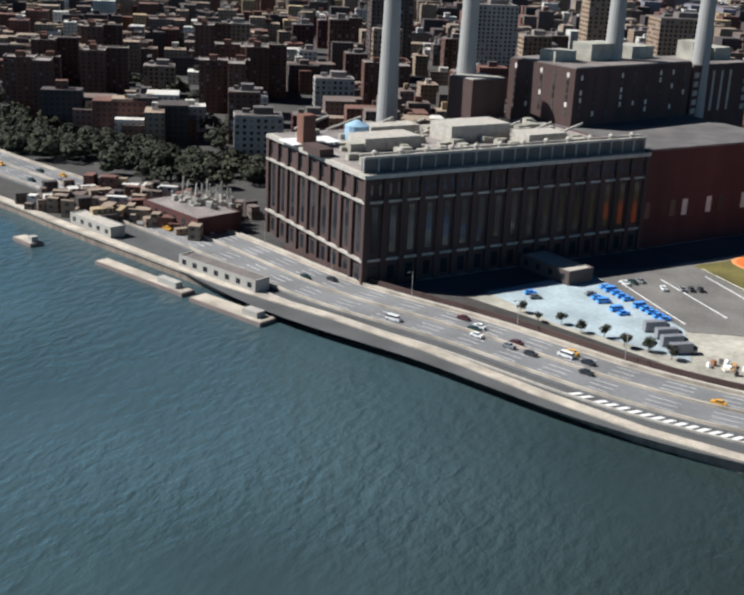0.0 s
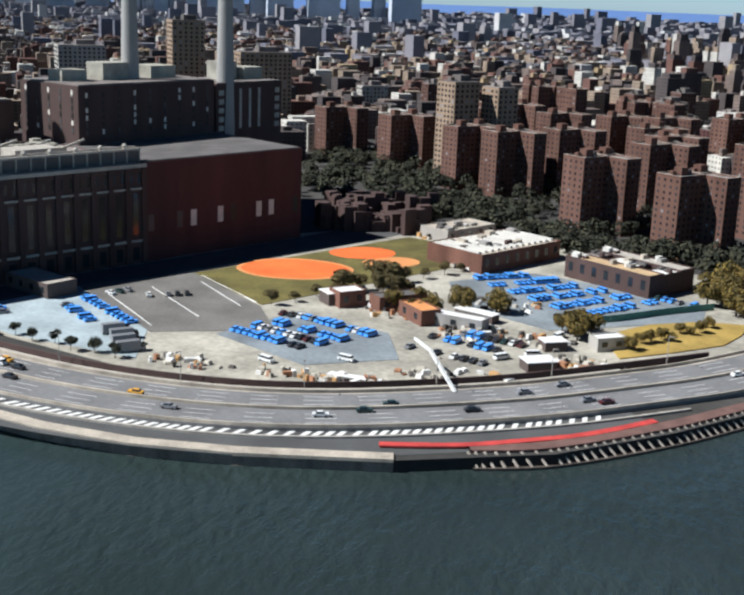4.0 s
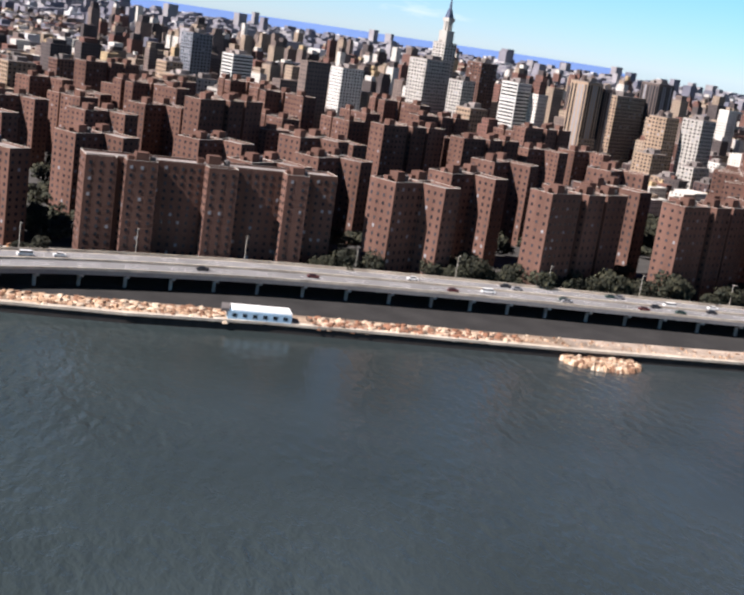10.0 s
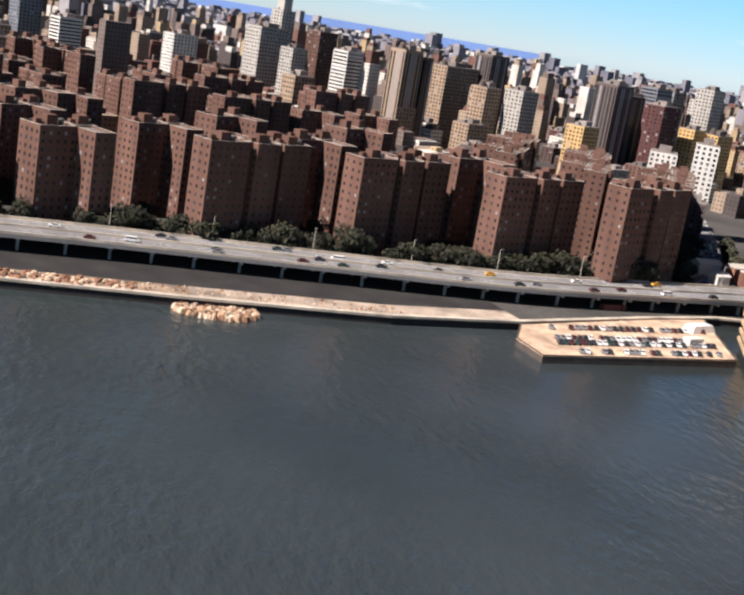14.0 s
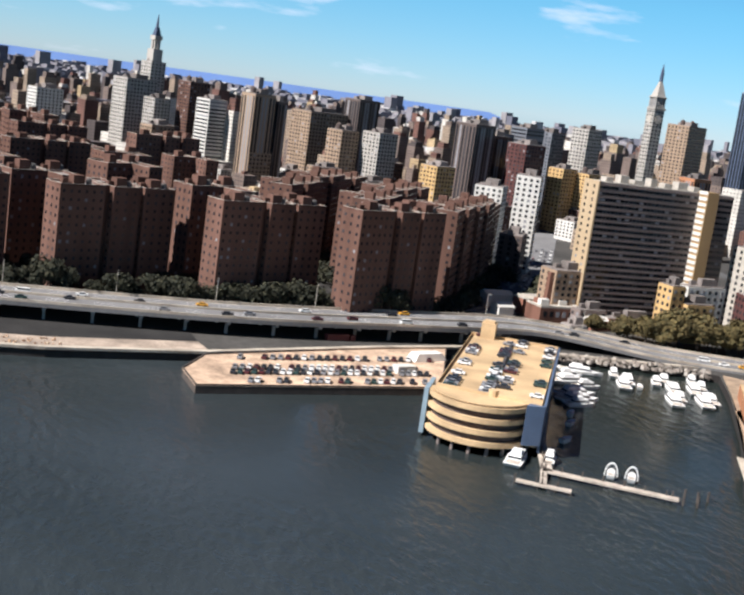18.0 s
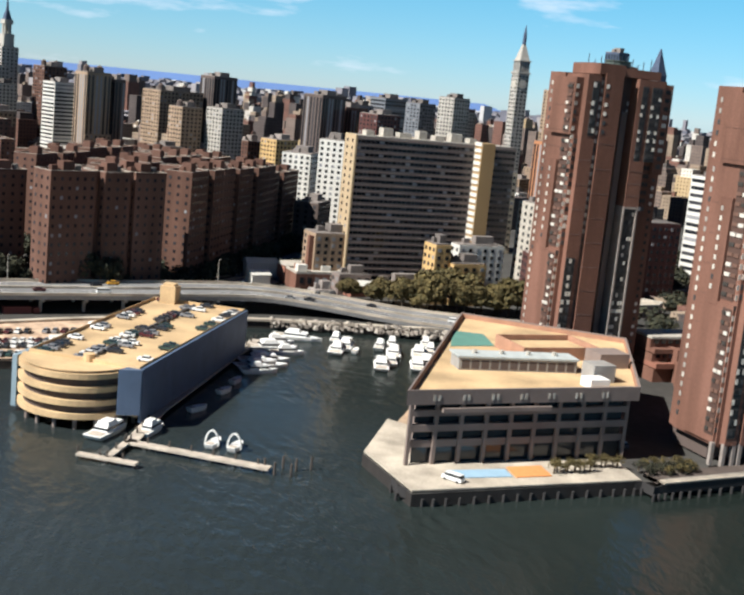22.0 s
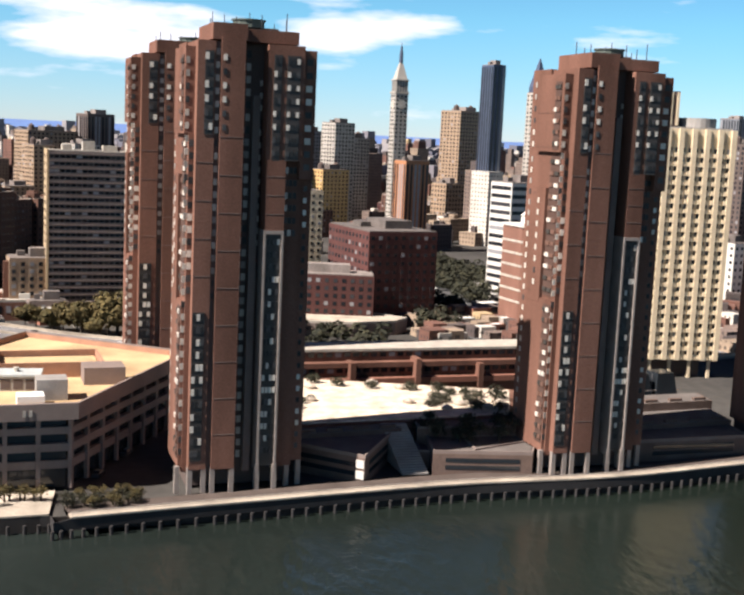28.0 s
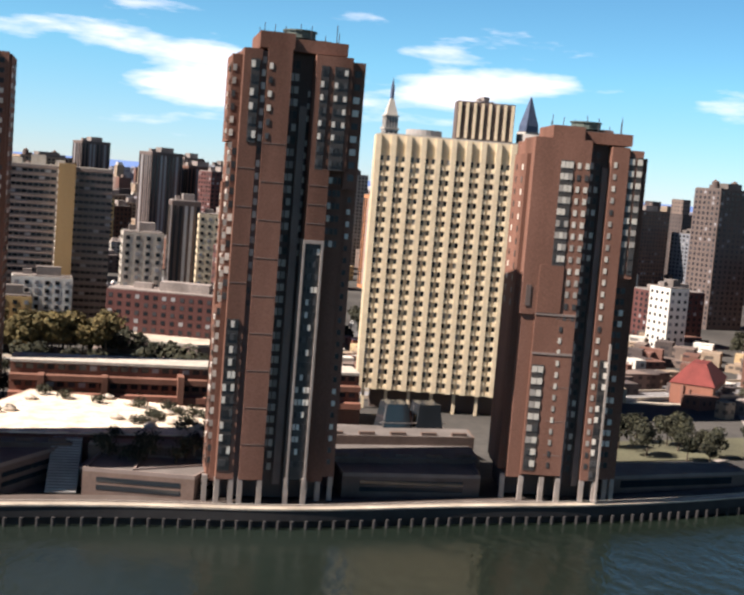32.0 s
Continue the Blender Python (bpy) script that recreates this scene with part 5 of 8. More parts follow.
def boat(length, cabin, arch=False):
    b = thing("motor_boat", "white motor boat moored at the marina", "boat", group="marina boats")
    w = length * 0.3
    outline = [(-0.5, -0.46), (0.05, -0.5), (0.3, -0.36), (0.5, 0.0), (0.3, 0.36), (0.05, 0.5), (-0.5, 0.46)]
    g = Geo()
    n = len(outline)
    for z, s in ((-0.3, 0.72), (0.5, 0.9), (1.5, 1.0)):
        g.v += [(x * length * (s if x < 0.2 else 0.86 + 0.14 * s), y * w * s, z) for x, y in outline]
    for r in range(2):
        for i in range(n):
            j = (i + 1) % n
            g.f.append((r * n + i, r * n + j, (r + 1) * n + j, (r + 1) * n + i))
            g.m.append(0)
    g.f.append(tuple(range(2 * n, 3 * n)))
    g.m.append(0)
    part("hull", g, WHITE, b)
    if cabin:
        g = Geo()
        g.box(-length * 0.02, 0, 1.5, length * 0.5, w * 0.72, 1.5, 0, 0, None, 0.86)
        cab = part("cabin", g, WHITE, b)
        g = Geo()
        g.box(-length * 0.02, 0, 1.95, length * 0.485, w * 0.735, 0.55, 0, 0, None, 0.95)
        part("cabin_window", g, GLASS_D, cab, "dark band of cabin windows")
        g = Geo()
        g.box(-length * 0.08, 0, 3.0, length * 0.26, w * 0.6, 0.9, 0, 0, None, 0.85)
        part("flybridge", g, WHITE, cab)
    g = Geo()
    g.box(-length * 0.34, 0, 1.5, length * 0.22, w * 0.7, 0.12)
    part("cockpit", g, PALE_WOOD, b, "pale timber cockpit sole")
    if arch:
        g = Geo()
        pts = [Vector((-length * 0.2, math.cos(k * 0.3927) * w * 0.8, 0.9 + math.sin(k * 0.3927) * 4.0)) for k in range(9)]
        for p in pts:
            g.v += [(p.x - 0.3, p.y, p.z), (p.x + 0.3, p.y, p.z), (p.x + 0.3, p.y * 0.86, p.z - 0.35), (p.x - 0.3, p.y * 0.86, p.z - 0.35)]
        for k in range(8):
            for c in range(4):
                g.f.append((4 * k + c, 4 * k + (c + 1) % 4, 4 * k + 4 + (c + 1) % 4, 4 * k + 4 + c))
                g.m.append(0)
        part("arch", g, WHITE, b, "white radar arch")
    return b


big, mid, small, hoop = boat(19, True), boat(13, True), boat(7.5, False), boat(8.5, False, True)
spots = ((535, 264, 60, big), (546, 265, 62, mid), (538, 279, 64, mid), (567, 252, 62, hoop), (561.5, 254.5, 62, hoop), (594, 365, 8, big), (588, 346, 10, big), (586, 338, 12, big), (584, 331, 10, mid), (597, 374, 4, mid), (606, 383, -20, big), (598, 358, 8, mid),
         (618, 367, 72, big), (623, 374, 70, big), (624.5, 365, 66, small), (621, 383, 70, mid), (629.5, 346, 76, big), (634.5, 351, 78, mid), (639, 365, 74, big), (636, 374, 70, mid), (643, 347, 76, big), (648, 352, 78, big), (649, 366, 72, big), (655, 371, 72, mid), (656, 381, 70, mid), (642, 379, 74, mid),
         (570, 306, 50, small), (560, 286, 40, small), (575, 318, 58, small))
first = set()
for x, y, ang, src in spots:
    if src.name not in first:
        first.add(src.name)
        src.matrix_basis = pose(x, y, 0, 0, 0, ang)
    else:
        copy_thing(src, pose(x, y, 0, 0, 0, ang))

# riprap at the head of the marina
q = random.Random(31)
g = Geo()
for k in range(260):
    u = q.random()
    v = q.uniform(-2.5, 3.0)
    sz = q.uniform(0.7, 2.0)
    g.box(598 + 72 * u, 399 - 11 * u * u + v, 2.2 + 0.35 * v, sz, sz * q.uniform(0.6, 1.0), sz * 0.7, q.uniform(0, 180), 0, None, q.uniform(0.55, 0.9))
solo("riprap", g, mat("grey_tan_rock", (0.27, 0.235, 0.20), 0.95, 0.35, 0.3, 2.0, 0.4, island=[((0.14, 0.12, 0.10), 0.35), ((0.40, 0.36, 0.31), 0.25)]), "grey-tan boulders along the head of the marina", "rocks", "stuff")

# ---- school on its platform ----
DARK_PAVE = mat("dark_strip_paving", (0.085, 0.066, 0.056), 0.9, 0.25, 0.2, 2.0, 0.2)
CLAY_B = mat("pink_brick", (0.36, 0.20, 0.13), 0.9, 0.15, 0.3, 3.0, 0.2)
school = thing("school_building", "four-storey brown concrete school with a cream roof on the river platform", "school")
UR = [(604, 227), (672, 238), (698, 300), (651, 329)]
UI = [(608, 232), (669, 241), (694, 297), (648, 324)]
g = Geo()
g.prism(UI, 3.9, 21.5)
part("core", g, GLASS_D, school, "dark recessed window walls")
for z0, z1, d in ((8.4, 10.3, -0.6), (12.6, 14.4, 0.0), (16.6, 18.2, 0.0)):
    g = Geo()
    g.prism(grow([(606, 230), (670.5, 240), (696, 298), (648.5, 328)], d), z0, z1)
    part("floor_band", g, CONC_BROWN, school, "brown concrete floor band")
g = Geo()
g.prism(UR, 20.4, 22.2)
part("roof_slab", g, CONC_BROWN, school)
g = Geo()
g.prism(grow(UR, -1.0), 22.2, 22.5)
part("roof", g, CREAM_ROOF, school, "sunlit cream gravel roof")
g = Geo()
ring(g, UR, 22.2, 24.2, 0.7)
part("parapet", g, CONC_BROWN, school, "brown concrete parapet")
# added inner ring, lighter in colour to stand for sun inside the parapet
g = Geo()
ring(g, grow(UR, -0.72), 22.5, 23.9, 0.25)
part("parapet_lining", g, CLAY_B, school, "pinkish lining added for the sunlit inner side of the parapet")
colm = Geo()
colm.box(0, 0, 0, 1.0, 0.9, 17.0)
colm_me = colm.mesh("column", CONC_BROWN)
for p, q, n in (((606.5, 230.5), (670.2, 240.4), 9), ((670.2, 240.4), (695.4, 298), 8), ((648.4, 327), (606.5, 230.5), 10)):
    for i in range(n):
        ob = new("column", colm_me)
        ob.parent = school
        t = i / n
        ob.matrix_basis = pose(p[0] + (q[0] - p[0]) * t, p[1] + (q[1] - p[1]) * t, 3.9, 0, 0, math.degrees(math.atan2(q[1] - p[1], q[0] - p[0])))
g = Geo()
for t in (0.1, 0.22, 0.34, 0.46, 0.58, 0.70, 0.82):
    g.windows((UR[0][0] + 68 * t, UR[0][1] + 11 * t), (UR[0][0] + 68 * (t + 0.04), UR[0][1] + 11 * (t + 0.04)), 20.8, 23.4, 1, 2, 0.7, 1.5, 0.12, 0, None, 0.2)
part("parapet_slot", g, STONE, school, "pairs of pale slots in the parapet", "stuff")
g = Geo()
g.beam((614, 228.6, 18.9), (645, 233.6, 18.9), 1.1)
part("awning_rail", g, CONC_BROWN, school)
for name, x, y, lx, ly, h, m, lab in (("roof_plant", 665, 250, 7, 6, 5.0, CONCRETE, "grey stair head"), ("roof_court", 662, 280, 24, 15, 2.4, CREAM_ROOF, "brick-walled roof court"),
                                      ("white_house", 661, 243, 6, 5, 2.6, WHITE, "small white roof house"), ("roof_plant", 676, 268, 10, 8, 4.4, CONC_BROWN, "brown plant room")):
    g = Geo()
    g.box(x, y, 22.4, lx, ly, h, 9)
    part(name, g, m, school, lab)
g = Geo()
g.box(644, 260, 22.4, 35, 7, 3.6, 1)
part("roof_plant", g, CONCRETE, school, "long grey roof plant room")
g = Geo()
g.windows(*turned([(-17, -3.5), (17, -3.5)], 644, 260, 1), 22.6, 25.8, 1, 12, 2.2, 2.4, 0.08, 0, None, 0.1)
part("plant_panel", g, DARKB, school, "dark louvre panels on the plant room", "stuff")
g = Geo()
g.prism(turned([(-18, -3.9), (18, -3.9), (18, 4.0), (-18, 4.0)], 644, 260, 1), 26.0, 26.5)
part("plant_roof", g, mat("pale_grey_sheet", (0.42, 0.45, 0.44), 0.6, 0.12, 0.3, 3.0, 0.05), school, "pale grey sheet roof")
for k, (px, py) in enumerate(((632, 260), (640, 260.2), (648, 260.4), (656, 260.6))):
    g = Geo()
    g.cyl(px, py, 26.5, 0.7, 0.7, 1.0, 10)
    part("roof_vent", g, STONE, school)
g = Geo()
ring(g, rect(662, 280, 26, 17, 9), 22.5, 26.4, 0.5)
part("court_wall", g, CLAY_B, school, "pinkish brick court wall")
g = Geo()
g.box(662, 280, 24.9, 21, 12, 0.2, 9)
part("court_floor", g, CREAM_ROOF, school)
g = Geo()
g.prism([(633, 284), (648, 287), (650, 303), (641, 306)], 22.5, 22.7)
part("games_court", g, GREEN_C, school, "faded green roof games court")
annexe_low = thing("school_annexe", "low orange brick wing beside the school walk", "school wing")
g = Geo()
g.prism([(619, 271), (622.4, 269.5), (650.2, 330), (662, 346), (657.8, 347.5)], 3.9, 9.4)
part("wall", g, ORANGE_B, annexe_low)
g = Geo()
g.prism(grow([(619, 271), (622.4, 269.5), (650.2, 330), (662, 346), (657.8, 347.5)], -0.4), 9.4, 9.6)
part("roof", g, CREAM_ROOF, annexe_low, "cream roof")
# platform: paving, planter garden, car, piles along the river front
g = Geo()
g.prism([(598.3, 241), (603.2, 212.5), (667, 221.9), (667, 238), (640, 238), (612, 270)], 3.58, 3.95)
solo("school_terrace", g, PAVE, "sunlit pale terrace round the school", "terrace", "structure")
g = Geo()
g.prism([(600.5, 243), (611.4, 262.4), (631, 298), (657.6, 351.3), (673, 385), (680, 378), (656, 333), (645, 327), (607, 234)], 3.2, 3.9)
solo("school_walk", g, TAN_PAVE, "tan paved walk between the marina and the school", "walkway", "structure")
g = Geo()
g.prism([(616, 226.5), (632, 228), (632, 222.5), (616, 221)], 3.95, 4.2)
solo("pale_court", g, PALE_BLUE, "pale grey-blue paved court by the water", "paved court")
g = Geo()
g.prism([(633, 229.5), (643, 231), (643, 223.4), (633, 222)], 3.95, 4.25)
solo("orange_bed", g, CLAY_P, "orange earth bed with a raised edge", "flower bed")
pl = Geo()
pl.cyl(0, 0, -2.5, 0.42, 0.42, 4.4, 7)
pl_me = pl.mesh("pile", SOOT)
front = smooth_line([(601, 226), (603.5, 213), (635, 217.3), (667, 221.6)], 3.4)
front += smooth_line([(668, 217), (702, 225), (759, 237), (804, 242), (844, 252), (883, 261), (921, 275), (980, 301)], 3.1)
piles = thing("pile_row", "row of dark timber piles under the platform edge", "piles")
for x, y in front:
    ob = new("pile", pl_me)
    ob.parent = piles
    ob.matrix_basis = pose(x + 0.2, y - 0.38, 0)
g = Geo()
strip(g, front[24:], 0.3, 2.9, lambda i: 4.4, 0, 0.35)
solo("esplanade", g, PAVE, "sunlit pale riverside esplanade", "esplanade", "structure")
g = Geo()
strip(g, front, 0.4, 0.7, lambda i: 4.04 if i >= 24 else 3.55, 0, 2.4)
solo("esplanade_fascia", g, SOOT, "dark timber fascia under the esplanade edge", "fascia", "structure")
# inner strip, much darker than the esplanade edge
g = Geo()
strip(g, front[24:], 2.9, 8.5, lambda i: 4.3, 0, 1.1)
solo("brick_walk", g, DARK_PAVE, "dark paved strip behind the esplanade", "walkway", "structure")
g = Geo()
strip(g, [p for p in front[24:]], 0.4, 0.55, lambda i: 5.5, 0, 0.12)
strip(g, [p for p in front[24:]], 0.4, 0.55, lambda i: 5.0, 0, 0.08)
solo("esplanade_rail", g, STONE, "thin pale river railing", "railing", "structure")


# ---- brown brick towers on the river ----
FL = 2.78


def tower_kit(x, y, top, ang, label):
    t = thing("residential_tower", label, "residential tower", x, y, 3.9, ang, "brown brick river towers")

    def slab(name, x0, x1, y0, y1, z0, z1, m=None, lab=""):
        g = Geo()
        g.prism([(x0, y0), (x1, y0), (x1, y1), (x0, y1)], z0, z1)
        return part(name, g, m or BRICK_W, t, lab)

    def panes(x0, x1, yy, z0, z1, cols=1, w=None, h=1.45, backing=False, m=None):
        """A column of windows on the front at yy, on a dark glazed strip where asked."""
        if backing:
            slab("glazing_strip", x0, x1, yy - 0.12, yy + 0.5, z0, z1, DARK_BAY, "dark glazed strip")
            yy -= 0.12
        g = Geo()
        n = max(1, int(round((z1 - z0) / FL)))
        g.windows((x0, yy), (x1, yy), z0, z1, n, cols, w or (x1 - x0) / cols * 0.8, h, 0.12)
        part("window", g, m or GLASS_L, t, "stack of small windows", "stuff")

    def legs(spots):
        for px, py in spots:
            g = Geo()
            g.box(px, py, 0, 1.1, 1.1, 6.4)
            part("column", g, STONE_D, t, "concrete column")

    def lines(x0, x1, yy, zs):
        g = Geo()
        for z in zs:
            g.prism([(x0, yy - 0.06), (x1, yy - 0.06), (x1, yy + 0.3), (x0, yy + 0.3)], z, z + 0.1)
        part("string_course", g, CONC_BROWN, t, "thin pale string courses", "stuff")

    def crown(z):
        for k, (x0, x1, y0, y1, h) in enumerate(((-9.2, -1.6, -11.4, 6, 3.0), (-1.6, 10.5, -9.2, 7, 2.2), (-6, 8, 0, 9, 3.4))):
            cw = slab("crown_wall", x0, x1, y0, y1, z - 0.5, z + h)
            g = Geo()
            g.prism([(x0 + 0.5, y0 + 0.5), (x1 - 0.5, y0 + 0.5), (x1 - 0.5, y1 - 0.5), (x0 + 0.5, y1 - 0.5)], z + h, z + h + 0.1)
            part("crown_roof", g, DARKROOF, cw)
        g = Geo()
        g.cyl(0.5, -2, z + 3.0, 3.6, 3.6, 1.5, 16)
        g.cyl(0.5, -2, z + 4.5, 3.9, 3.9, 0.3, 16)
        part("cooling_tower", g, mat("grey_green_metal", (0.08, 0.10, 0.085), 0.7, 0.2, 0.3, 3.0, 0.05), t, "grey-green cooling tower")
        g = Geo()
        for k in range(11):
            px, py = -9 + 1.9 * k, -7 + (k * 5 % 3) * 4
            g.beam((px, py, z), (px, py, z + 4.2 + (k * 7 % 4) * 0.7), 0.16)
        part("aerial", g, STEEL, t, "thin roof aerials", "stuff")

    return t, slab, panes, legs, lines, crown


GLASS_P = mat("pale_blind_windows", (0.50, 0.47, 0.41), 0.5, 0.1, 0.3, 3.0, 0.0, island=[((0.05, 0.05, 0.05), 0.25), ((0.30, 0.28, 0.25), 0.25)], spec=0.25)
DARK_BAY = mat("dark_bay_panel", (0.045, 0.04, 0.037), 0.5, 0.15, 0.3, 3.0, 0.05)
BRICK_DK = mat("deep_brown_brick", (0.075, 0.042, 0.032), 0.9, 0.15, 0.12, 3.0, 0.3, streak=True)
BALC = mat("balcony_panel", (0.13, 0.07, 0.05), 0.8, 0.15, 0.3, 3.0, 0.1, island=[((0.04, 0.035, 0.03), 0.4), ((0.55, 0.51, 0.45), 0.2)])
STONE_D = mat("grey_brown_trim", (0.27, 0.235, 0.21), 0.85, 0.15, 0.4, 4.0, 0.15)


def river_tower(x, y, top, ang, label):
    t, slab, panes, legs, lines, crown = tower_kit(x, y, top, ang, label)
    H = top - 3.9
    # core, slot and recess take dark masonry that stands for their shade
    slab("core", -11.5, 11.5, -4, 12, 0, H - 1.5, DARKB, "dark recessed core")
    slab("back_wall", -12.5, 12.5, 3, 13, 5, H - 0.6)
    slab("corner_wall", -14.6, -11.0, -9.0, 5, H - 21, H - 2.2)
    slab("corner_wall", -13.6, -11.0, -9.4, 10, 5, H - 21, None)
    slab("corner_wall", -14.4, -12.4, -9.0, 4, 6, 44)
    slab("front_wall", -12.4, -8.5, -11.6, 2, 6, H - 0.9)
    slab("front_wall", -7.3, -2.0, -11.8, 2, 6, H)
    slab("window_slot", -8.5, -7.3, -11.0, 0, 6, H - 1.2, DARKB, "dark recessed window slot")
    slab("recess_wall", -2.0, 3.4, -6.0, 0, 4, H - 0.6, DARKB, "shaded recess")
    slab("recess_pier", 0.9, 2.6, -7.4, -5.0, 4, H - 12, CONC_BROWN, "grey-brown concrete pier")
    slab("front_wall", 3.4, 11.6, -10.8, 2, 76, H - 0.8)
    slab("front_wall", 3.6, 8.0, -10.9, 1, 60, 76.2)
    slab("side_wall", 8.0, 12.2, -8.2, 4, 5, 76)
    slab("side_wall", 11.6, 15.0, -7.4, 11, 6, H - 2.0)
    slab("side_wall", 11.4, 14.6, -9.8, -7.3, 72, H - 1.6)
    for z0, z1 in ((6, 60.4),):
        slab("bay_glass", 3.9, 7.5, -10.6, -5, z0, z1, DARK_BAY, "dark glazed bay")
        slab("bay_frame", 3.4, 3.9, -11.1, -5, 4.5, z1, STONE_D, "pale concrete bay frame")
        slab("bay_frame", 7.5, 8.0, -11.1, -5, 4.5, z1, STONE_D, "pale concrete bay frame")
        slab("bay_frame", 3.9, 7.5, -11.1, -5, z1 - 0.8, z1 - 0.01, STONE_D, "pale concrete bay head")
    panes(-10.8, -8.9, -11.6, H - 21, H - 3, 2, 0.8, 1.5, True)
    panes(-8.4, -7.4, -11.0, 44, H - 2, 1, 0.85, 1.4, False, GLASS_P)
    panes(-14.5, -13.5, -9.0, 8, H - 4, 1, 0.8, 1.4, False, GLASS_P)
    panes(-7.0, -5.9, -11.8, H - 21, H - 3, 1, 0.8, 1.3)
    panes(-12.3, -9.6, -11.6, 8, 42, 3, 0.75, 1.5, True)
    panes(-13.6, -12.4, -9.4, 45, H - 22, 1, 1.0, 1.5)
    for z0, z1, xx, ya, yb, cols in ((45, H - 22, -13.6, -7.6, -2.4, 2), (8, 43, -14.4, -8.6, -5.0, 2), (H - 20.4, H - 4, -14.6, -7.8, -4.6, 2)):
        slab("balcony_strip", xx - 0.14, xx + 0.3, ya, yb, z0, z1, BRICK_DK, "dark strip of balconies")
        g = Geo()
        g.windows((xx - 0.14, yb), (xx - 0.14, ya), z0, z1, max(1, int(round((z1 - z0) / FL))), cols, (yb - ya) / cols * 0.8, 1.0, 0.3)
        part("balcony_front", g, BALC, t, "brown balcony fronts with pale panels", "stuff")
    slab("side_pier", -14.5, -13.4, -2.2, 2.6, 43, H - 30, None)
    # narrow rows of windows at the far edge and beside the pier
    g = Geo()
    for xx, ya, yb, z0, z1 in ((-13.6, 7.6, 9.4, 8, H - 22), (-12.5, 9.8, 11.8, H - 21, H - 3), (-14.5, 0.6, 2.2, 46, H - 32)):
        g.windows((xx, yb), (xx, ya), z0, z1, int(round((z1 - z0) / FL)), 1, 0.9, 1.35, 0.12)
    part("side_window", g, GLASS_P, t, "narrow stack of side windows", "stuff")
    lines_x = [(-13.6, -2.2, 7.0, 20, H - 24), (-14.6, -4.2, 4.8, H - 20, H - 4)]
    g = Geo()
    for xx, ya, yb, z0, z1 in lines_x:
        n = int((z1 - z0) / 8.34)
        for k in range(n + 1):
            z = z0 + k * 8.34
            g.prism([(xx - 0.05, ya), (xx + 0.3, ya), (xx + 0.3, yb), (xx - 0.05, yb)], z, z + 0.1)
    part("string_course", g, BRICK_DK, t, "thin dark joints across the brick", "stuff")
    panes(-1.7, 0.6, -6.0, 6, H - 2, 2, 0.95, 1.6, False, GLASS_P)
    panes(2.7, 3.3, -6.0, 50, H - 8, 1, 0.55, 1.3, False, GLASS_P)
    panes(4.6, 6.4, -10.8, 76, H - 3, 2, 0.65, 1.25, True)
    panes(7.6, 10.7, -10.8, 76, H - 3, 3, 0.7, 1.2, True)
    panes(4.0, 7.4, -10.6, 8, 59, 4, 0.65, 1.3)
    panes(8.4, 11.4, -8.2, 58, 75, 3, 0.8, 1.4)
    panes(12.0, 14.0, -9.8, 73, H - 3, 1, 1.4, 1.4)
    panes(13.0, 14.2, -7.4, 8, 71, 1, 0.8, 1.2)
    g = Geo()
    n = int((H - 10) / FL)
    g.windows((15.0, -7.4), (15.0, 11), 8, H - 4, n, 3, 1.3, 1.4, 0.12)
    part("side_window", g, GLASS_L, t, "scattered side windows", "stuff")
    lines(-7.3, -2.0, -11.8, [14 + 8.34 * k for k in range(9)])
    lines(-12.4, -8.5, -11.6, [50 + 8.34 * k for k in range(4)])
    lines(3.6, 8.0, -10.9, [64, 68.2, 72.4])
    legs([(-12, -11), (-8.9, -11), (-6.9, -11.2), (-2.5, -11.2), (8.4, -7.6), (11.4, -7.6), (14.4, -6.8), (-14.6, -9.2), (3.6, -10.4), (7.7, -10.4)])
    crown(H)
    return t


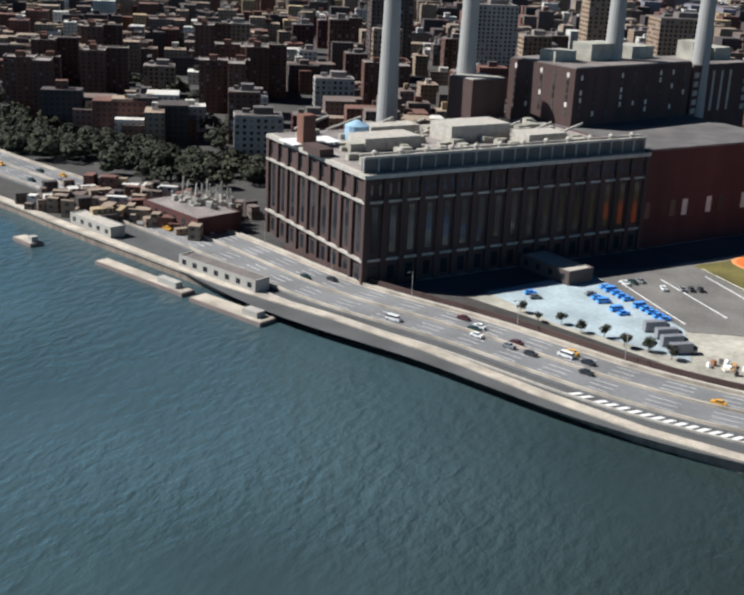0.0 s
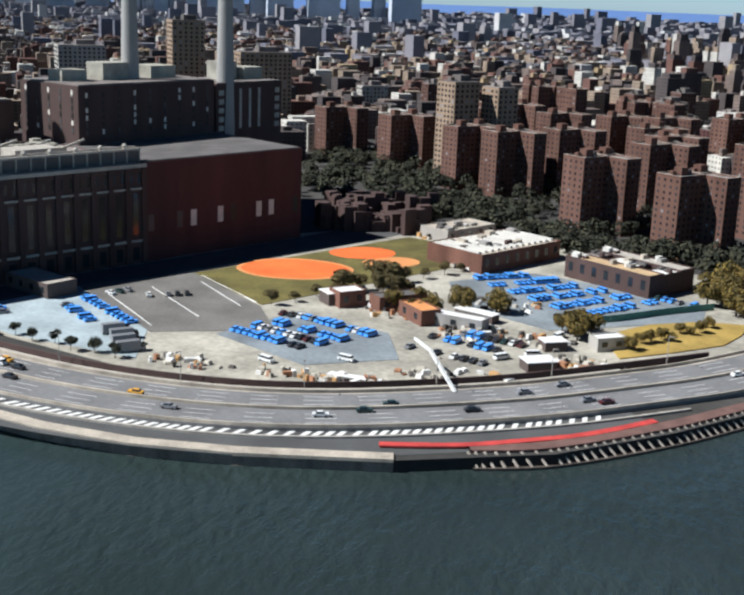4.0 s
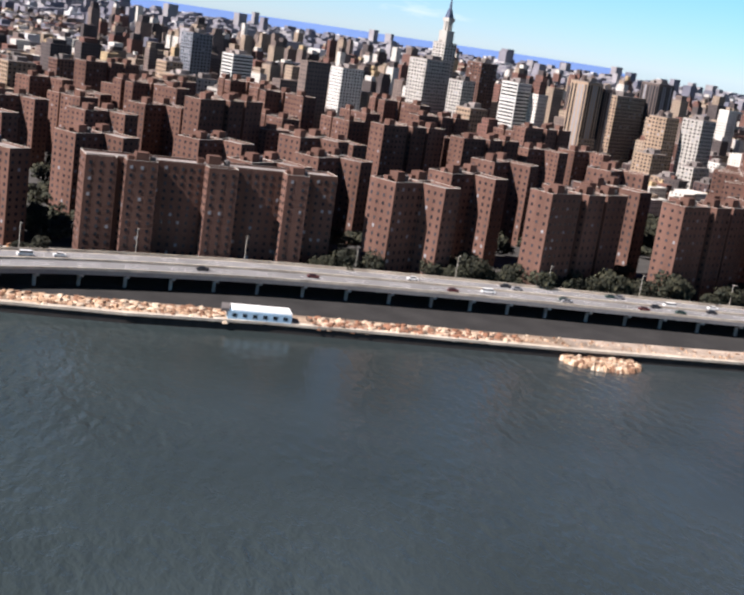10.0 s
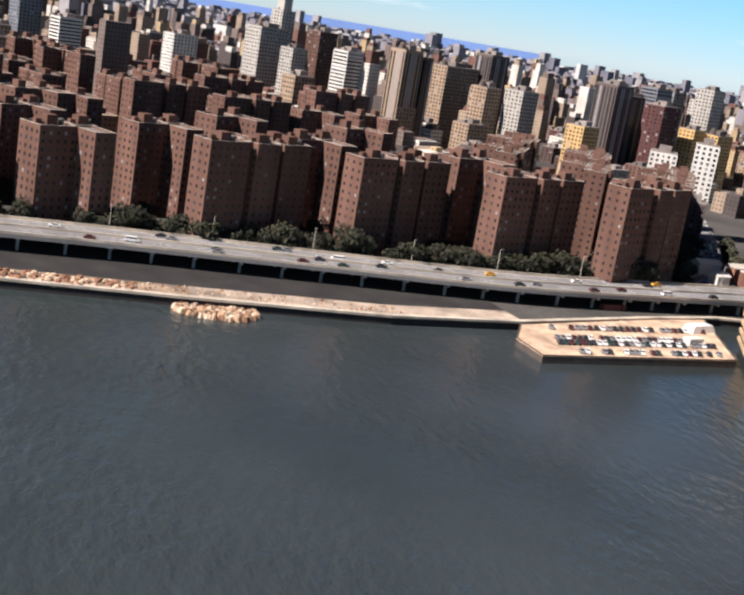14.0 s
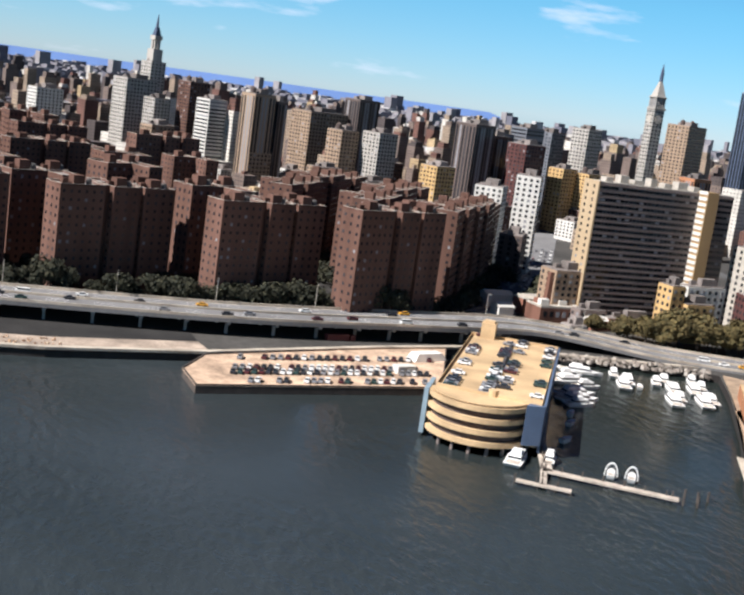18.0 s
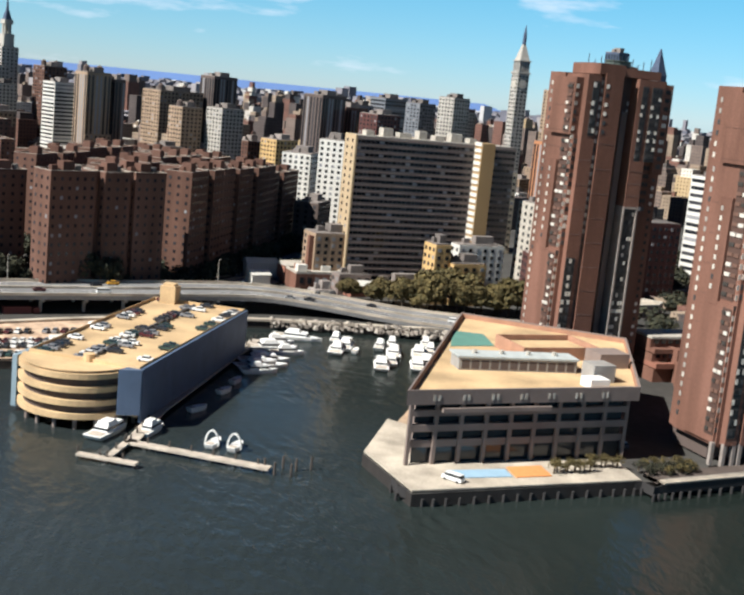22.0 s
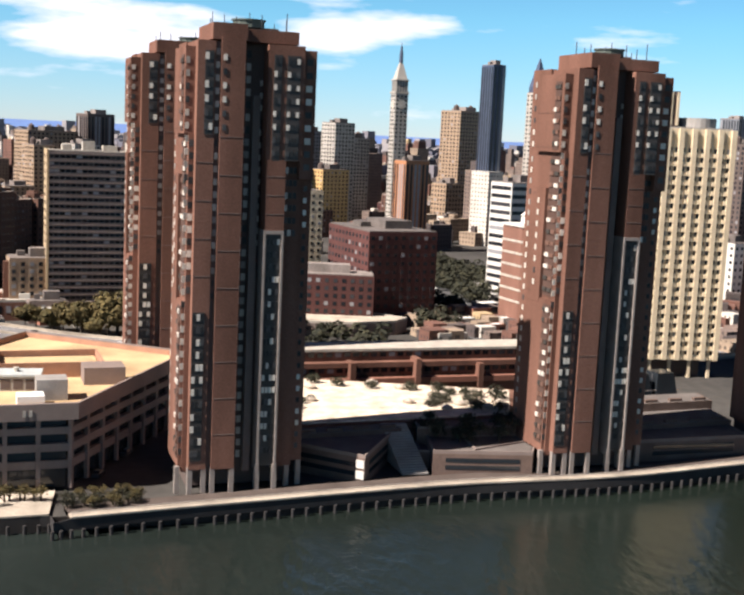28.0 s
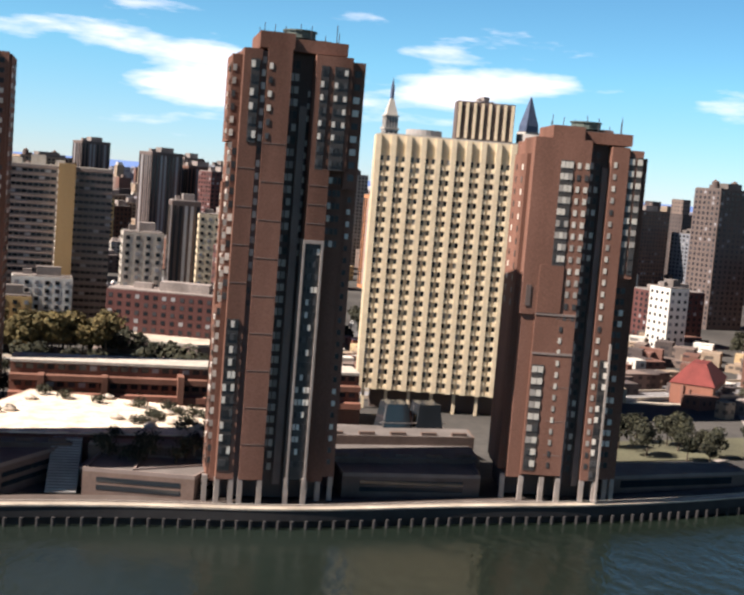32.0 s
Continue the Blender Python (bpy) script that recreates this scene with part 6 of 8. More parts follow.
def broad_tower(x, y, top, ang, label):
    t, slab, panes, legs, lines, crown = tower_kit(x, y, top, ang, label)
    H = top - 3.9
    # core and recess are coloured dark for shade here too
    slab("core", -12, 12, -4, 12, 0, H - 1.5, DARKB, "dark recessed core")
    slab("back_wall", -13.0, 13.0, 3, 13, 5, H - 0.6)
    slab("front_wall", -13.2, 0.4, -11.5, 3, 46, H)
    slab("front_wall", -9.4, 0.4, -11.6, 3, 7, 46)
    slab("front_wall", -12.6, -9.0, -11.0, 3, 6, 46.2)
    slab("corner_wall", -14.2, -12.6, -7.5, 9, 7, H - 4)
    # a dark slab just proud of the wall stands for a shaded notch
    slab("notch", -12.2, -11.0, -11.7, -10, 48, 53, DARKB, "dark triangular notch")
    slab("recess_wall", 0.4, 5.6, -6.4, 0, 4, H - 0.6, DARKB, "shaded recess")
    slab("recess_pier", 4.2, 5.6, -8.0, -5.0, 4, H - 6, CONC_BROWN, "grey-brown concrete pier")
    slab("front_wall", 5.6, 9.8, -10.4, 2, 6, H - 0.9)
    slab("front_wall", 9.8, 13.4, -9.8, 2, 56, H - 1.4)
    slab("side_wall", 9.8, 13.0, -8.0, 4, 6, 56)
    slab("side_wall", 13.0, 15.2, -7.0, 11, 6, H - 3)
    slab("front_pier", -9.4, -3.6, -11.8, -11.0, 46.6, 58, None)
    panes(-6.7, -3.7, -11.5, 58, H - 5, 3, 0.9, 1.5, True, GLASS_P)
    panes(-2.7, -1.9, -11.5, 44, H - 5, 1, 0.8, 1.4, False, GLASS_P)
    panes(-0.9, 0.2, -11.5, 44, H - 5, 1, 0.9, 1.4, False, GLASS_P)
    panes(-3.4, -2.6, -11.6, 8, 44, 1, 0.7, 1.3, False, GLASS_P)
    panes(-9.0, -6.2, -11.6, 8, 34, 2, 1.25, 1.5, True, GLASS_P)
    panes(0.8, 2.4, -6.4, 6, H - 2, 1, 1.4, 1.6, False, GLASS_P)
    panes(2.6, 4.0, -6.4, 6, H - 2, 1, 0.9, 1.4)
    panes(6.2, 7.0, -10.4, 8, H - 4, 1, 0.75, 1.3, False, GLASS_P)
    panes(7.6, 9.6, -10.4, 6, 36, 2, 0.85, 1.4, True)
    panes(9.9, 11.4, -9.8, 57, H - 3, 1, 1.3, 1.4, True, GLASS_P)
    panes(11.9, 13.3, -9.8, 57, H - 3, 1, 1.2, 1.4, True, GLASS_P)
    panes(10.2, 12.8, -8.0, 8, 54, 2, 1.0, 1.4)
    for z in (36.5, 46.0):
        slab("wall_band", -9.4, 0.4, -11.75, -11.0, z, z + 0.5, CONC_BROWN, "thin concrete band")
    for xx in (0.4, 9.5):
        slab("bay_frame", xx, xx + 0.5, -11.0, -6, 0, 40, STONE_D, "pale concrete bay frame")
    g = Geo()
    g.windows((-14.2, 9), (-14.2, -7.5), 46, H - 6, 12, 2, 1.2, 1.4, 0.12)
    g.windows((15.2, -7), (15.2, 11), 8, H - 5, 26, 3, 1.3, 1.4, 0.12)
    part("side_window", g, GLASS_L, t, "scattered side windows", "stuff")
    lines(-4.4, 0.4, -11.6, [12 + 8.34 * k for k in range(5)])
    legs([(-13.4, -9.8), (-9, -10.8), (-4, -11), (0, -11), (6.2, -9.8), (9.4, -9.8), (12.6, -7.4), (14.6, -6.4)])
    crown(H)
    return t


river_tower(707, 246, 106, 8, "tall dark brown brick tower standing on columns at the esplanade")
back_tower = river_tower(698, 337, 108, 8, "tall broad brown brick tower set back behind the school")
back_tower.scale = (1.3, 1, 1)
river_tower(797.5, 257, 105.5, 7, "tall dark brown brick tower beside the sunlit plaza")
broad_tower(869, 272, 92, -2, "shorter brown brick tower with broad blank walls")

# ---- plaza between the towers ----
# plaza brick and roof paving darkened in colour for the towers' shade
CONC_BROWN_D = mat("shade_dark_paving", (0.13, 0.115, 0.105), 0.9, 0.25, 0.15, 2.0, 0.2)
PLAZA_B = mat("shade_dark_plaza_brick", (0.14, 0.096, 0.077), 0.9, 0.25, 0.15, 2.0, 0.2)
g = Geo()
g.prism([(716, 262), (786, 274), (796, 306), (730, 322)], 3.2, 12)
solo("plaza_podium", g, BRICK_W, "brown brick plaza podium", "podium", "structure")
g = Geo()
# paving colour raised above the other paving to stand for full sun
g.prism([(717, 264), (785, 275), (794, 304), (731, 319)], 12, 12.4)
solo("plaza_paving", g, mat("sun_bright_plaza_paving", (0.66, 0.56, 0.44), 0.9, 0.35, 0.25, 2.0, 0.2), "plaza paving coloured extra bright for full sun", "plaza", "structure")
for pts, top, lab in (([(722, 254), (738.5, 241), (750, 264), (722, 264)], 9.8, "low brown brick plaza building with a sloping grey roof"), ([(757, 248), (782, 245.5), (789, 262), (759, 266)], 9.0, "low brown brick building with a planted roof"),
                      ([(816, 258), (850, 263), (852, 300), (812, 292)], 8.5, "low brown brick podium between the towers"), ([(884, 275), (930, 290), (928, 300), (884, 290)], 7, "long low brown concrete wall building")):
    b = thing("plaza_building", lab, "low building", group="plaza buildings")
    g = Geo()
    g.prism(pts, 3.2, top)
    part("wall", g, PLAZA_B, b)
    g = Geo()
    g.prism(grow(pts, -0.7), top, top + 0.4)
    part("roof", g, CONC_BROWN_D, b)
    g = Geo()
    g.windows(pts[0], pts[1], 4.4, top - 1, 2, 1, math.dist(pts[0], pts[1]) * 0.75, 1.1, 0.1)
    g.windows(pts[1], pts[2], 4.4, top - 1, 2, 1, math.dist(pts[1], pts[2]) * 0.7, 1.1, 0.1)
    part("window_band", g, GLASS_D, b, "dark window band")
    g = Geo()
    ring(g, pts, top, top + 0.9, 0.4)
    part("parapet", g, CONC_BROWN, b)
planter = thing("planter_terrace", "stepped dark brick planter terrace full of shrubs", "planter")
for pts, z in (([(756, 262), (789, 263), (790, 275), (757, 272)], 11.6), ([(755, 255), (768, 252), (769, 263), (756, 264)], 7.4), ([(768, 249), (787, 258), (789, 264), (768, 262)], 9.2)):
    g = Geo()
    g.prism(pts, 3.2, z)
    wallp = part("tier", g, PLAZA_B, planter)
    g = Geo()
    ring(g, pts, z, z + 0.6, 0.5)
    part("edge", g, CONC_BROWN, wallp, "brown concrete planter edge")
for pts, z, lab in (([(716, 256), (752, 263), (753, 276), (717, 268)], 11.4, "upper plaza terrace coloured dark grey-brown for shade"), ([(812, 268), (852, 276), (852, 292), (810, 286)], 10.2, "planter terrace below the glass pavilion, coloured dark for shade"), ([(811, 282), (853, 290), (853, 300), (810, 296)], 12.6, "upper terrace below the glass pavilion, coloured dark for shade")):
    tr = thing("plaza_terrace", lab, "terrace", group="plaza terraces")
    g = Geo()
    g.prism(pts, 3.2, z)
    part("wall", g, PLAZA_B, tr)
    g = Geo()
    g.prism(grow(pts, -0.5), z, z + 0.1)
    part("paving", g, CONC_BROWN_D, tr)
    for k in range(5):
        g = Geo()
        a, b = pts[0], pts[1]
        u = (k + 0.5) / 5
        g.box(a[0] + (b[0] - a[0]) * u, a[1] + (b[1] - a[1]) * u + 1.4, z + 0.1, 4.2, 1.2, 0.8, 10)
        part("planter_box", g, PLAZA_B, tr)
stair = thing("plaza_stair", "broad dark stone stair climbing from the esplanade to the plaza", "stair")
for k in range(20):
    g = Geo()
    g.prism(turned([(-3.4, k * 0.95), (3.4, k * 0.95), (3.4, 20), (-3.4, 20)], 752.5, 247, 6), 3.9 + k * 0.4, 4.3 + k * 0.4)
    part("step", g, CONCRETE, stair)
panels = thing("end_panels", "pair of pale panels on the prow of the low plaza building", "wall panel")
for z in (4.6, 7.3):
    g = Geo()
    g.prism(turned([(-2.4, -0.25), (-0.2, -0.25), (-0.2, 0.05), (-2.4, 0.05)], 738.5, 241, -38), z, z + 2.0)
    part("panel", g, WHITEB, panels)
terr = thing("brick_terrace", "long orange-brown brick terrace building in horizontal tiers", "terrace building")
for k, (z0, z1, off, m) in enumerate(((3.2, 8, 0, BRICK_W), (8.4, 10.2, -1.2, BRICK_L), (10.2, 13, 2.0, BRICK_W), (13.4, 15.0, 0.8, BRICK_W), (15.0, 18, 4.0, BRICK_W), (18.2, 19.0, 3.4, STONE))):
    g = Geo()
    g.prism(turned([(-34, off), (70, off), (70, 16), (-34, 16)], 757, 330, 8), z0, z1)
    part("tier", g, m, terr, "orange brick parapet tier" if m is BRICK_L else "")
g = Geo()
g.windows(*turned([(-33, 1.9), (69, 1.9)], 757, 330, 8), 10.6, 13.4, 1, 34, 2.0, 1.4, 0.1)
g.windows(*turned([(-33, 3.9), (69, 3.9)], 757, 330, 8), 15.4, 18, 1, 34, 2.0, 1.4, 0.1)
part("window", g, GLASS, terr, "row of dark windows", "stuff")
for s in (-26, -8, 14, 36, 58):
    g = Geo()
    g.prism(turned([(s, -1.8), (s + 1.8, -1.8), (s + 1.8, 4.4), (s, 4.4)], 757, 330, 8), 3.2, 14.4 + (s % 3))
    part("buttress", g, BRICK_W, terr, "brick stair buttress")
glassh = thing("glass_pavilion", "dark glass pavilion under the cream hospital tower", "glass pavilion")
for dx in (0, 9):
    g = Geo()
    g.prism(rect(832 + dx, 300 + dx * 0.2, 8.5, 9, 12), 10, 19, 0, None, True, 0.7)
    part("glazing", g, GLASS_D, glassh)
g = Geo()
g.box(838, 303, 3.2, 24, 14, 6.8, 12)
part("base", g, CONC_BROWN, glassh)
for k in range(9):
    g = Geo()
    g.beam((828.4 + k * 2.1, 295.4 + k * 0.44, 9.8), (829.6 + k * 1.9, 297.2 + k * 0.42, 19.0), 0.22)
    part("mullion", g, STEEL, glassh)
for z in (10.2, 14.0):
    g = Geo()
    g.beam((827.8, 295.2, z), (846.5, 299.2, z), 0.25)
    part("transom", g, STONE_D, glassh)

# ---- cream hospital tower ----
hosp = thing("hospital_tower", "big cream precast hospital slab with a deep window grid", "hospital")
HX, HY, HA, HW, HD, HT, HB0 = 828, 368, -3, 64, 16, 94, 10
hp = turned([(0, 0), (HW, 0), (HW, HD), (0, HD)], HX, HY, HA)
g = Geo()
g.prism(hp, HB0, HT)
part("wall", g, CREAM, hosp)
g = Geo()
ROWS_H, COLS_H = 23, 13
for a, b, n in ((hp[0], hp[1], COLS_H), (hp[3], hp[0], 6)):
    g.windows(a, b, HB0 + 1, HT - 6, ROWS_H, n * 2, 1.3, 1.7, 0.1, 0, None, 0.25)
part("window", g, GLASS, hosp, "grid of deep dark windows", "stuff")
g = Geo()
dxh, dyh = math.cos(radians(HA)), math.sin(radians(HA))
for i in range(COLS_H + 1):
    s = HW * i / COLS_H
    g.prism(turned([(s - 0.9, -1.1), (s + 0.9, -1.1), (s + 0.9, 0.1), (s - 0.9, 0.1)], HX, HY, HA), HB0, HT)
for i in range(7):
    s = HD * i / 6
    g.prism(turned([(-1.0, s - 0.8), (0.1, s - 0.8), (0.1, s + 0.8), (-1.0, s + 0.8)], HX, HY, HA), HB0, HT)
part("fin", g, CREAM, hosp, "cream vertical fins", "stuff")
g = Geo()
for i in range(COLS_H * 2):
    for j in range(ROWS_H):
        s = HW * (i + 0.5) / (COLS_H * 2)
        z = HB0 + 1 + (HT - 7 - HB0) / ROWS_H * j
        p = turned([(s - 0.95, -0.85), (s + 0.95, -0.85), (s + 0.95, 0.05), (s - 0.95, 0.05)], HX, HY, HA)
        g.prism(p, z - 0.75, z + 0.75, 0, None, True, 0.75)
part("spandrel", g, CREAM, hosp, "sculpted cream spandrels", "stuff")
g = Geo()
g.prism(turned([(4, 4), (HW - 4, 4), (HW - 4, HD - 4), (4, HD - 4)], HX, HY, HA), 3.2, HB0)
part("base", g, DARKB, hosp, "dark recessed base")
for k in range(9):
    g = Geo()
    g.prism(turned([(1 + k * 7.6, 0.2), (2 + k * 7.6, 0.2), (2 + k * 7.6, 1.2), (1 + k * 7.6, 1.2)], HX, HY, HA), 3.2, HB0)
    part("column", g, CREAM, hosp, "pale column under the slab")
g = Geo()
g.prism(turned([(0.5, 0.5), (HW - 0.5, 0.5), (HW - 0.5, HD - 0.5), (0.5, HD - 0.5)], HX, HY, HA), HT, HT + 0.5)
g.cyl(*turned([(15, 8)], HX, HY, HA)[0], HT + 0.5, 6, 6, 2.0, 24)
g.cyl(*turned([(53, 8)], HX, HY, HA)[0], HT + 0.5, 7, 7, 3.4, 24)
part("roof_plant", g, CONCRETE, hosp, "round grey roof plant")
g = Geo()
box = turned([(25, 3), (44, 3), (44, 13), (25, 13)], HX, HY, HA)
g.prism(box, HT + 0.5, HT + 13)
pent = part("penthouse", g, DARKB, hosp, "dark penthouse plant room")
g = Geo()
for k in range(8):
    g.prism(turned([(25.4 + k * 2.5, 2.5), (26.3 + k * 2.5, 2.5), (26.3 + k * 2.5, 3.1), (25.4 + k * 2.5, 3.1)], HX, HY, HA), HT + 1, HT + 12.6)
part("penthouse_rib", g, CREAM, pent, "cream vertical ribs", "stuff")

# ---- long veterans-style hospital slab behind the marina ----
VA_TAN = mat("sunlit_end_tan", (0.41, 0.31, 0.19), 0.9, 0.12, 0.15, 2.0, 0.15, streak=True)
va = thing("hospital_slab", "long grey-brown hospital slab with window bands and a cream end", "hospital")
VP = turned([(0, 0), (84, 0), (84, 12), (0, 12)], 644, 479, 10)
g = Geo()
g.prism(VP, 3.2, 74)
part("wall", g, mat("tan_grey_masonry", (0.185, 0.16, 0.148), 0.9, 0.15, 0.1, 2.0, 0.15, streak=True), va)
# the end has its own lighter tan, standing for the sun on it
g = Geo()
g.prism(turned([(-0.6, -0.5), (0.4, -0.5), (0.4, 12.4), (-0.6, 12.4)], 644, 479, 10), 3.2, 74.6)
part("end_wall", g, VA_TAN, va, "tan end wall coloured lighter than the front for sun")
g = Geo()
g.windows(VP[0], VP[1], 7, 73, 22, 36, 2.05, 1.25, 0.1)
g.windows(VP[1], VP[2], 22, 73, 17, 6, 1.6, 1.5, 0.12)
part("window", g, GLASS, va, "bands of dark windows", "stuff")
g = Geo()
for k in range(23):
    g.beam((*turned([(0, -0.2)], 644, 479, 10)[0], 7 + k * 3.0), (*turned([(84, -0.2)], 644, 479, 10)[0], 7 + k * 3.0), 0.5)
part("floor_line", g, CONC_BROWN, va, "brown concrete floor lines", "stuff")
g = Geo()
g.windows(VP[3], VP[0], 14, 73, 18, 2, 1.5, 1.5, 0.68)
part("end_window", g, GLASS, va, "stack of dark windows on the end wall", "stuff")
g = Geo()
g.prism(turned([(61.5, -7), (68.5, -7), (68.5, 1), (61.5, 1)], 644, 479, 10), 3.2, 75.5)
stair = part("stair_tower", g, mat("ochre_masonry", (0.34, 0.225, 0.105), 0.9, 0.15, 0.1, 2.0, 0.2, streak=True), va, "ochre stair tower")
g = Geo()
for k in range(24):
    g.prism(turned([(61.1, -6.6), (61.7, -6.6), (61.7, -0.2), (61.1, -0.2)], 644, 479, 10), 5 + k * 3, 6.7 + k * 3)
part("balcony_band", g, WHITEB, stair, "white bands across the stair tower", "stuff")
g = Geo()
g.prism(turned([(1, 1), (83, 1), (83, 11), (1, 11)], 644, 479, 10), 74, 74.5)
for k in range(7):
    g.box(*turned([(8 + k * 9, 6)], 644, 479, 10)[0], 74.5, 4 + k % 3, 5, 2.2 + (k % 2) * 1.6, 10)
part("roof", g, STONE, va, "pale roof with plant houses")
for x, y, lx, ly, h, m, lab in ((638, 486, 22, 14, 25, TAN, "grey-brown low hospital wing"), (645, 468, 16, 8, 9, CONC_BROWN, "brown low hospital wing"), (681, 457, 8, 11, 27, YELLOW, "yellow ochre hospital annexe"), (694, 457, 17, 12, 19, YELLOW, "broad ochre hospital annexe with a flat roof"), (704, 469, 24, 8, 26, WHITEB, "white stepped hospital annexe beside a yellow block"), (741, 488, 17, 14, 46, STONE, "pale tan gridded hospital block beside the slab"),
                                (668, 470, 30, 8, 6, BRICK_L, "low pinkish brick hospital range"), (626, 440, 10, 8, 6, CONCRETE, "low grey-roofed building by the slip road")):
    facade("hospital_annexe", lab, x, y, lx, ly, h, 12, m, max(2, int(h / 3.4)), group="hospital annexes")


boiler = thing("boiler_house", "low red-brown brick boiler house with a square chimney and pale roofs", "boiler house")
g = Geo()
g.prism(turned([(-12, -7), (12, -7), (12, 7), (-12, 7)], 630, 476, 10), 3.2, 11)
bw = part("wall", g, BRICK_W, boiler)
g = Geo()
ring(g, turned([(-12, -7), (12, -7), (12, 7), (-12, 7)], 630, 476, 10), 11, 12, 0.5)
part("parapet", g, STONE, bw, "pale stone parapet")
g = Geo()
g.windows(*turned([(-11, -7), (11, -7)], 630, 476, 10), 4.5, 10.5, 1, 6, 2.0, 2.8, 0.1)
part("window", g, GLASS, bw, "row of tall dark windows", "stuff")
g = Geo()
g.prism(turned([(-11.4, -6.4), (11.4, -6.4), (11.4, 6.4), (-11.4, 6.4)], 630, 476, 10), 11, 11.3)
part("roof", g, STONE, boiler, "pale gravel roof")
g = Geo()
g.box(*turned([(-2, 4)], 630, 476, 10)[0], 11, 3.2, 3.2, 16, 10, 0, None, 0.85)
part("chimney", g, BRICK_W, boiler, "square brick chimney")
for k, (sx, sy) in enumerate(((5, 2), (8, 5), (-8, -2), (-6, 5))):
    g = Geo()
    g.box(*turned([(sx, sy)], 630, 476, 10)[0], 11.3, 4.5, 3.6, 2.2 + 0.5 * (k % 3), 10)
    part("roof_house", g, WHITEB if k % 2 == 0 else BRICK_L, boiler)
for k, (x, y, lx, ly, h, m) in enumerate(((608, 500, 15, 7, 7, WHITEB), (622, 492, 12, 8, 8, BRICK_L), (648, 464, 14, 7, 5, BRICK_L), (664, 460, 16, 6, 4.5, STONE), (604, 478, 9, 7, 5, WHITEB))):
    b = thing("service_building", "low pitched-roof service building beside the boiler house", "service building", x, y, 3.2, 10 + 7 * (k % 3), "service buildings")
    g = Geo()
    g.prism([(-lx / 2, -ly / 2), (lx / 2, -ly / 2), (lx / 2, ly / 2), (-lx / 2, ly / 2)], 0, h)
    part("wall", g, m, b)
    g = Geo()
    a, c, e = (-lx / 2 - 0.4), (lx / 2 + 0.4), ly / 2 + 0.4
    g.v += [(a, -e, h), (c, -e, h), (c, e, h), (a, e, h), (a, 0, h + 2), (c, 0, h + 2)]
    g.f += [(0, 1, 5, 4), (2, 3, 4, 5), (0, 4, 3), (1, 2, 5), (3, 2, 1, 0)]
    g.m += [0] * 5
    part("roof", g, STONE if k % 2 else WHITEB, b, "pale pitched roof")

# ---- works yard, ball field and parking lots ----
def slab_area(name, pts, z, m, label, category):
    g = Geo()
    g.prism(pts, 3.0, z)
    return solo(name, g, m, label, category, "structure")


LOT_B = mat("blue_grey_lot", (0.21, 0.235, 0.25), 0.9, 0.3, 0.06, 0.6, 0.1)
slab_area("yard_paving", [(-320, 322), (-262, 300), (-205, 280), (-150, 258), (-90, 258), (-40, 275), (10, 302), (50, 340), (72, 366), (62, 398), (40, 440), (-20, 500), (-85, 520), (-150, 470), (-200, 392)], 3.35, LOT, "dusty pale yard paving", "yard")
slab_area("south_lot", [(-232, 300), (-205, 345), (-160, 300), (-152, 268), (-200, 280)], 3.5, mat("pale_blue_grey_paving", (0.36, 0.42, 0.44), 0.9, 0.25, 0.06, 0.6, 0.1), "pale grey parking lot", "parking lot")
slab_area("wide_lot", [(-206, 347), (-170, 380), (-131, 338), (-118, 310), (-158, 296)], 3.52, mat("worn_brown_asphalt", (0.16, 0.15, 0.135), 0.9, 0.25, 0.06, 0.8, 0.1), "wide worn brown-grey asphalt lot with white lines", "parking lot")
slab_area("middle_lot", [(-136, 300), (-116, 336), (-80, 318), (-72, 290), (-100, 276)], 3.5, LOT_B, "grey-blue asphalt parking lot", "parking lot")
slab_area("blue_lot", [(-68, 398), (-34, 424), (34, 392), (30, 366), (-26, 338), (-60, 362)], 3.5, LOT_B, "asphalt lot packed with blue vehicles", "parking lot")
# dark patch whose outer edge draws the power station's cast shadow
slab_area("plant_yard", [(-270, 282), (-196, 388), (-146, 462), (-110, 520), (-90, 520), (-100, 486), (-172, 384), (-236, 292)], 3.45, ASPHALT, "dark asphalt patch shaped like the shadow of the power station", "yard")
slab_area("ball_field", [(-170, 379), (-131, 340), (-66, 428), (-78, 470), (-96, 480)], 3.6, GRASS, "dry olive grass of the ball field", "ball field")


def oval(cx, cy, a, b, ang, n=28):
    wob = [1 + 0.07 * noise.noise(Vector((math.cos(6.2832 * k / n) * 1.4 + cx, math.sin(6.2832 * k / n) * 1.4, ang))) for k in range(n)]
    return turned([(a * w * math.cos(6.2832 * k / n), b * w * math.sin(6.2832 * k / n)) for k, w in enumerate(wob)], cx, cy, ang)


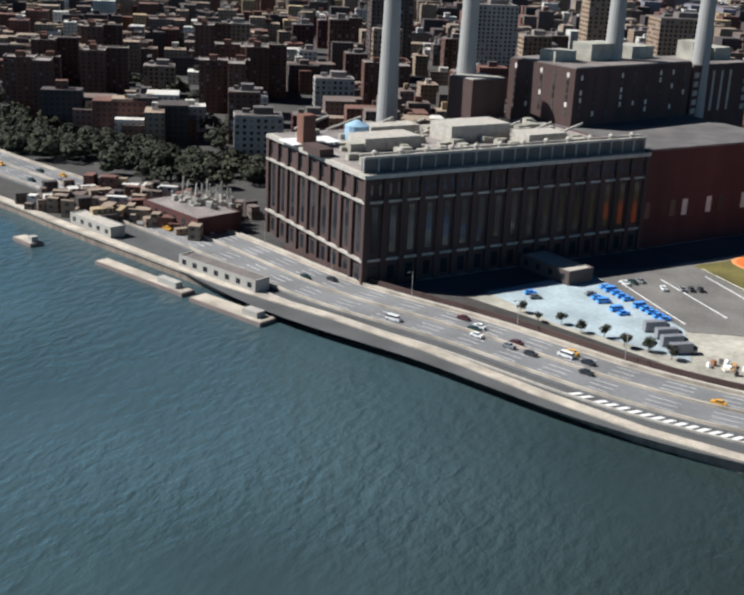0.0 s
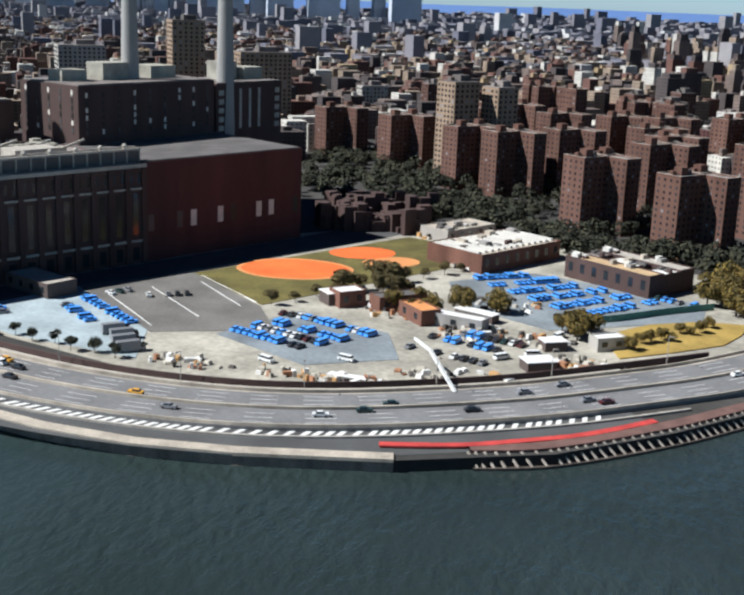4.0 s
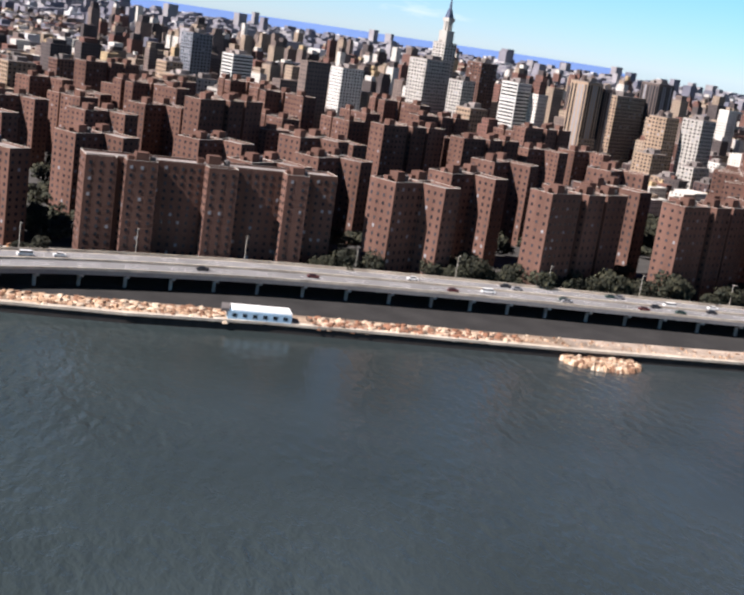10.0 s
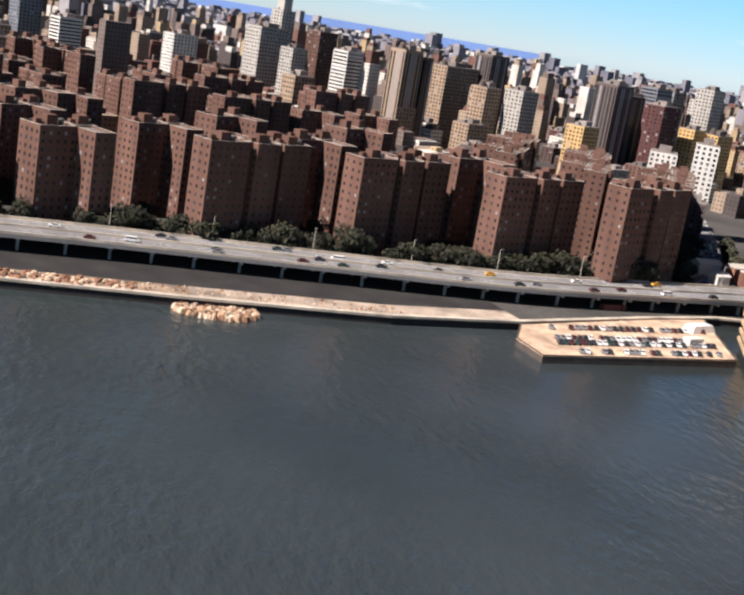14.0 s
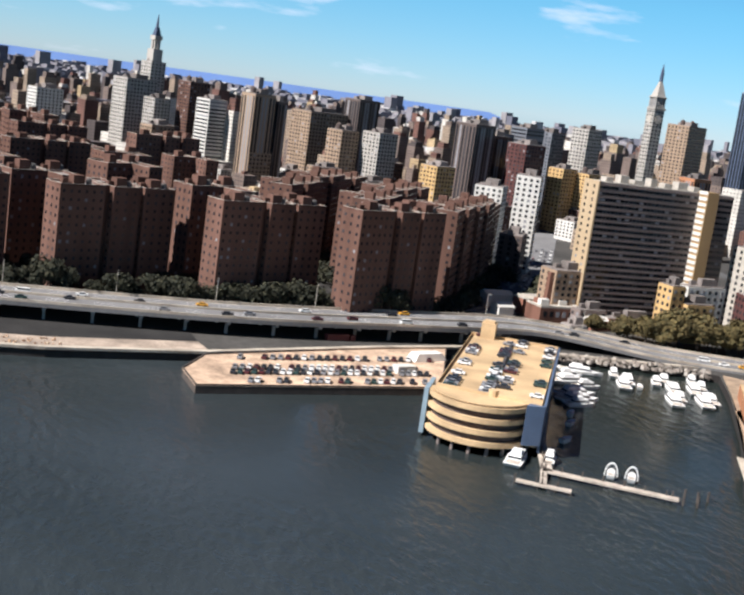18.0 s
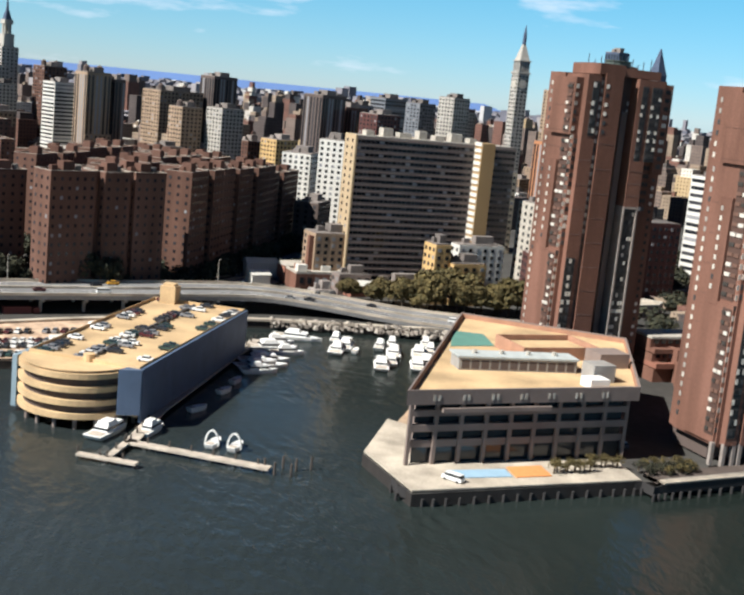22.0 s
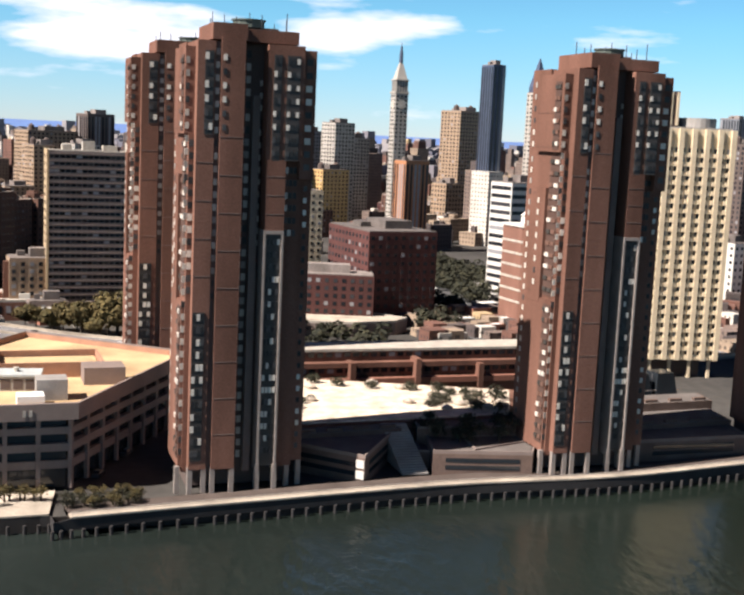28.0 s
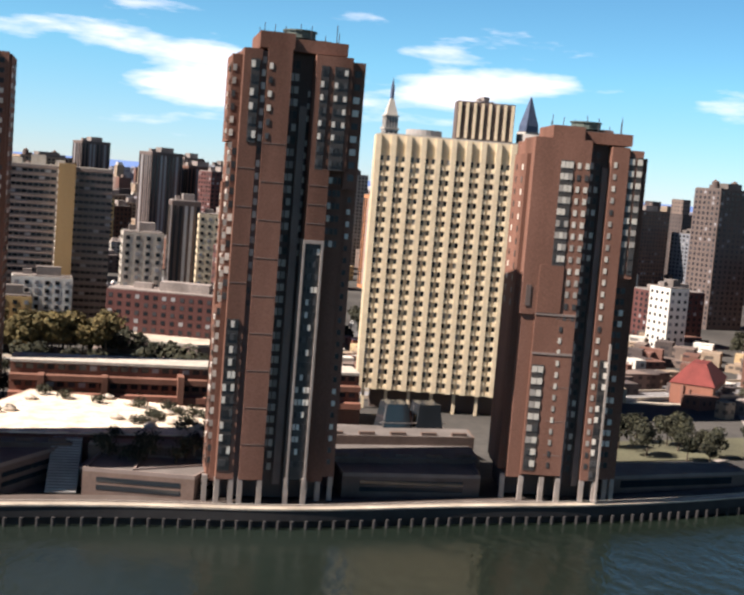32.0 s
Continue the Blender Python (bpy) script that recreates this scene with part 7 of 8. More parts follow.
for pts, z, m, lab in ((oval(-133, 399, 24.5, 18.5, 8), 3.64, CLAY_P, "pale rim of the clay infield"), (oval(-133, 399, 22.5, 16.5, 8), 3.68, CLAY, "bright orange clay infield"), (oval(-111, 438, 15, 12, 20), 3.66, CLAY, "orange clay infield of the far diamond"), (oval(-96, 424, 13, 10, 35), 3.63, CLAY_P, "worn sandy outfield patch")):
    g = Geo()
    g.prism(pts, 3.5, z)
    solo("clay_infield", g, m, lab, "infield", "structure")
g = Geo()
for a, b in (((-166, 376), (-134, 343)), ((-192, 340), (-160, 303)), ((-178, 352), (-148, 318)), ((-163, 366), (-138, 336))):
    g.beam((*a, 3.54), (*b, 3.54), 0.28)
solo("lot_lines", g, WHITE, "long white lines on the lot", "painted lines", "stuff")
slab_area("dry_bank", [(-2, 311), (16, 323), (34, 337), (42, 352), (46, 366), (30, 366), (10, 356), (-8, 336)], 3.75, mat("yellow_dry_grass", (0.36, 0.25, 0.06), 0.95, 0.3, 0.1, 1.0, 0.3), "yellow dry grass bank", "grass bank")


def shed(label, x, y, lx, ly, h, ang, wallm, roofm, ribs=0, group="yard buildings", units=0):
    b = thing("yard_building", label, "low building", x, y, 3.4, ang, group)
    g = Geo()
    g.box(0, 0, 0, lx, ly, h)
    part("wall", g, wallm, b)
    g = Geo()
    g.box(0, 0, h, lx - 0.5, ly - 0.5, 0.3)
    rf = part("roof", g, roofm, b)
    g = Geo()
    ring(g, rect(0, 0, lx, ly), h, h + 0.7, 0.4)
    part("parapet", g, wallm, b)
    poly = rect(0, 0, lx, ly)
    g = Geo()
    g.windows(poly[0], poly[1], 0.4, h - 0.4, 1, max(2, int(lx / 6)), 2.2, h * 0.45, 0.1)
    part("door", g, GLASS_D, b, "dark doors and windows", "stuff")
    for k in range(ribs):
        g = Geo()
        g.box(-lx / 2 + (k + 0.5) * lx / ribs, 0, h + 0.3, 1.6, ly * 0.8, 0.9)
        part("skylight", g, WHITEB, rf, "pale roof monitor")
    q = random.Random(int(lx * 7 + ly))
    for k in range(units):
        g = Geo()
        g.box(q.uniform(-0.42, 0.42) * lx, q.uniform(-0.36, 0.36) * ly, h + 0.3, q.uniform(1.5, 5), q.uniform(1.2, 3.5), q.uniform(0.8, 2.4), q.choice((0, 90)))
        part("roof_unit", g, q.choice((WHITEB, CONCRETE, BRICK_D, PAVE, DARKROOF)), rf)
    return b


shed("flat pale-roofed canopy building by the power station", -216, 336, 27, 13, 5, -30, DARKB, STONE)
shed("small white-roofed brick hut", -101, 351, 11, 9, 5.5, 38, BRICK_W, WHITE)
shed("low brick yard building", -82, 352, 20, 8, 5, 38, BRICK_W, DARKROOF)
shed("low brick yard building", -72, 338, 16, 8, 5, -52, BRICK_W, CLAY_P)
shed("long white-roofed yard shed", -58, 333, 22, 6, 4, -20, CONCRETE, WHITE)
shed("long brick depot with a beige roof and rows of roof lights", -53, 446, 53, 32, 7.6, 53, BRICK_W, PAVE, 13, units=14)
for lab, sx, sy, lx, ly, rm in (("dark brick depot wing with a pale cluttered roof", 0, -10, 44, 9, CREAM_ROOF), ("dark brick depot wing with a pale roof", 0, 10, 44, 9, STONE), ("dark brick depot wing with a white roof", 17.5, 0, 9, 11, WHITE), ("dark brick depot wing with a grey roof", -17.5, 0, 9, 11, GREYROOF), ("dark brick depot hall between the wings", -1, 0, 16, 10, WHITEB)):
    shed(lab, *turned([(sx, sy)], 4.5, 420, -41)[0], lx, ly, 8.6 if ly < 10 else 8.2, -41, BRICK_D, rm, units=7 if lx > 20 else 3)
shed("low beige-roofed store behind the depot", -74, 492, 34, 18, 5, 53, PALE, PAVE, units=9)
shed("red brick substation beside the highway", -372, 318, 40, 22, 8, -22, BRICK_R, GREYROOF)
shed("small white yard office hut", -6, 322, 11, 6, 4, 30, PALE, WHITE)
shed("long white roadside canopy roof", 92, 388, 18, 3, 3, 30, STONE, WHITE)
# substation gear
g = Geo()
for k in range(26):
    x, y = -372 + rng.uniform(-16, 16), 326 + rng.uniform(-8, 10)
    g.beam((x, y, 11), (x + rng.uniform(-3, 3), y + rng.uniform(-2, 2), 11 + rng.uniform(4, 12)), 0.5)
    g.box(x, y, 10.8, 2.5, 2, rng.uniform(1.5, 4), rng.uniform(0, 90))
solo("switchgear", g, PALE, "tangle of pale electrical switchgear", "switchgear", "stuff")

# ---- vehicles ----
def vehicle(name, label, paint, length=4.6, van=False, lorry=False):
    c = thing(name, label, "lorry" if lorry else ("van" if van else "car"), group="vehicles")
    w, h = (2.5, 2.6) if lorry else ((2.0, 1.9) if van else (1.8, 0.75))
    g = Geo()
    g.box(0, 0, 0.35, length, w, 0.75 if not van and not lorry else 0.9, 0, 0, None, 0.96)
    if lorry:
        g.box(-length * 0.08, 0, 0.9, length * 0.8, w, 2.6)
    part("body", g, paint, c)
    g = Geo()
    if lorry:
        g.box(length * 0.42, 0, 1.1, length * 0.15, w * 0.95, 1.3, 0, 0, None, 0.9)
    elif van:
        g.box(-length * 0.05, 0, 1.2, length * 0.84, w * 0.95, 0.75, 0, 0, None, 0.92)
    else:
        g.box(-length * 0.04, 0, 1.08, length * 0.52, w * 0.88, 0.5, 0, 0, None, 0.8)
    gl = part("glass", g, GLASS_D, c, "dark glass")
    g = Geo()
    if van:
        g.box(-length * 0.05, 0, 1.9, length * 0.78, w * 0.88, 0.12)
    elif lorry:
        g.box(-length * 0.08, 0, 3.5, length * 0.78, w * 0.96, 0.1)
    else:
        g.box(-length * 0.04, 0, 1.56, length * 0.40, w * 0.7, 0.08)
    part("roof", g, paint, gl)
    wh = Geo()
    k = len(wh.v)
    n = 10
    for yy in (-0.12, 0.12):
        wh.v += [(0.34 * math.cos(6.2832 * i / n), yy, 0.34 * math.sin(6.2832 * i / n)) for i in range(n)]
    for i in range(n):
        wh.f.append((i, (i + 1) % n, n + (i + 1) % n, n + i))
        wh.m.append(0)
    wh.f += [tuple(range(n)), tuple(range(2 * n - 1, n - 1, -1))]
    wh.m += [0, 0]
    me = wh.mesh("wheel", TYRE)
    for sx in (-0.31, 0.31):
        for sy in (-1, 1):
            ob = new("wheel", me)
            ob.parent = c
            ob.matrix_basis = pose(sx * length, sy * w * 0.46, 0.34)
    return c


CARS = [vehicle("car", lab, CAR_PAINT[k]) for k, lab in ((0, "white saloon car"), (1, "black saloon car"), (2, "dark grey saloon car"), (3, "dark maroon saloon car"), (5, "dark green saloon car"), (6, "yellow-orange taxi cab"))]
for c in CARS:
    c["label"] = c["label"] + " on the asphalt"
VAN_B = vehicle("van", "bright blue works van parked in rows", CAR_PAINT[4], 5.4, True)
CAR_B = vehicle("car", "bright blue works car parked in rows", CAR_PAINT[4])
VAN_W = vehicle("van", "white delivery van parked on asphalt", CAR_PAINT[0], 5.6, True)
LORRY = vehicle("lorry", "dark box lorry parked in the yard", CAR_PAINT[2], 9.5, False, True)
seen_first = set()


def park(src, x, y, z, ang):
    if src.name not in seen_first:
        seen_first.add(src.name)
        src.matrix_basis = pose(x, y, z, 0, 0, ang)
        return src
    return copy_thing(src, pose(x, y, z, 0, 0, ang))


def any_car(blue=0.0):
    if rng.random() < blue:
        return VAN_B if rng.random() < 0.5 else CAR_B
    return CARS[rng.choice((0, 0, 1, 1, 2, 2, 3, 4))]


def row_of(x0, y0, x1, y1, z, n, turn, blue=0.0, fill=0.85):
    for k in range(n):
        if rng.random() > fill:
            continue
        t = (k + 0.5) / n
        ang = math.degrees(math.atan2(y1 - y0, x1 - x0)) + turn + rng.uniform(-4, 4)
        park(any_car(blue), x0 + (x1 - x0) * t, y0 + (y1 - y0) * t, z, ang)


# cars on the highway
for i in range(2, len(CL) - 2):
    x, y = CL[i]
    if not (-520 < x < 760):
        continue
    for lane in (-12, -8.6, -5.4, -2.2, 2.2, 5.4, 8.6, 12):
        if abs(lane) < 11 and rng.random() < 0.06:
            a, b = CL[i - 1], CL[i + 1]
            ang = math.degrees(math.atan2(b[1] - a[1], b[0] - a[0]))
            nx, ny = -math.sin(radians(ang)), math.cos(radians(ang))
            src = VAN_W if rng.random() < 0.1 else CARS[rng.choice((0, 1, 1, 2, 2, 3, 4, 5))]
            park(src, x + nx * lane, y + ny * lane, road_z(i) + 0.02, ang + (180 if lane > 0 else 0))
# lots
row_of(-196, 330, -166, 302, 3.5, 11, 90, 0.9)
row_of(-202, 322, -180, 300, 3.5, 7, 90, 0.7)
row_of(-222, 312, -206, 292, 3.5, 5, 90, 0.2, 0.6)
row_of(-190, 336, -181, 348, 3.52, 4, 90, 0.0)
row_of(-120, 318, -92, 304, 3.5, 11, 90, 0.95)
row_of(-132, 306, -104, 292, 3.5, 11, 90, 0.7)
row_of(-122, 330, -108, 326, 3.5, 4, 90, 0.6)
row_of(-112, 328, -84, 312, 3.5, 11, 90, 0.5)
row_of(-126, 312, -98, 298, 3.5, 11, 90, 0.2)
row_of(-176, 338, -160, 346, 3.52, 5, 90, 0.0)
row_of(-66, 318, -38, 306, 3.4, 10, 90, 0.5)
row_of(-72, 304, -44, 292, 3.4, 9, 90, 0.1)
row_of(-56, 324, -30, 314, 3.4, 9, 90, 0.1)
for k in range(6):
    o = k * 9.2
    row_of(-60 + o * 0.95, 398 - o * 0.98 + 6, -34 + o * 1.05, 418 - o * 0.62, 3.5, 13, 90, 0.97)
row_of(14, 396, 30, 386, 3.5, 6, 90, 0.9)
for x, y, ang in ((-160, 280, 38), (-156, 274, 38), (-163, 286, 38), (-168, 291, 38)):
    park(LORRY, x, y, 3.5, ang)
for x, y, ang in ((-30, 306, 20), (-40, 300, 40), (-22, 330, 60), (-100, 372, 20), (-48, 346, -30), (-88, 284, -20), (-112, 276, -30)):
    park(VAN_W, x, y, 3.5, ang)
# jetty and garage roof
for o, n, fill in ((1.0, 30, 0.45), (9.0, 30, 0.9), (13.5, 30, 0.85), (24, 26, 0.8)):
    row_of(452 + o * 0.3, 317 + o * 1.4, 526 + o * 0.5, 334 + o * 1.5, 2.92, n, 62, 0.0, fill)
for s in (0.12, 0.46, 0.60, 0.93):
    a = (GB[0][0] + (GB[1][0] - GB[0][0]) * s, GB[0][1] + (GB[1][1] - GB[0][1]) * s)
    b = (GB[3][0] + (GB[2][0] - GB[3][0]) * s, GB[3][1] + (GB[2][1] - GB[3][1]) * s)
    row_of(*a, *b, 16.05, 24, 90, 0.0, 0.45)
park(VAN_W, 615.5, 219.5, 3.96, 130)
for x, y in ((676, 250), (682, 268), (674, 262)):
    park(CARS[1], x, y, 3.4, 70)
# crosstown street between the housing and the hospital
street = smooth_line([(580, 430), (607, 496), (641, 562), (700, 684), (766, 838), (830, 980)], 12)
g = Geo()
strip(g, street, -11, 11, lambda i: 3.4)
solo("crosstown_street", g, ROADTOP, "wide grey crosstown street", "street", "structure")
g = Geo()
for i in range(1, len(street) - 1):
    for lane in (-9, -5.5, -2, 2, 5.5, 9):
        if rng.random() < 0.62 and street[i][1] < 760:
            ang = math.degrees(math.atan2(street[i + 1][1] - street[i - 1][1], street[i + 1][0] - street[i - 1][0]))
            x, y = street[i][0] - math.sin(radians(ang)) * lane, street[i][1] + math.cos(radians(ang)) * lane
            g.box(x, y, 3.62, 4.5, 1.8, 0.62, ang)
            g.box(x - 0.2 * math.cos(radians(ang)), y - 0.2 * math.sin(radians(ang)), 4.24, 2.5, 1.6, 0.56, ang, 0, None, 0.8)
solo("street_traffic", g, mat("mixed_car_paint", (0.04, 0.04, 0.045), 0.35, 0.05, 0.5, 3.0, 0.0, island=[((0.6, 0.6, 0.58), 0.3), ((0.12, 0.12, 0.13), 0.25), ((0.10, 0.02, 0.02), 0.08)], spec=0.5), "white, grey and black cars queueing on the crosstown street", "cars", "stuff")

islands = thing("traffic_islands", "pale concrete lane dividers at the mouth of the crosstown street", "lane dividers")
islands["kind"] = "structure"
divider = Geo()
divider.box(0, 0, 0, 27, 1.3, 0.35)
divider_me = divider.mesh("divider", PAVE)
for k in range(6):
    x, y = by_street(-30 + 3.5 * k, -12 + 5.2 * k)
    ob = new("divider", divider_me)
    ob.parent = islands
    ob.matrix_basis = pose(x, y, 3.42, 0, 0, 58 - 3 * k)

# ---- river edge: rubble strip, white shed, rock spit ----
def rubble(name, label, region, n, m, lo, hi, z0=3.2):
    g = Geo()
    for _ in range(n):
        x, y = region()
        r = rng.uniform(lo, hi)
        k = len(g.v)
        pts = [(x + r * rng.uniform(0.6, 1.1) * math.cos(a), y + r * rng.uniform(0.6, 1.1) * math.sin(a)) for a in (0, 1.05, 2.1, 3.14, 4.2, 5.2)]
        g.prism(pts, z0 - 0.8, z0 + r * rng.uniform(0.25, 0.65), 0, None, False, rng.uniform(0.3, 0.7))
    return solo(name, g, m, label, "rubble", "stuff")


def along_wall(x0, x1, d0, d1):
    def pick():
        x = rng.uniform(x0, x1)
        y = 331 + (x - 116) * 0.035 + rng.uniform(d0, d1)
        return x, y
    return pick


g = Geo()
g.prism([(116, 333), (208, 337), (320, 340), (320, 353), (208, 349), (122, 346)], 3.2, 3.5)
solo("rubble_bank", g, mat("tan_earth", (0.27, 0.20, 0.14), 0.95, 0.5, 0.10, 1.0, 0.4), "tan earth bank on the river edge", "earth bank", "structure")
g = Geo()
g.prism([(320, 340), (394, 344), (450, 356), (447, 368), (394, 357), (320, 353)], 3.2, 3.6)
solo("pale_apron", g, mat("stained_apron_concrete", (0.34, 0.275, 0.215), 0.95, 0.5, 0.10, 1.2, 0.3), "tan stained concrete apron on the river edge", "apron", "structure")
# asphalt darkened so the strip reads as shade below the deck
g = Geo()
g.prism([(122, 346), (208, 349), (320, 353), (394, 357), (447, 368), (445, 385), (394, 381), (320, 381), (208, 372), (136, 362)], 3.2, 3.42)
solo("service_road", g, mat("shade_dark_asphalt", (0.021, 0.02, 0.019), 0.98, 0.4, 0.08, 1.0, 0.2), "asphalt service road coloured near black for shade under the raised highway", "road", "structure")
rubble("rock_rubble", "tan broken rock and concrete on the river edge", along_wall(118, 194, 1, 13.5), 520, RUBBLE, 0.7, 2.3)
rubble("scrap_rubble", "rusty brown debris and scrub on the river edge", along_wall(222, 300, 2, 13), 520, RUST, 0.7, 2.2)
rubble("apron_rubble", "scattered pale concrete lumps", along_wall(296, 400, 3, 14), 190, RUBBLE, 0.4, 1.0, 3.6)
rubble("rock_spit", "tan boulder spit running into the river", lambda: (lambda a, r: (329 + 15 * r * math.cos(a), 335 + 11 * r * math.sin(a)))(rng.uniform(0, 6.28), math.sqrt(rng.random())), 420, RUBBLE, 0.7, 1.8, 0.9)
g = Geo()
g.prism(oval(329, 336, 14, 9, 0, 20), -1, 0.8, 0, None, True, 0.85)
solo("spit_base", g, mat("dark_wet_rock", (0.10, 0.075, 0.055), 0.7, 0.3, 0.3, 2.0, 0.3), "dark wet rock under the boulder spit", "rock", "structure")
hut = thing("white_shed", "low white boat-like shed with a white roof and dark windows", "shed", 204, 339, 3.3, 2)
g = Geo()
g.box(0, 0, 0, 22, 7, 3.4)
part("wall", g, PALE_BLUE, hut, "pale blue-white wall")
g = Geo()
g.prism([(-9.5, -3.2), (11, -3.2), (11, 4.6), (-9.5, 4.6)], 3.4, 3.9)
part("roof", g, WHITE, hut, "bright white roof")
g = Geo()
g.prism([(-13.5, -3.5), (-10.5, -3.5), (-9.6, 4.5), (-12.5, 4.5)], 3.0, 4.0)
part("end_roof", g, DARKROOF, hut, "dark end roof")
g = Geo()
g.windows((-10.5, -3.5), (10.5, -3.5), 0.4, 3.2, 1, 6, 1.4, 1.2, 0.1)
part("window", g, GLASS_D, hut, "round dark windows", "stuff")
sgn = thing("highway_sign", "pale grey sign panel on the highway edge", "sign", 96, 338, 7.2, 38)
g = Geo()
g.box(0, 0, 0, 12, 0.3, 2.2)
part("panel", g, STONE, sgn)
for k in range(3):
    g = Geo()
    g.box(-3.6 + k * 3.4, -0.2, 0.7, 2.2, 0.1, 0.8)
    part("bar", g, STEEL, sgn)
for dx in (-4, 4):
    g = Geo()
    g.box(dx, 0.4, -4, 0.4, 0.4, 4.4)
    part("post", g, STEEL, sgn)
# barge and floats off the southern wall
for x, y, lx, ly, ang, lab in ((-305, 240, 36, 8, -16, "pale moored work barge"), (-352, 254, 52, 6, -17, "long pale float moored at the wall"), (-418, 268, 14, 6, -20, "small moored tug with a pale deckhouse")):
    b = thing("work_barge", lab, "barge", x, y, 0, ang, "moored barges")
    g = Geo()
    g.box(0, 0, -0.6, lx, ly, 2.0)
    part("hull", g, CONC_BROWN, b)
    g = Geo()
    g.box(0, 0, 1.4, lx - 1, ly - 1, 0.15)
    part("deck", g, PAVE, b)
    g = Geo()
    g.box(lx * 0.3, 0, 1.5, lx * 0.2, ly * 0.5, 2.2)
    part("deckhouse", g, PALE, b)
shed("low pale riverside shed", -322, 262, 42, 7, 4.2, -17, PALE, GREYROOF)
shed("low pale riverside shed", -400, 290, 30, 7, 4.0, -20, PALE, STONE)

# ---- lamp posts ----
lp = thing("street_lamp", "tall thin highway lamp post", "street lamp", group="highway lamp posts")
g = Geo()
g.cyl(0, 0, 0, 0.16, 0.1, 11, 6)
part("pole", g, STONE, lp)
g = Geo()
g.beam((0, 0, 11), (2.6, 0, 11.4), 0.14)
arm = part("arm", g, STONE, lp)
g = Geo()
g.box(2.8, 0, 11.2, 1.0, 0.35, 0.25)
part("lamp_head", g, STEEL, arm)
done = False
for i in range(0, len(CL), 5):
    x, y = CL[i]
    if -420 < x < 640:
        a, b = CL[max(i - 1, 0)], CL[i + 1]
        ang = math.degrees(math.atan2(b[1] - a[1], b[0] - a[0]))
        m = pose(x - math.sin(radians(ang)) * 14.8, y + math.cos(radians(ang)) * 14.8, road_z(i) - 1, 0, 0, ang - 90)
        if not done:
            lp.matrix_basis = m
            done = True
        else:
            copy_thing(lp, m)
g = Geo()
g.beam((-51, 262, 4), (-60, 272, 13), 0.9)
g.beam((-60, 272, 13), (-66, 280, 14), 0.7)
solo("gantry_arm", g, WHITE, "white slanted sign gantry beside the highway", "gantry")


# ---- trees ----
def tree(h, r, leafm, n, seed, label, kind_of="tree"):
    t = thing(kind_of, label, kind_of, group=kind_of + "s of the riverside")
    q = random.Random(seed)
    g = Geo()
    g.cyl(0, 0, 0, 0.32, 0.18, h * 0.5, 7)
    for k in range(5):
        a = k * 1.256 + q.uniform(-0.3, 0.3)
        g.beam((0, 0, h * (0.3 + 0.04 * k)), (math.cos(a) * r * 0.6, math.sin(a) * r * 0.6, h * q.uniform(0.55, 0.78)), 0.16)
    part("trunk", g, BARK, t)
    g = Geo()
    lobes = [(q.uniform(-0.55, 0.55) * r, q.uniform(-0.55, 0.55) * r, h * q.uniform(0.45, 0.82), r * q.uniform(0.4, 0.62)) for _ in range(9)]
    for k in range(n):
        cx, cy, cz, cr = lobes[k % 9]
        u, a = q.uniform(-0.75, 1), q.uniform(0, 6.2832)
        s = math.sqrt(max(0, 1 - u * u))
        rad = cr * q.uniform(0.75, 1.08)
        p = Vector((cx + rad * s * math.cos(a), cy + rad * s * math.sin(a), cz + rad * u * 0.85))
        d = Vector((s * math.cos(a), s * math.sin(a), u)) + Vector((q.uniform(-1, 1), q.uniform(-1, 1), q.uniform(-1, 1))) * 0.45
        e1 = d.orthogonal().normalized()
        e2 = d.cross(e1).normalized()
        e1.rotate(Matrix.Rotation(q.uniform(0, 6.28), 3, d.normalized()))
        e2 = d.normalized().cross(e1)
        w = q.uniform(0.3, 0.6) * (r / 4.5)
        g.face([p - e1 * w, p + e2 * w * 0.8, p + e1 * w, p - e2 * w * 0.8 + d.normalized() * 0.2])
    part("crown", g, leafm, t)
    return t


def woodland(spots, h, r, leafm, n, seed, label):
    """A far wood as one mesh of leaf clumps."""
    q = random.Random(seed)
    g = Geo()
    for cx, cy, rx, ry, count in spots:
        for _ in range(count):
            a, d = q.uniform(0, 6.2832), math.sqrt(q.random())
            x, y, s = cx + rx * d * math.cos(a), cy + ry * d * math.sin(a), q.uniform(0.7, 1.1)
            for k in range(n):
                u, b = q.uniform(-0.5, 1), q.uniform(0, 6.2832)
                w = math.sqrt(max(0, 1 - u * u)) * r * s * q.uniform(0.7, 1.1)
                p = Vector((x + w * math.cos(b), y + w * math.sin(b), 3.2 + h * s * (0.55 + 0.42 * u)))
                e1 = Vector((q.uniform(-1, 1), q.uniform(-1, 1), q.uniform(-0.6, 0.6))).normalized() * q.uniform(0.7, 1.4)
                e2 = e1.cross(Vector((math.cos(b), math.sin(b), u + 0.3)).normalized())
                g.face([p - e1, p + e2 * 0.8, p + e1, p - e2 * 0.8])
    return solo("woodland", g, leafm, label, "trees", "stuff")


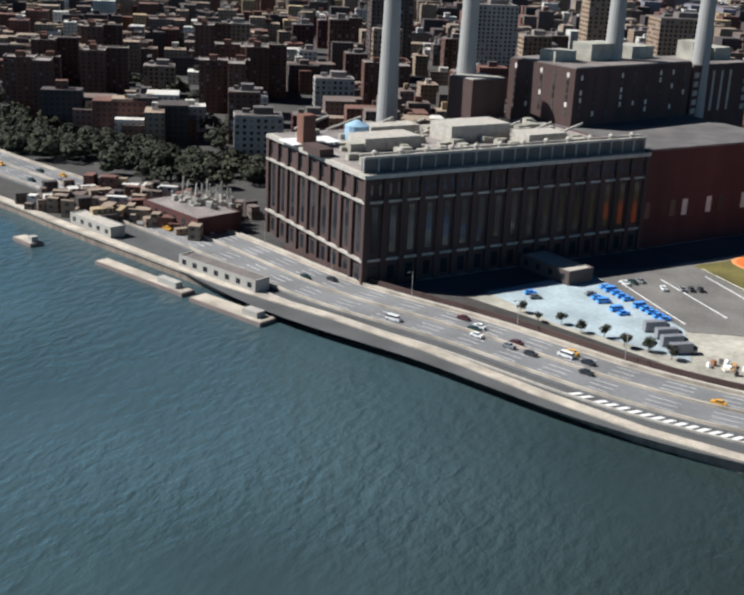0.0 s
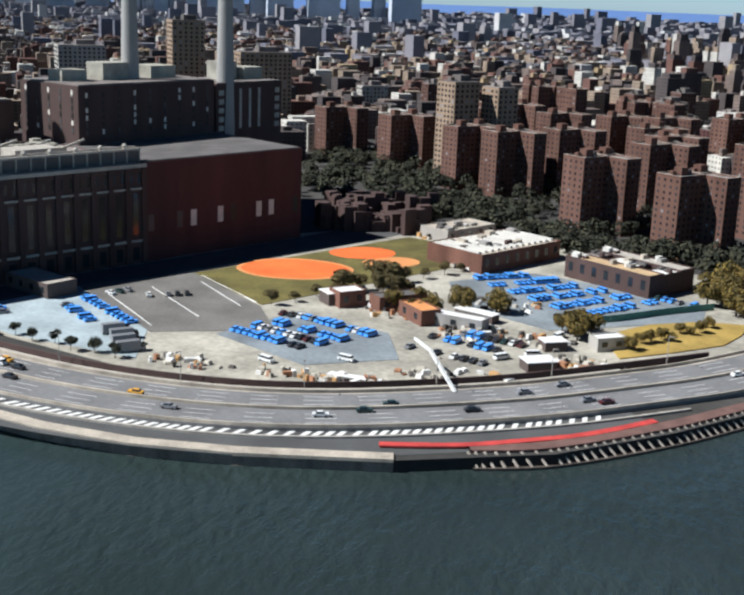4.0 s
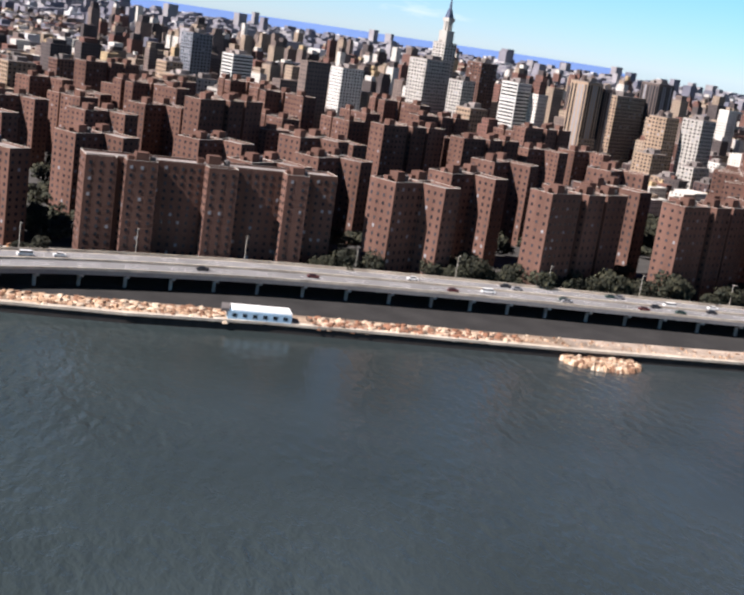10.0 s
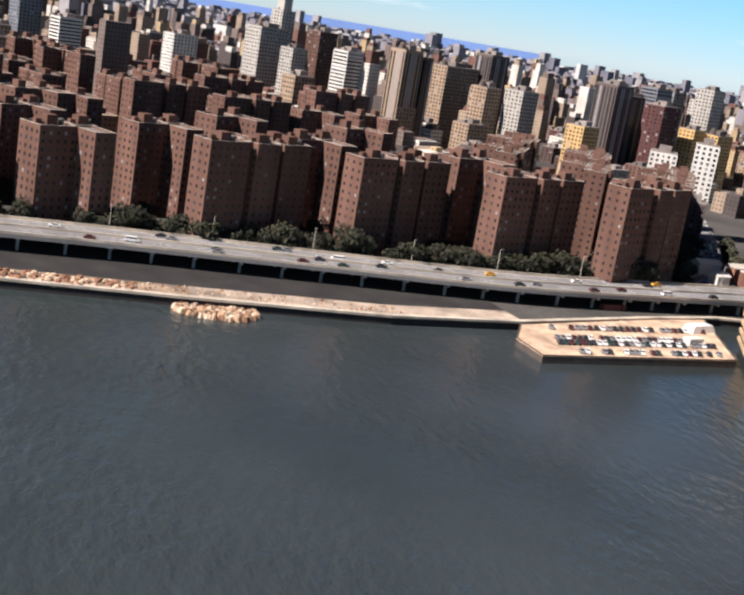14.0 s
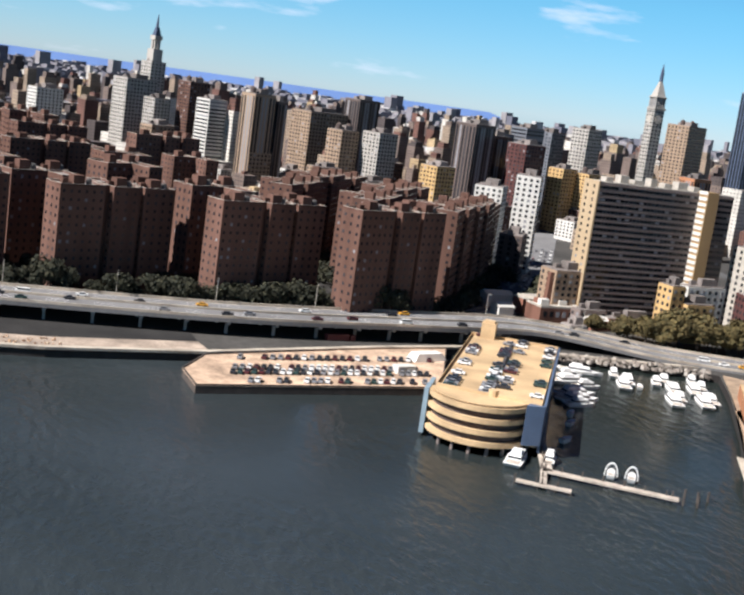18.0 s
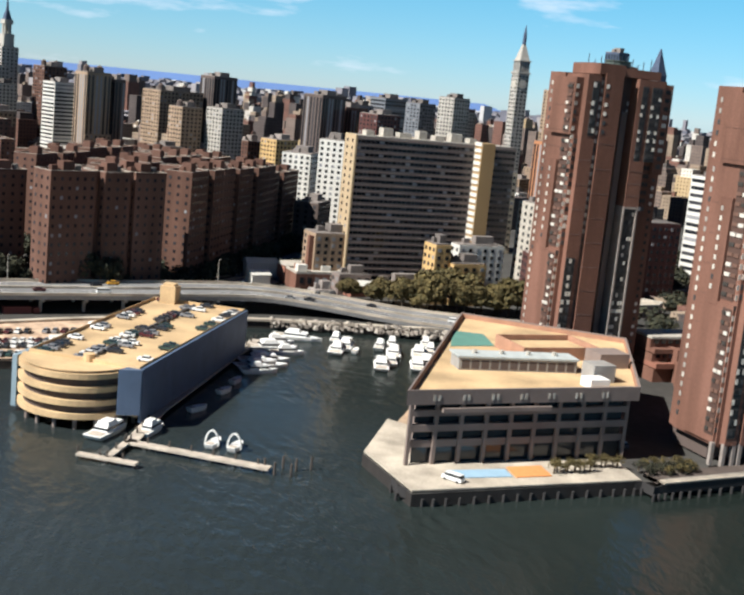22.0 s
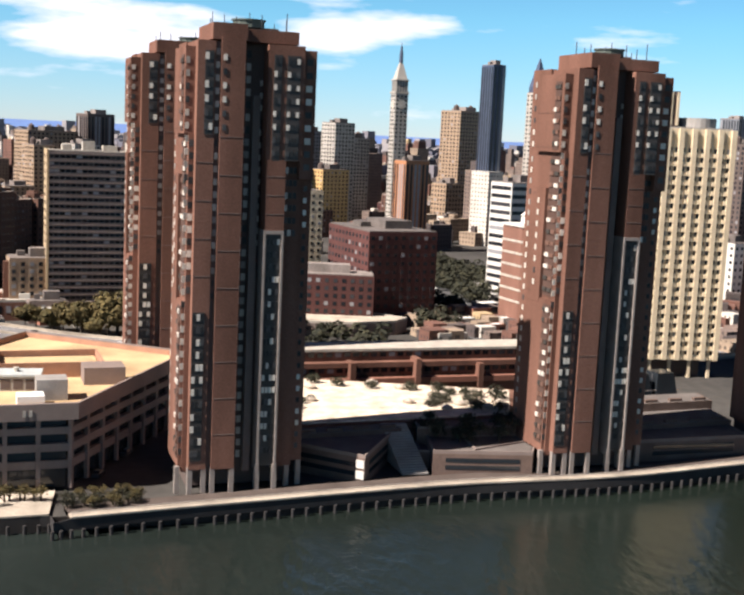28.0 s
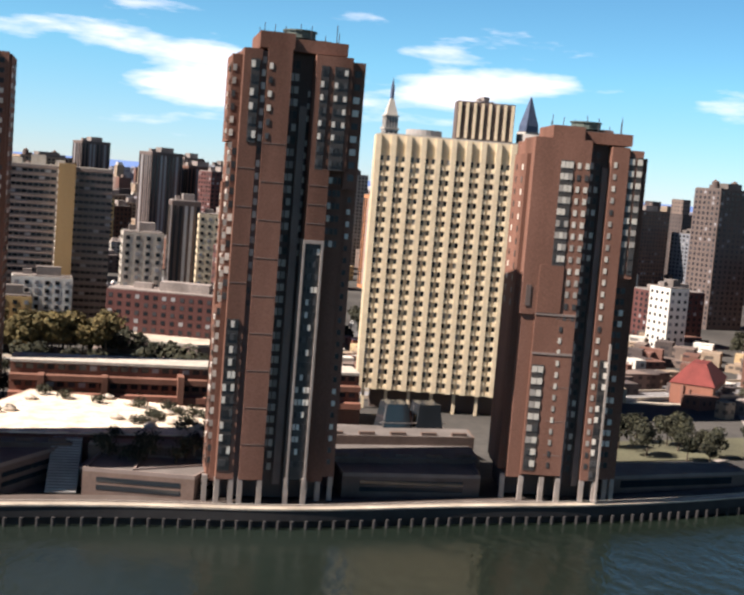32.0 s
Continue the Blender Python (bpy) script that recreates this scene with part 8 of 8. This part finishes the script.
woodland(((-587, 444, 50, 26, 60), (-500, 410, 55, 30, 80), (-430, 400, 45, 34, 70), (-540, 400, 60, 16, 50), (-600, 560, 90, 70, 50), (-460, 500, 50, 50, 26), (-120, 720, 80, 40, 40), (-30, 760, 60, 40, 30), (-40, 660, 50, 30, 24), (-100, 560, 50, 24, 40), (-60, 548, 30, 16, 20), (-150, 600, 50, 40, 40), (-180, 690, 60, 50, 40), (-120, 640, 40, 30, 30)), 10, 4.8, LEAF, 150, 21, "dark green trees between distant housing blocks")
court = [(70, 470, 40, 34, 60), (20, 540, 44, 36, 50), (-40, 590, 46, 36, 40), (-10, 480, 20, 14, 16), (545, 470, 18, 28, 26), (588, 520, 14, 36, 26), (735, 448, 20, 10, 12), (770, 420, 20, 16, 14), (890, 440, 26, 16, 12), (890, 640, 24, 40, 30), (880, 560, 14, 20, 14), (640, 600, 12, 40, 16), (572, 470, 6, 22, 12), (590, 506, 6, 24, 14), (616, 556, 6, 30, 14), (628, 498, 5, 14, 8)]
court += [(856, 560, 14, 40, 30), (880, 620, 20, 40, 30), (812, 470, 8, 20, 10)]
court += [(500, 520, 30, 40, 60), (540, 560, 30, 40, 50), (470, 580, 30, 40, 40)]
court += [(140 + 60 * i, 450 + 22 * i + 62 * j, 34, 28, 48) for i in range(7) for j in range(4)]
woodland(court, 9, 4.2, LEAF, 70, 22, "dark green courtyard trees between the brick blocks")
woodland(((862, 640, 9, 34, 26), (846, 600, 5, 14, 10), (876, 700, 8, 30, 18), (830, 520, 6, 16, 10), (800, 486, 16, 6, 14)), 8, 3.6, LEAF, 80, 23, "dark green street trees between the hospital buildings")
T_D = [tree(11, 4.8, LEAF, 800, 1, "dark green leafy tree beside the blocks"), tree(9, 4.2, LEAF, 720, 2, "dark green leafy tree beside the blocks"), tree(13, 5.6, LEAF, 950, 3, "tall dark green leafy tree beside the blocks")]
T_O = [tree(13, 6.0, LEAF_O, 1200, 4, "olive-brown autumn tree in a dense clump"), tree(11, 5.4, LEAF_O, 1100, 5, "olive-brown autumn tree in a dense clump")]
T_Y = [tree(10, 5.2, LEAF_Y, 1200, 8, "yellow autumn tree in a dense clump"), tree(8.5, 4.6, LEAF_Y, 1100, 9, "yellow autumn tree in a dense clump")]
SHRUB = tree(3.2, 2.0, LEAF, 200, 6, "low dark shrub in a planter", "shrub")
BALL = tree(2.3, 2.6, LEAF, 300, 11, "low round dark shrub on the sunlit plaza", "shrub")
PALM = tree(4.2, 2.2, LEAF_O, 180, 7, "small straggly brown ornamental tree", "ornamental_tree")


def plant(src, x, y, z, s=1.0):
    ang = rng.uniform(0, 360)
    if src.name not in seen_first:
        seen_first.add(src.name)
        src.matrix_basis = pose(x, y, z, 0, 0, ang)
        return
    c = copy_thing(src, pose(x, y, z, 0, 0, ang))
    c.scale = (s, s, s * rng.uniform(0.9, 1.1))


# row behind the highway and clumps between the blocks
x = 120.0
while x < 545:
    i = min(range(len(CL)), key=lambda k: abs(CL[k][0] - x) + (0 if CL[k][1] < 450 else 900))
    if rng.random() < (0.5 if x < 300 else 0.95) and not (150 < x < 232):
        plant(rng.choice(T_D), x, CL[i][1] + rng.uniform(18, 24), 3.3, rng.uniform(1.05, 1.4))
    x += rng.uniform(4.5, 7.5)
for cx, cy, rx, ry, n, kinds in ((118, 438, 12, 14, 8, T_D), (298, 430, 14, 18, 10, T_D), (240, 428, 8, 10, 4, T_D), (375, 440, 10, 16, 8, T_D), (440, 446, 10, 16, 8, T_D), (500, 446, 10, 18, 8, T_D), 
                               (58, 392, 25, 38, 54, T_Y), (686, 438, 52, 9, 40, T_O), (648, 446, 12, 8, 6, T_O), (-14, 336, 8, 8, 5, T_Y), (-64, 352, 30, 10, 8, T_Y), (-90, 368, 16, 10, 7, T_O),
                               (725, 380, 18, 10, 8, T_D), (735, 350, 20, 5, 6, T_D), (930, 330, 30, 16, 14, T_D), (655, 520, 10, 16, 6, T_D)):
    for _ in range(n):
        a, r = rng.uniform(0, 6.2832), math.sqrt(rng.random())
        plant(rng.choice(kinds), cx + rx * r * math.cos(a), cy + ry * r * math.sin(a), 3.3, rng.uniform(0.95, 1.35) if cx in (58, 686) else rng.uniform(0.7, 1.05))
woodland(((-72, 520, 26, 8, 26), (-30, 490, 24, 8, 26), (10, 462, 26, 7, 26), (44, 446, 14, 8, 14)), 11, 4.8, LEAF, 150, 26, "belt of dark green trees behind the depot")
court_front = [(562, 520, 6, 30, 26), (572, 574, 8, 30, 26), (592, 640, 8, 36, 26), (614, 720, 8, 40, 22), (556, 462, 8, 14, 10)]
woodland(court_front, 11, 4.6, LEAF, 150, 25, "tall dark trees before the brick blocks beside the crosstown street")
beside = [(*by_street(-34 + k * 6.4, 13.4), 2, 2, 1) for k in range(26)] + [(*by_street(4 + k * 8.4, -15), 2, 2, 1) for k in range(15)]
woodland(beside, 9.5, 4.2, LEAF, 160, 24, "rows of dark green trees along the crosstown street")
for k in range(14):
    plant(PALM, 644 + k * 1.6 + rng.uniform(-0.5, 0.5), 226 + k * 0.35 + rng.uniform(-2, 2), 3.95, rng.uniform(0.7, 1.0))
for k in range(16):
    plant(PALM, 671 + rng.uniform(0, 17), 224 + rng.uniform(0, 9), 3.95, rng.uniform(0.6, 0.85))
for k in range(18):
    plant(SHRUB, 670 + (k % 9) * 1.9 + rng.uniform(-0.5, 0.5), 224.5 + (k // 9) * 3.6 + (k % 9) * 0.3 + rng.uniform(-0.8, 0.8), 3.95, rng.uniform(0.6, 0.95))
for x, y, sc in ((736, 313, 1.3), (742, 309, 1.0), (752, 306, 0.9), (763, 303, 0.95), (771, 300, 1.0), (774, 298, 0.8), (778, 296, 1.0), (781, 294, 0.8), (768, 291, 0.9), (770, 288, 0.95), (766, 285, 0.8), (777, 287, 0.9), (779, 283, 0.8), (786, 292, 1.3), (776, 279, 0.9), (783, 278, 1.0), (764, 283, 0.7), (729, 287, 0.7), (727, 281, 0.8), (725, 276, 0.7), (732, 290, 0.6)):
    plant(BALL, x, y, 12.35, sc)
for k in range(26):
    plant(SHRUB, 757 + rng.uniform(0, 31), 262 + rng.uniform(-7, 10), 9.2 if k % 2 else 11.6, rng.uniform(0.9, 1.5))
for k in range(18):
    plant(SHRUB, 728 + k * 3.9, 328 + k * 0.55 + rng.uniform(-0.5, 0.5), 8.0, rng.uniform(0.7, 1.1))
# soft green lawn and path north of the last tower
slab_area("riverside_lawn", [(895, 310), (960, 330), (1010, 352), (1000, 372), (900, 336)], 3.5, mat("dull_lawn", (0.085, 0.083, 0.05), 0.95, 0.4, 0.06, 1.2, 0.3), "strip of lawn behind the esplanade", "lawn")


# ---- yard clutter, fences, banks ----
CLUTTER = mat("mixed_site_materials", (0.50, 0.46, 0.38), 0.9, 0.3, 0.4, 2.0, 0.2, island=[((0.75, 0.74, 0.70), 0.22), ((0.10, 0.09, 0.08), 0.2), ((0.34, 0.17, 0.09), 0.16), ((0.50, 0.30, 0.12), 0.1)])


def clutter(label, regions, seed):
    """Crates, boards, skips and heaps strewn over a yard, as one mass."""
    q = random.Random(seed)
    g = Geo()
    for cx, cy, rx, ry, n, hi in regions:
        for _ in range(n):
            a, d = q.uniform(0, 6.2832), math.sqrt(q.random())
            x, y = cx + rx * d * math.cos(a), cy + ry * d * math.sin(a)
            g.box(x, y, 3.4, q.uniform(0.8, 4.2), q.uniform(0.7, 2.2), q.uniform(0.4, hi), q.uniform(0, 180), 0, None, q.uniform(0.6, 1.0))
    return solo("site_materials", g, CLUTTER, label, "building materials", "stuff")


clutter("strewn crates, boards and heaps of site materials", ((-92, 266, 22, 5, 46, 2.0), (-134, 268, 14, 5, 26, 2.0), (-52, 278, 20, 6, 40, 1.8), (-14, 300, 12, 6, 44, 2.2), (-76, 344, 20, 8, 50, 2.4), (-52, 326, 12, 10, 40, 2.2), (-28, 322, 12, 8, 34, 2.4), (-44, 366, 14, 10, 30, 1.6),
                                                                   (-66, 440, 10, 22, 40, 2.2), (-86, 500, 12, 22, 60, 2.6), (-60, 490, 20, 10, 44, 2.4), (8, 440, 24, 18, 60, 2.0), (30, 478, 30, 8, 34, 2.0), (92, 372, 20, 6, 40, 1.8), (116, 400, 10, 12, 26, 2.0), (76, 448, 14, 8, 30, 1.8)), 31)
# roof litter on the power station and its yard plant
g = Geo()
q = random.Random(8)
for _ in range(150):
    s, u = q.uniform(0.04, 0.96), q.uniform(0.06, 0.94)
    x, y = -274 + 78 * s - 66 * u, 281 + 110 * s + 47 * u
    g.box(x, y, 45.4, q.uniform(1.2, 7), q.uniform(1.2, 4), q.uniform(0.6, 3.4), 55)
solo("roof_plant", g, TRIMROOF, "pale ducts, housings and walkways on the power station roof", "roof plant", "stuff")
g = Geo()
for _ in range(120):
    x, y = -118 + q.uniform(-26, 26), 510 + q.uniform(-24, 28)
    g.box(x, y, 3.2, q.uniform(2, 9), q.uniform(2, 6), q.uniform(3, 14), q.choice((32, 55, 122)))
solo("plant_yard_gear", g, BRICK_D, "dark brown transformers and frames in the plant yard", "switchgear", "stuff")
g = Geo()
for _ in range(140):
    x, y = -395 + q.uniform(-60, 40), 320 + q.uniform(-22, 34)
    g.box(x, y, 3.2, q.uniform(2, 10), q.uniform(2, 6), q.uniform(2, 8), q.choice((20, 55, 110)))
solo("riverside_sheds", g, FABRIC, "low pale sheds and gear by the southern wall", "sheds", "stuff")
# green fence beside the blue lot
fence = thing("site_fence", "dark green site fence beside the blue vehicle lot", "fence")
line = smooth_line([(-24, 347), (-4, 356), (16, 372), (36, 386)], 3.0)
for (xa, ya), (xb, yb) in zip(line[:-1], line[1:]):
    g = Geo()
    g.box((xa + xb) / 2, (ya + yb) / 2, 3.4, math.dist((xa, ya), (xb, yb)) - 0.1, 0.12, 2.6, math.degrees(math.atan2(yb - ya, xb - xa)))
    part("panel", g, GREEN_C, fence)
# white lean-to roofs and containers
for x, y, lx, ly, h, ang, lab in ((-28, 293, 10, 7, 3.2, 25, "white site container by the roadway"), (-52, 345, 16, 5, 3.0, -28, "long white-topped loading dock"), (-24, 316, 8, 6, 3.2, 25, "small white-roofed site hut"), (-84, 266, 12, 2.5, 1.2, -12, "stack of white boards by the wall"), (-70, 264, 9, 2.5, 1.0, -8, "stack of white boards by the wall"), (-106, 352, 9, 8, 4.5, 38, "square white-roofed yard office")):
    b = thing("site_hut", lab, "site hut", x, y, 3.4, ang, "site huts")
    g = Geo()
    g.box(0, 0, 0, lx, ly, h)
    part("wall", g, DARKB if h > 2 else PALE_WOOD, b)
    g = Geo()
    g.box(0, 0, h, lx + 0.5, ly + 0.5, 0.25)
    part("roof", g, WHITE, b)
# small trees edging the ball field
for k in range(11):
    plant(T_O[k % 2], -128 + k * 7.0 + rng.uniform(-1, 1), 341 + k * 8.4 + rng.uniform(-2, 2), 3.5, rng.uniform(0.3, 0.5))
for k in range(9):
    plant(T_Y[k % 2], 2 + k * 3.6, 326 + k * 3.4 + rng.uniform(-5, 5), 3.6, rng.uniform(0.35, 0.55))
for k in range(8):
    plant(T_D[k % 3], -214 + k * 8, 283 - k * 2.4 + rng.uniform(-2, 2), 3.4, rng.uniform(0.35, 0.55))

# ---- red brick street and low roofs beyond the last towers ----
for k, (x, y, w, d, h, m) in enumerate(((1012, 462, 26, 20, 22, BRICK), (1040, 512, 30, 22, 27, BRICK_L), (1066, 566, 30, 24, 33, BRICK), (1094, 622, 30, 24, 38, BRICK_L), (1124, 682, 34, 26, 44, BRICK), (1160, 750, 36, 26, 52, BRICK_L), (1060, 480, 34, 20, 30, BRICK_L), (1110, 560, 36, 22, 36, BRICK))):
    facade("street_house", "red brick apartment house with rows of windows", x, y, w, d, h, 62, m, group="red brick street")
g = Geo()
strip(g, smooth_line([(930, 322), (960, 350), (978, 400), (1000, 455), (1060, 590), (1120, 720)], 10), -4.5, 4.5, lambda i: 3.45)
solo("north_street", g, STONE_D, "pale street north of the towers", "street", "structure")
q = random.Random(12)
g = Geo()
for _ in range(70):
    g.box(835 + q.uniform(-34, 34), 455 + q.uniform(-28, 44), 3.2, q.uniform(4, 12), q.uniform(4, 9), q.uniform(2.5, 6), 14)
for _ in range(60):
    g.box(1010 + q.uniform(-60, 60), 400 + q.uniform(-40, 60), 3.2, q.uniform(4, 12), q.uniform(4, 9), q.uniform(2.5, 7), 30)
for _ in range(60):
    g.box(990 + q.uniform(-34, 34), 545 + q.uniform(-50, 60), 3.2, q.uniform(5, 14), q.uniform(5, 11), q.uniform(3, 9), 62)
for _ in range(50):
    g.box(930 + q.uniform(-40, 40), 440 + q.uniform(-30, 50), 3.2, q.uniform(5, 14), q.uniform(5, 11), q.uniform(3, 8), 20)
solo("low_roofs", g, FABRIC, "cluster of low pale and brown roofs", "low buildings", "stuff")

for k in range(12):
    plant(T_D[k % 3], 962 + k * 9 + rng.uniform(-3, 3), 345 + k * 24 + rng.uniform(-5, 5), 3.4, rng.uniform(0.6, 0.9))
REDSTEEL_D = mat("dull_red_roof", (0.15, 0.032, 0.027), 0.8, 0.25, 0.2, 2.0, 0.2)
# low shell of the red-roofed hall by the north street
hall_n = thing("red_hall", "red-roofed hall with a dark glass gable beside the street", "hall", 968, 428, 3.2, 60)
g = Geo()
g.box(0, 0, 0, 34, 16, 8)
part("wall", g, BRICK_L, hall_n)
g = Geo()
g.prism([(-17.4, -8.6), (17.4, -8.6), (17.4, 8.6), (-17.4, 8.6)], 8, 15, 0, None, True, 0.35)
part("roof", g, REDSTEEL_D, hall_n, "dull red hipped roof")
g = Geo()
g.windows((-17, -8), (17, -8), 1, 7, 1, 9, 2.4, 4, 0.1, 0, None, 0.1)
part("window", g, GLASS, hall_n, "tall dark windows", "stuff")
# plaza: round planters and parasols on the bright paving
q = random.Random(17)
plz = []
for k in range(22):
    x, y = 728 + q.uniform(2, 60), 272 + q.uniform(4, 40)
    if x < 722 + (y - 262) * 0.25 or y > 318 - (x - 731) * 0.24:
        continue
    if any(math.dist((x, y), o) < 5 for o in plz):
        continue
    plz.append((x, y))
    g = Geo()
    g.cyl(x, y, 12.4, 1.6, 1.8, 0.8, 12)
    g.cyl(x, y, 13.2, 1.5, 0.2, 0.7, 12)
    solo("plaza_planter", g, PALE_WOOD, "round tan planter on the plaza paving", "planter", group="plaza planters")

# street canyon, courts and low pale roofs behind the hospital gardens
g = Geo()
strip(g, smooth_line([(812, 420), (828, 445), (842, 540), (858, 670), (880, 820)], 10), -6, 6, lambda i: 3.42)
solo("east_side_street", g, ASPHALT, "narrow asphalt street between the brick buildings", "street", "structure")
for k in range(22):
    t = (k + 0.5) / 22
    park(CARS[rng.choice((0, 0, 1, 2, 2))], 826 + 28 * t + rng.choice((-4.6, 4.4)), 440 + 210 * t, 3.44, 82)
annex = thing("clinic_annexe", "low annexe with a curved pale gravel roof", "low building")
curve = [(722, 462), (731, 449), (748, 443), (770, 441), (789, 447), (796, 456), (784, 466), (752, 468)]
g = Geo()
g.prism(curve, 3.2, 8.6)
part("wall", g, CONC_BROWN, annex)
g = Geo()
g.prism(grow(curve, -0.6), 8.6, 8.9)
part("roof", g, PAVE, annex, "pale gravel roof")
g = Geo()
ring(g, curve, 8.6, 9.5, 0.5)
part("parapet", g, STONE, annex)
for k, (x, y, lx, ly, h) in enumerate(((846, 470, 9, 7, 4), (838, 492, 10, 8, 5), (848, 512, 12, 8, 4.5), (862, 540, 12, 9, 5), (834, 452, 8, 6, 4), (868, 578, 14, 9, 6), (826, 470, 7, 6, 3.6))):
    shed("low white-roofed service building beside the street", x, y, lx, ly, h, 12 + 3 * (k % 3), (PALE, BRICK_L, CONCRETE)[k % 3], WHITE, group="service buildings")

# more traffic along the river bend
flow = random.Random(77)
bend = [i for i in range(3, len(CL) - 3) if -240 < CL[i][0] < 420]
for k in range(16):
    i = bend[int((k + 0.5) * len(bend) / 16)]
    a, b = CL[i], CL[i + 1]
    ang = math.degrees(math.atan2(b[1] - a[1], b[0] - a[0]))
    lane = flow.choice((-8.6, -5.4, -2.2, 2.2, 5.4, 8.6))
    x, y = (a[0] + b[0]) / 2 - math.sin(radians(ang)) * lane, (a[1] + b[1]) / 2 + math.cos(radians(ang)) * lane
    copy_thing(CARS[(0, 1, 2, 0, 1, 3)[k % 6]], pose(x, y, (road_z(i) + road_z(i + 1)) / 2 + 0.02, 0, 0, ang + (180 if lane > 0 else 0)))
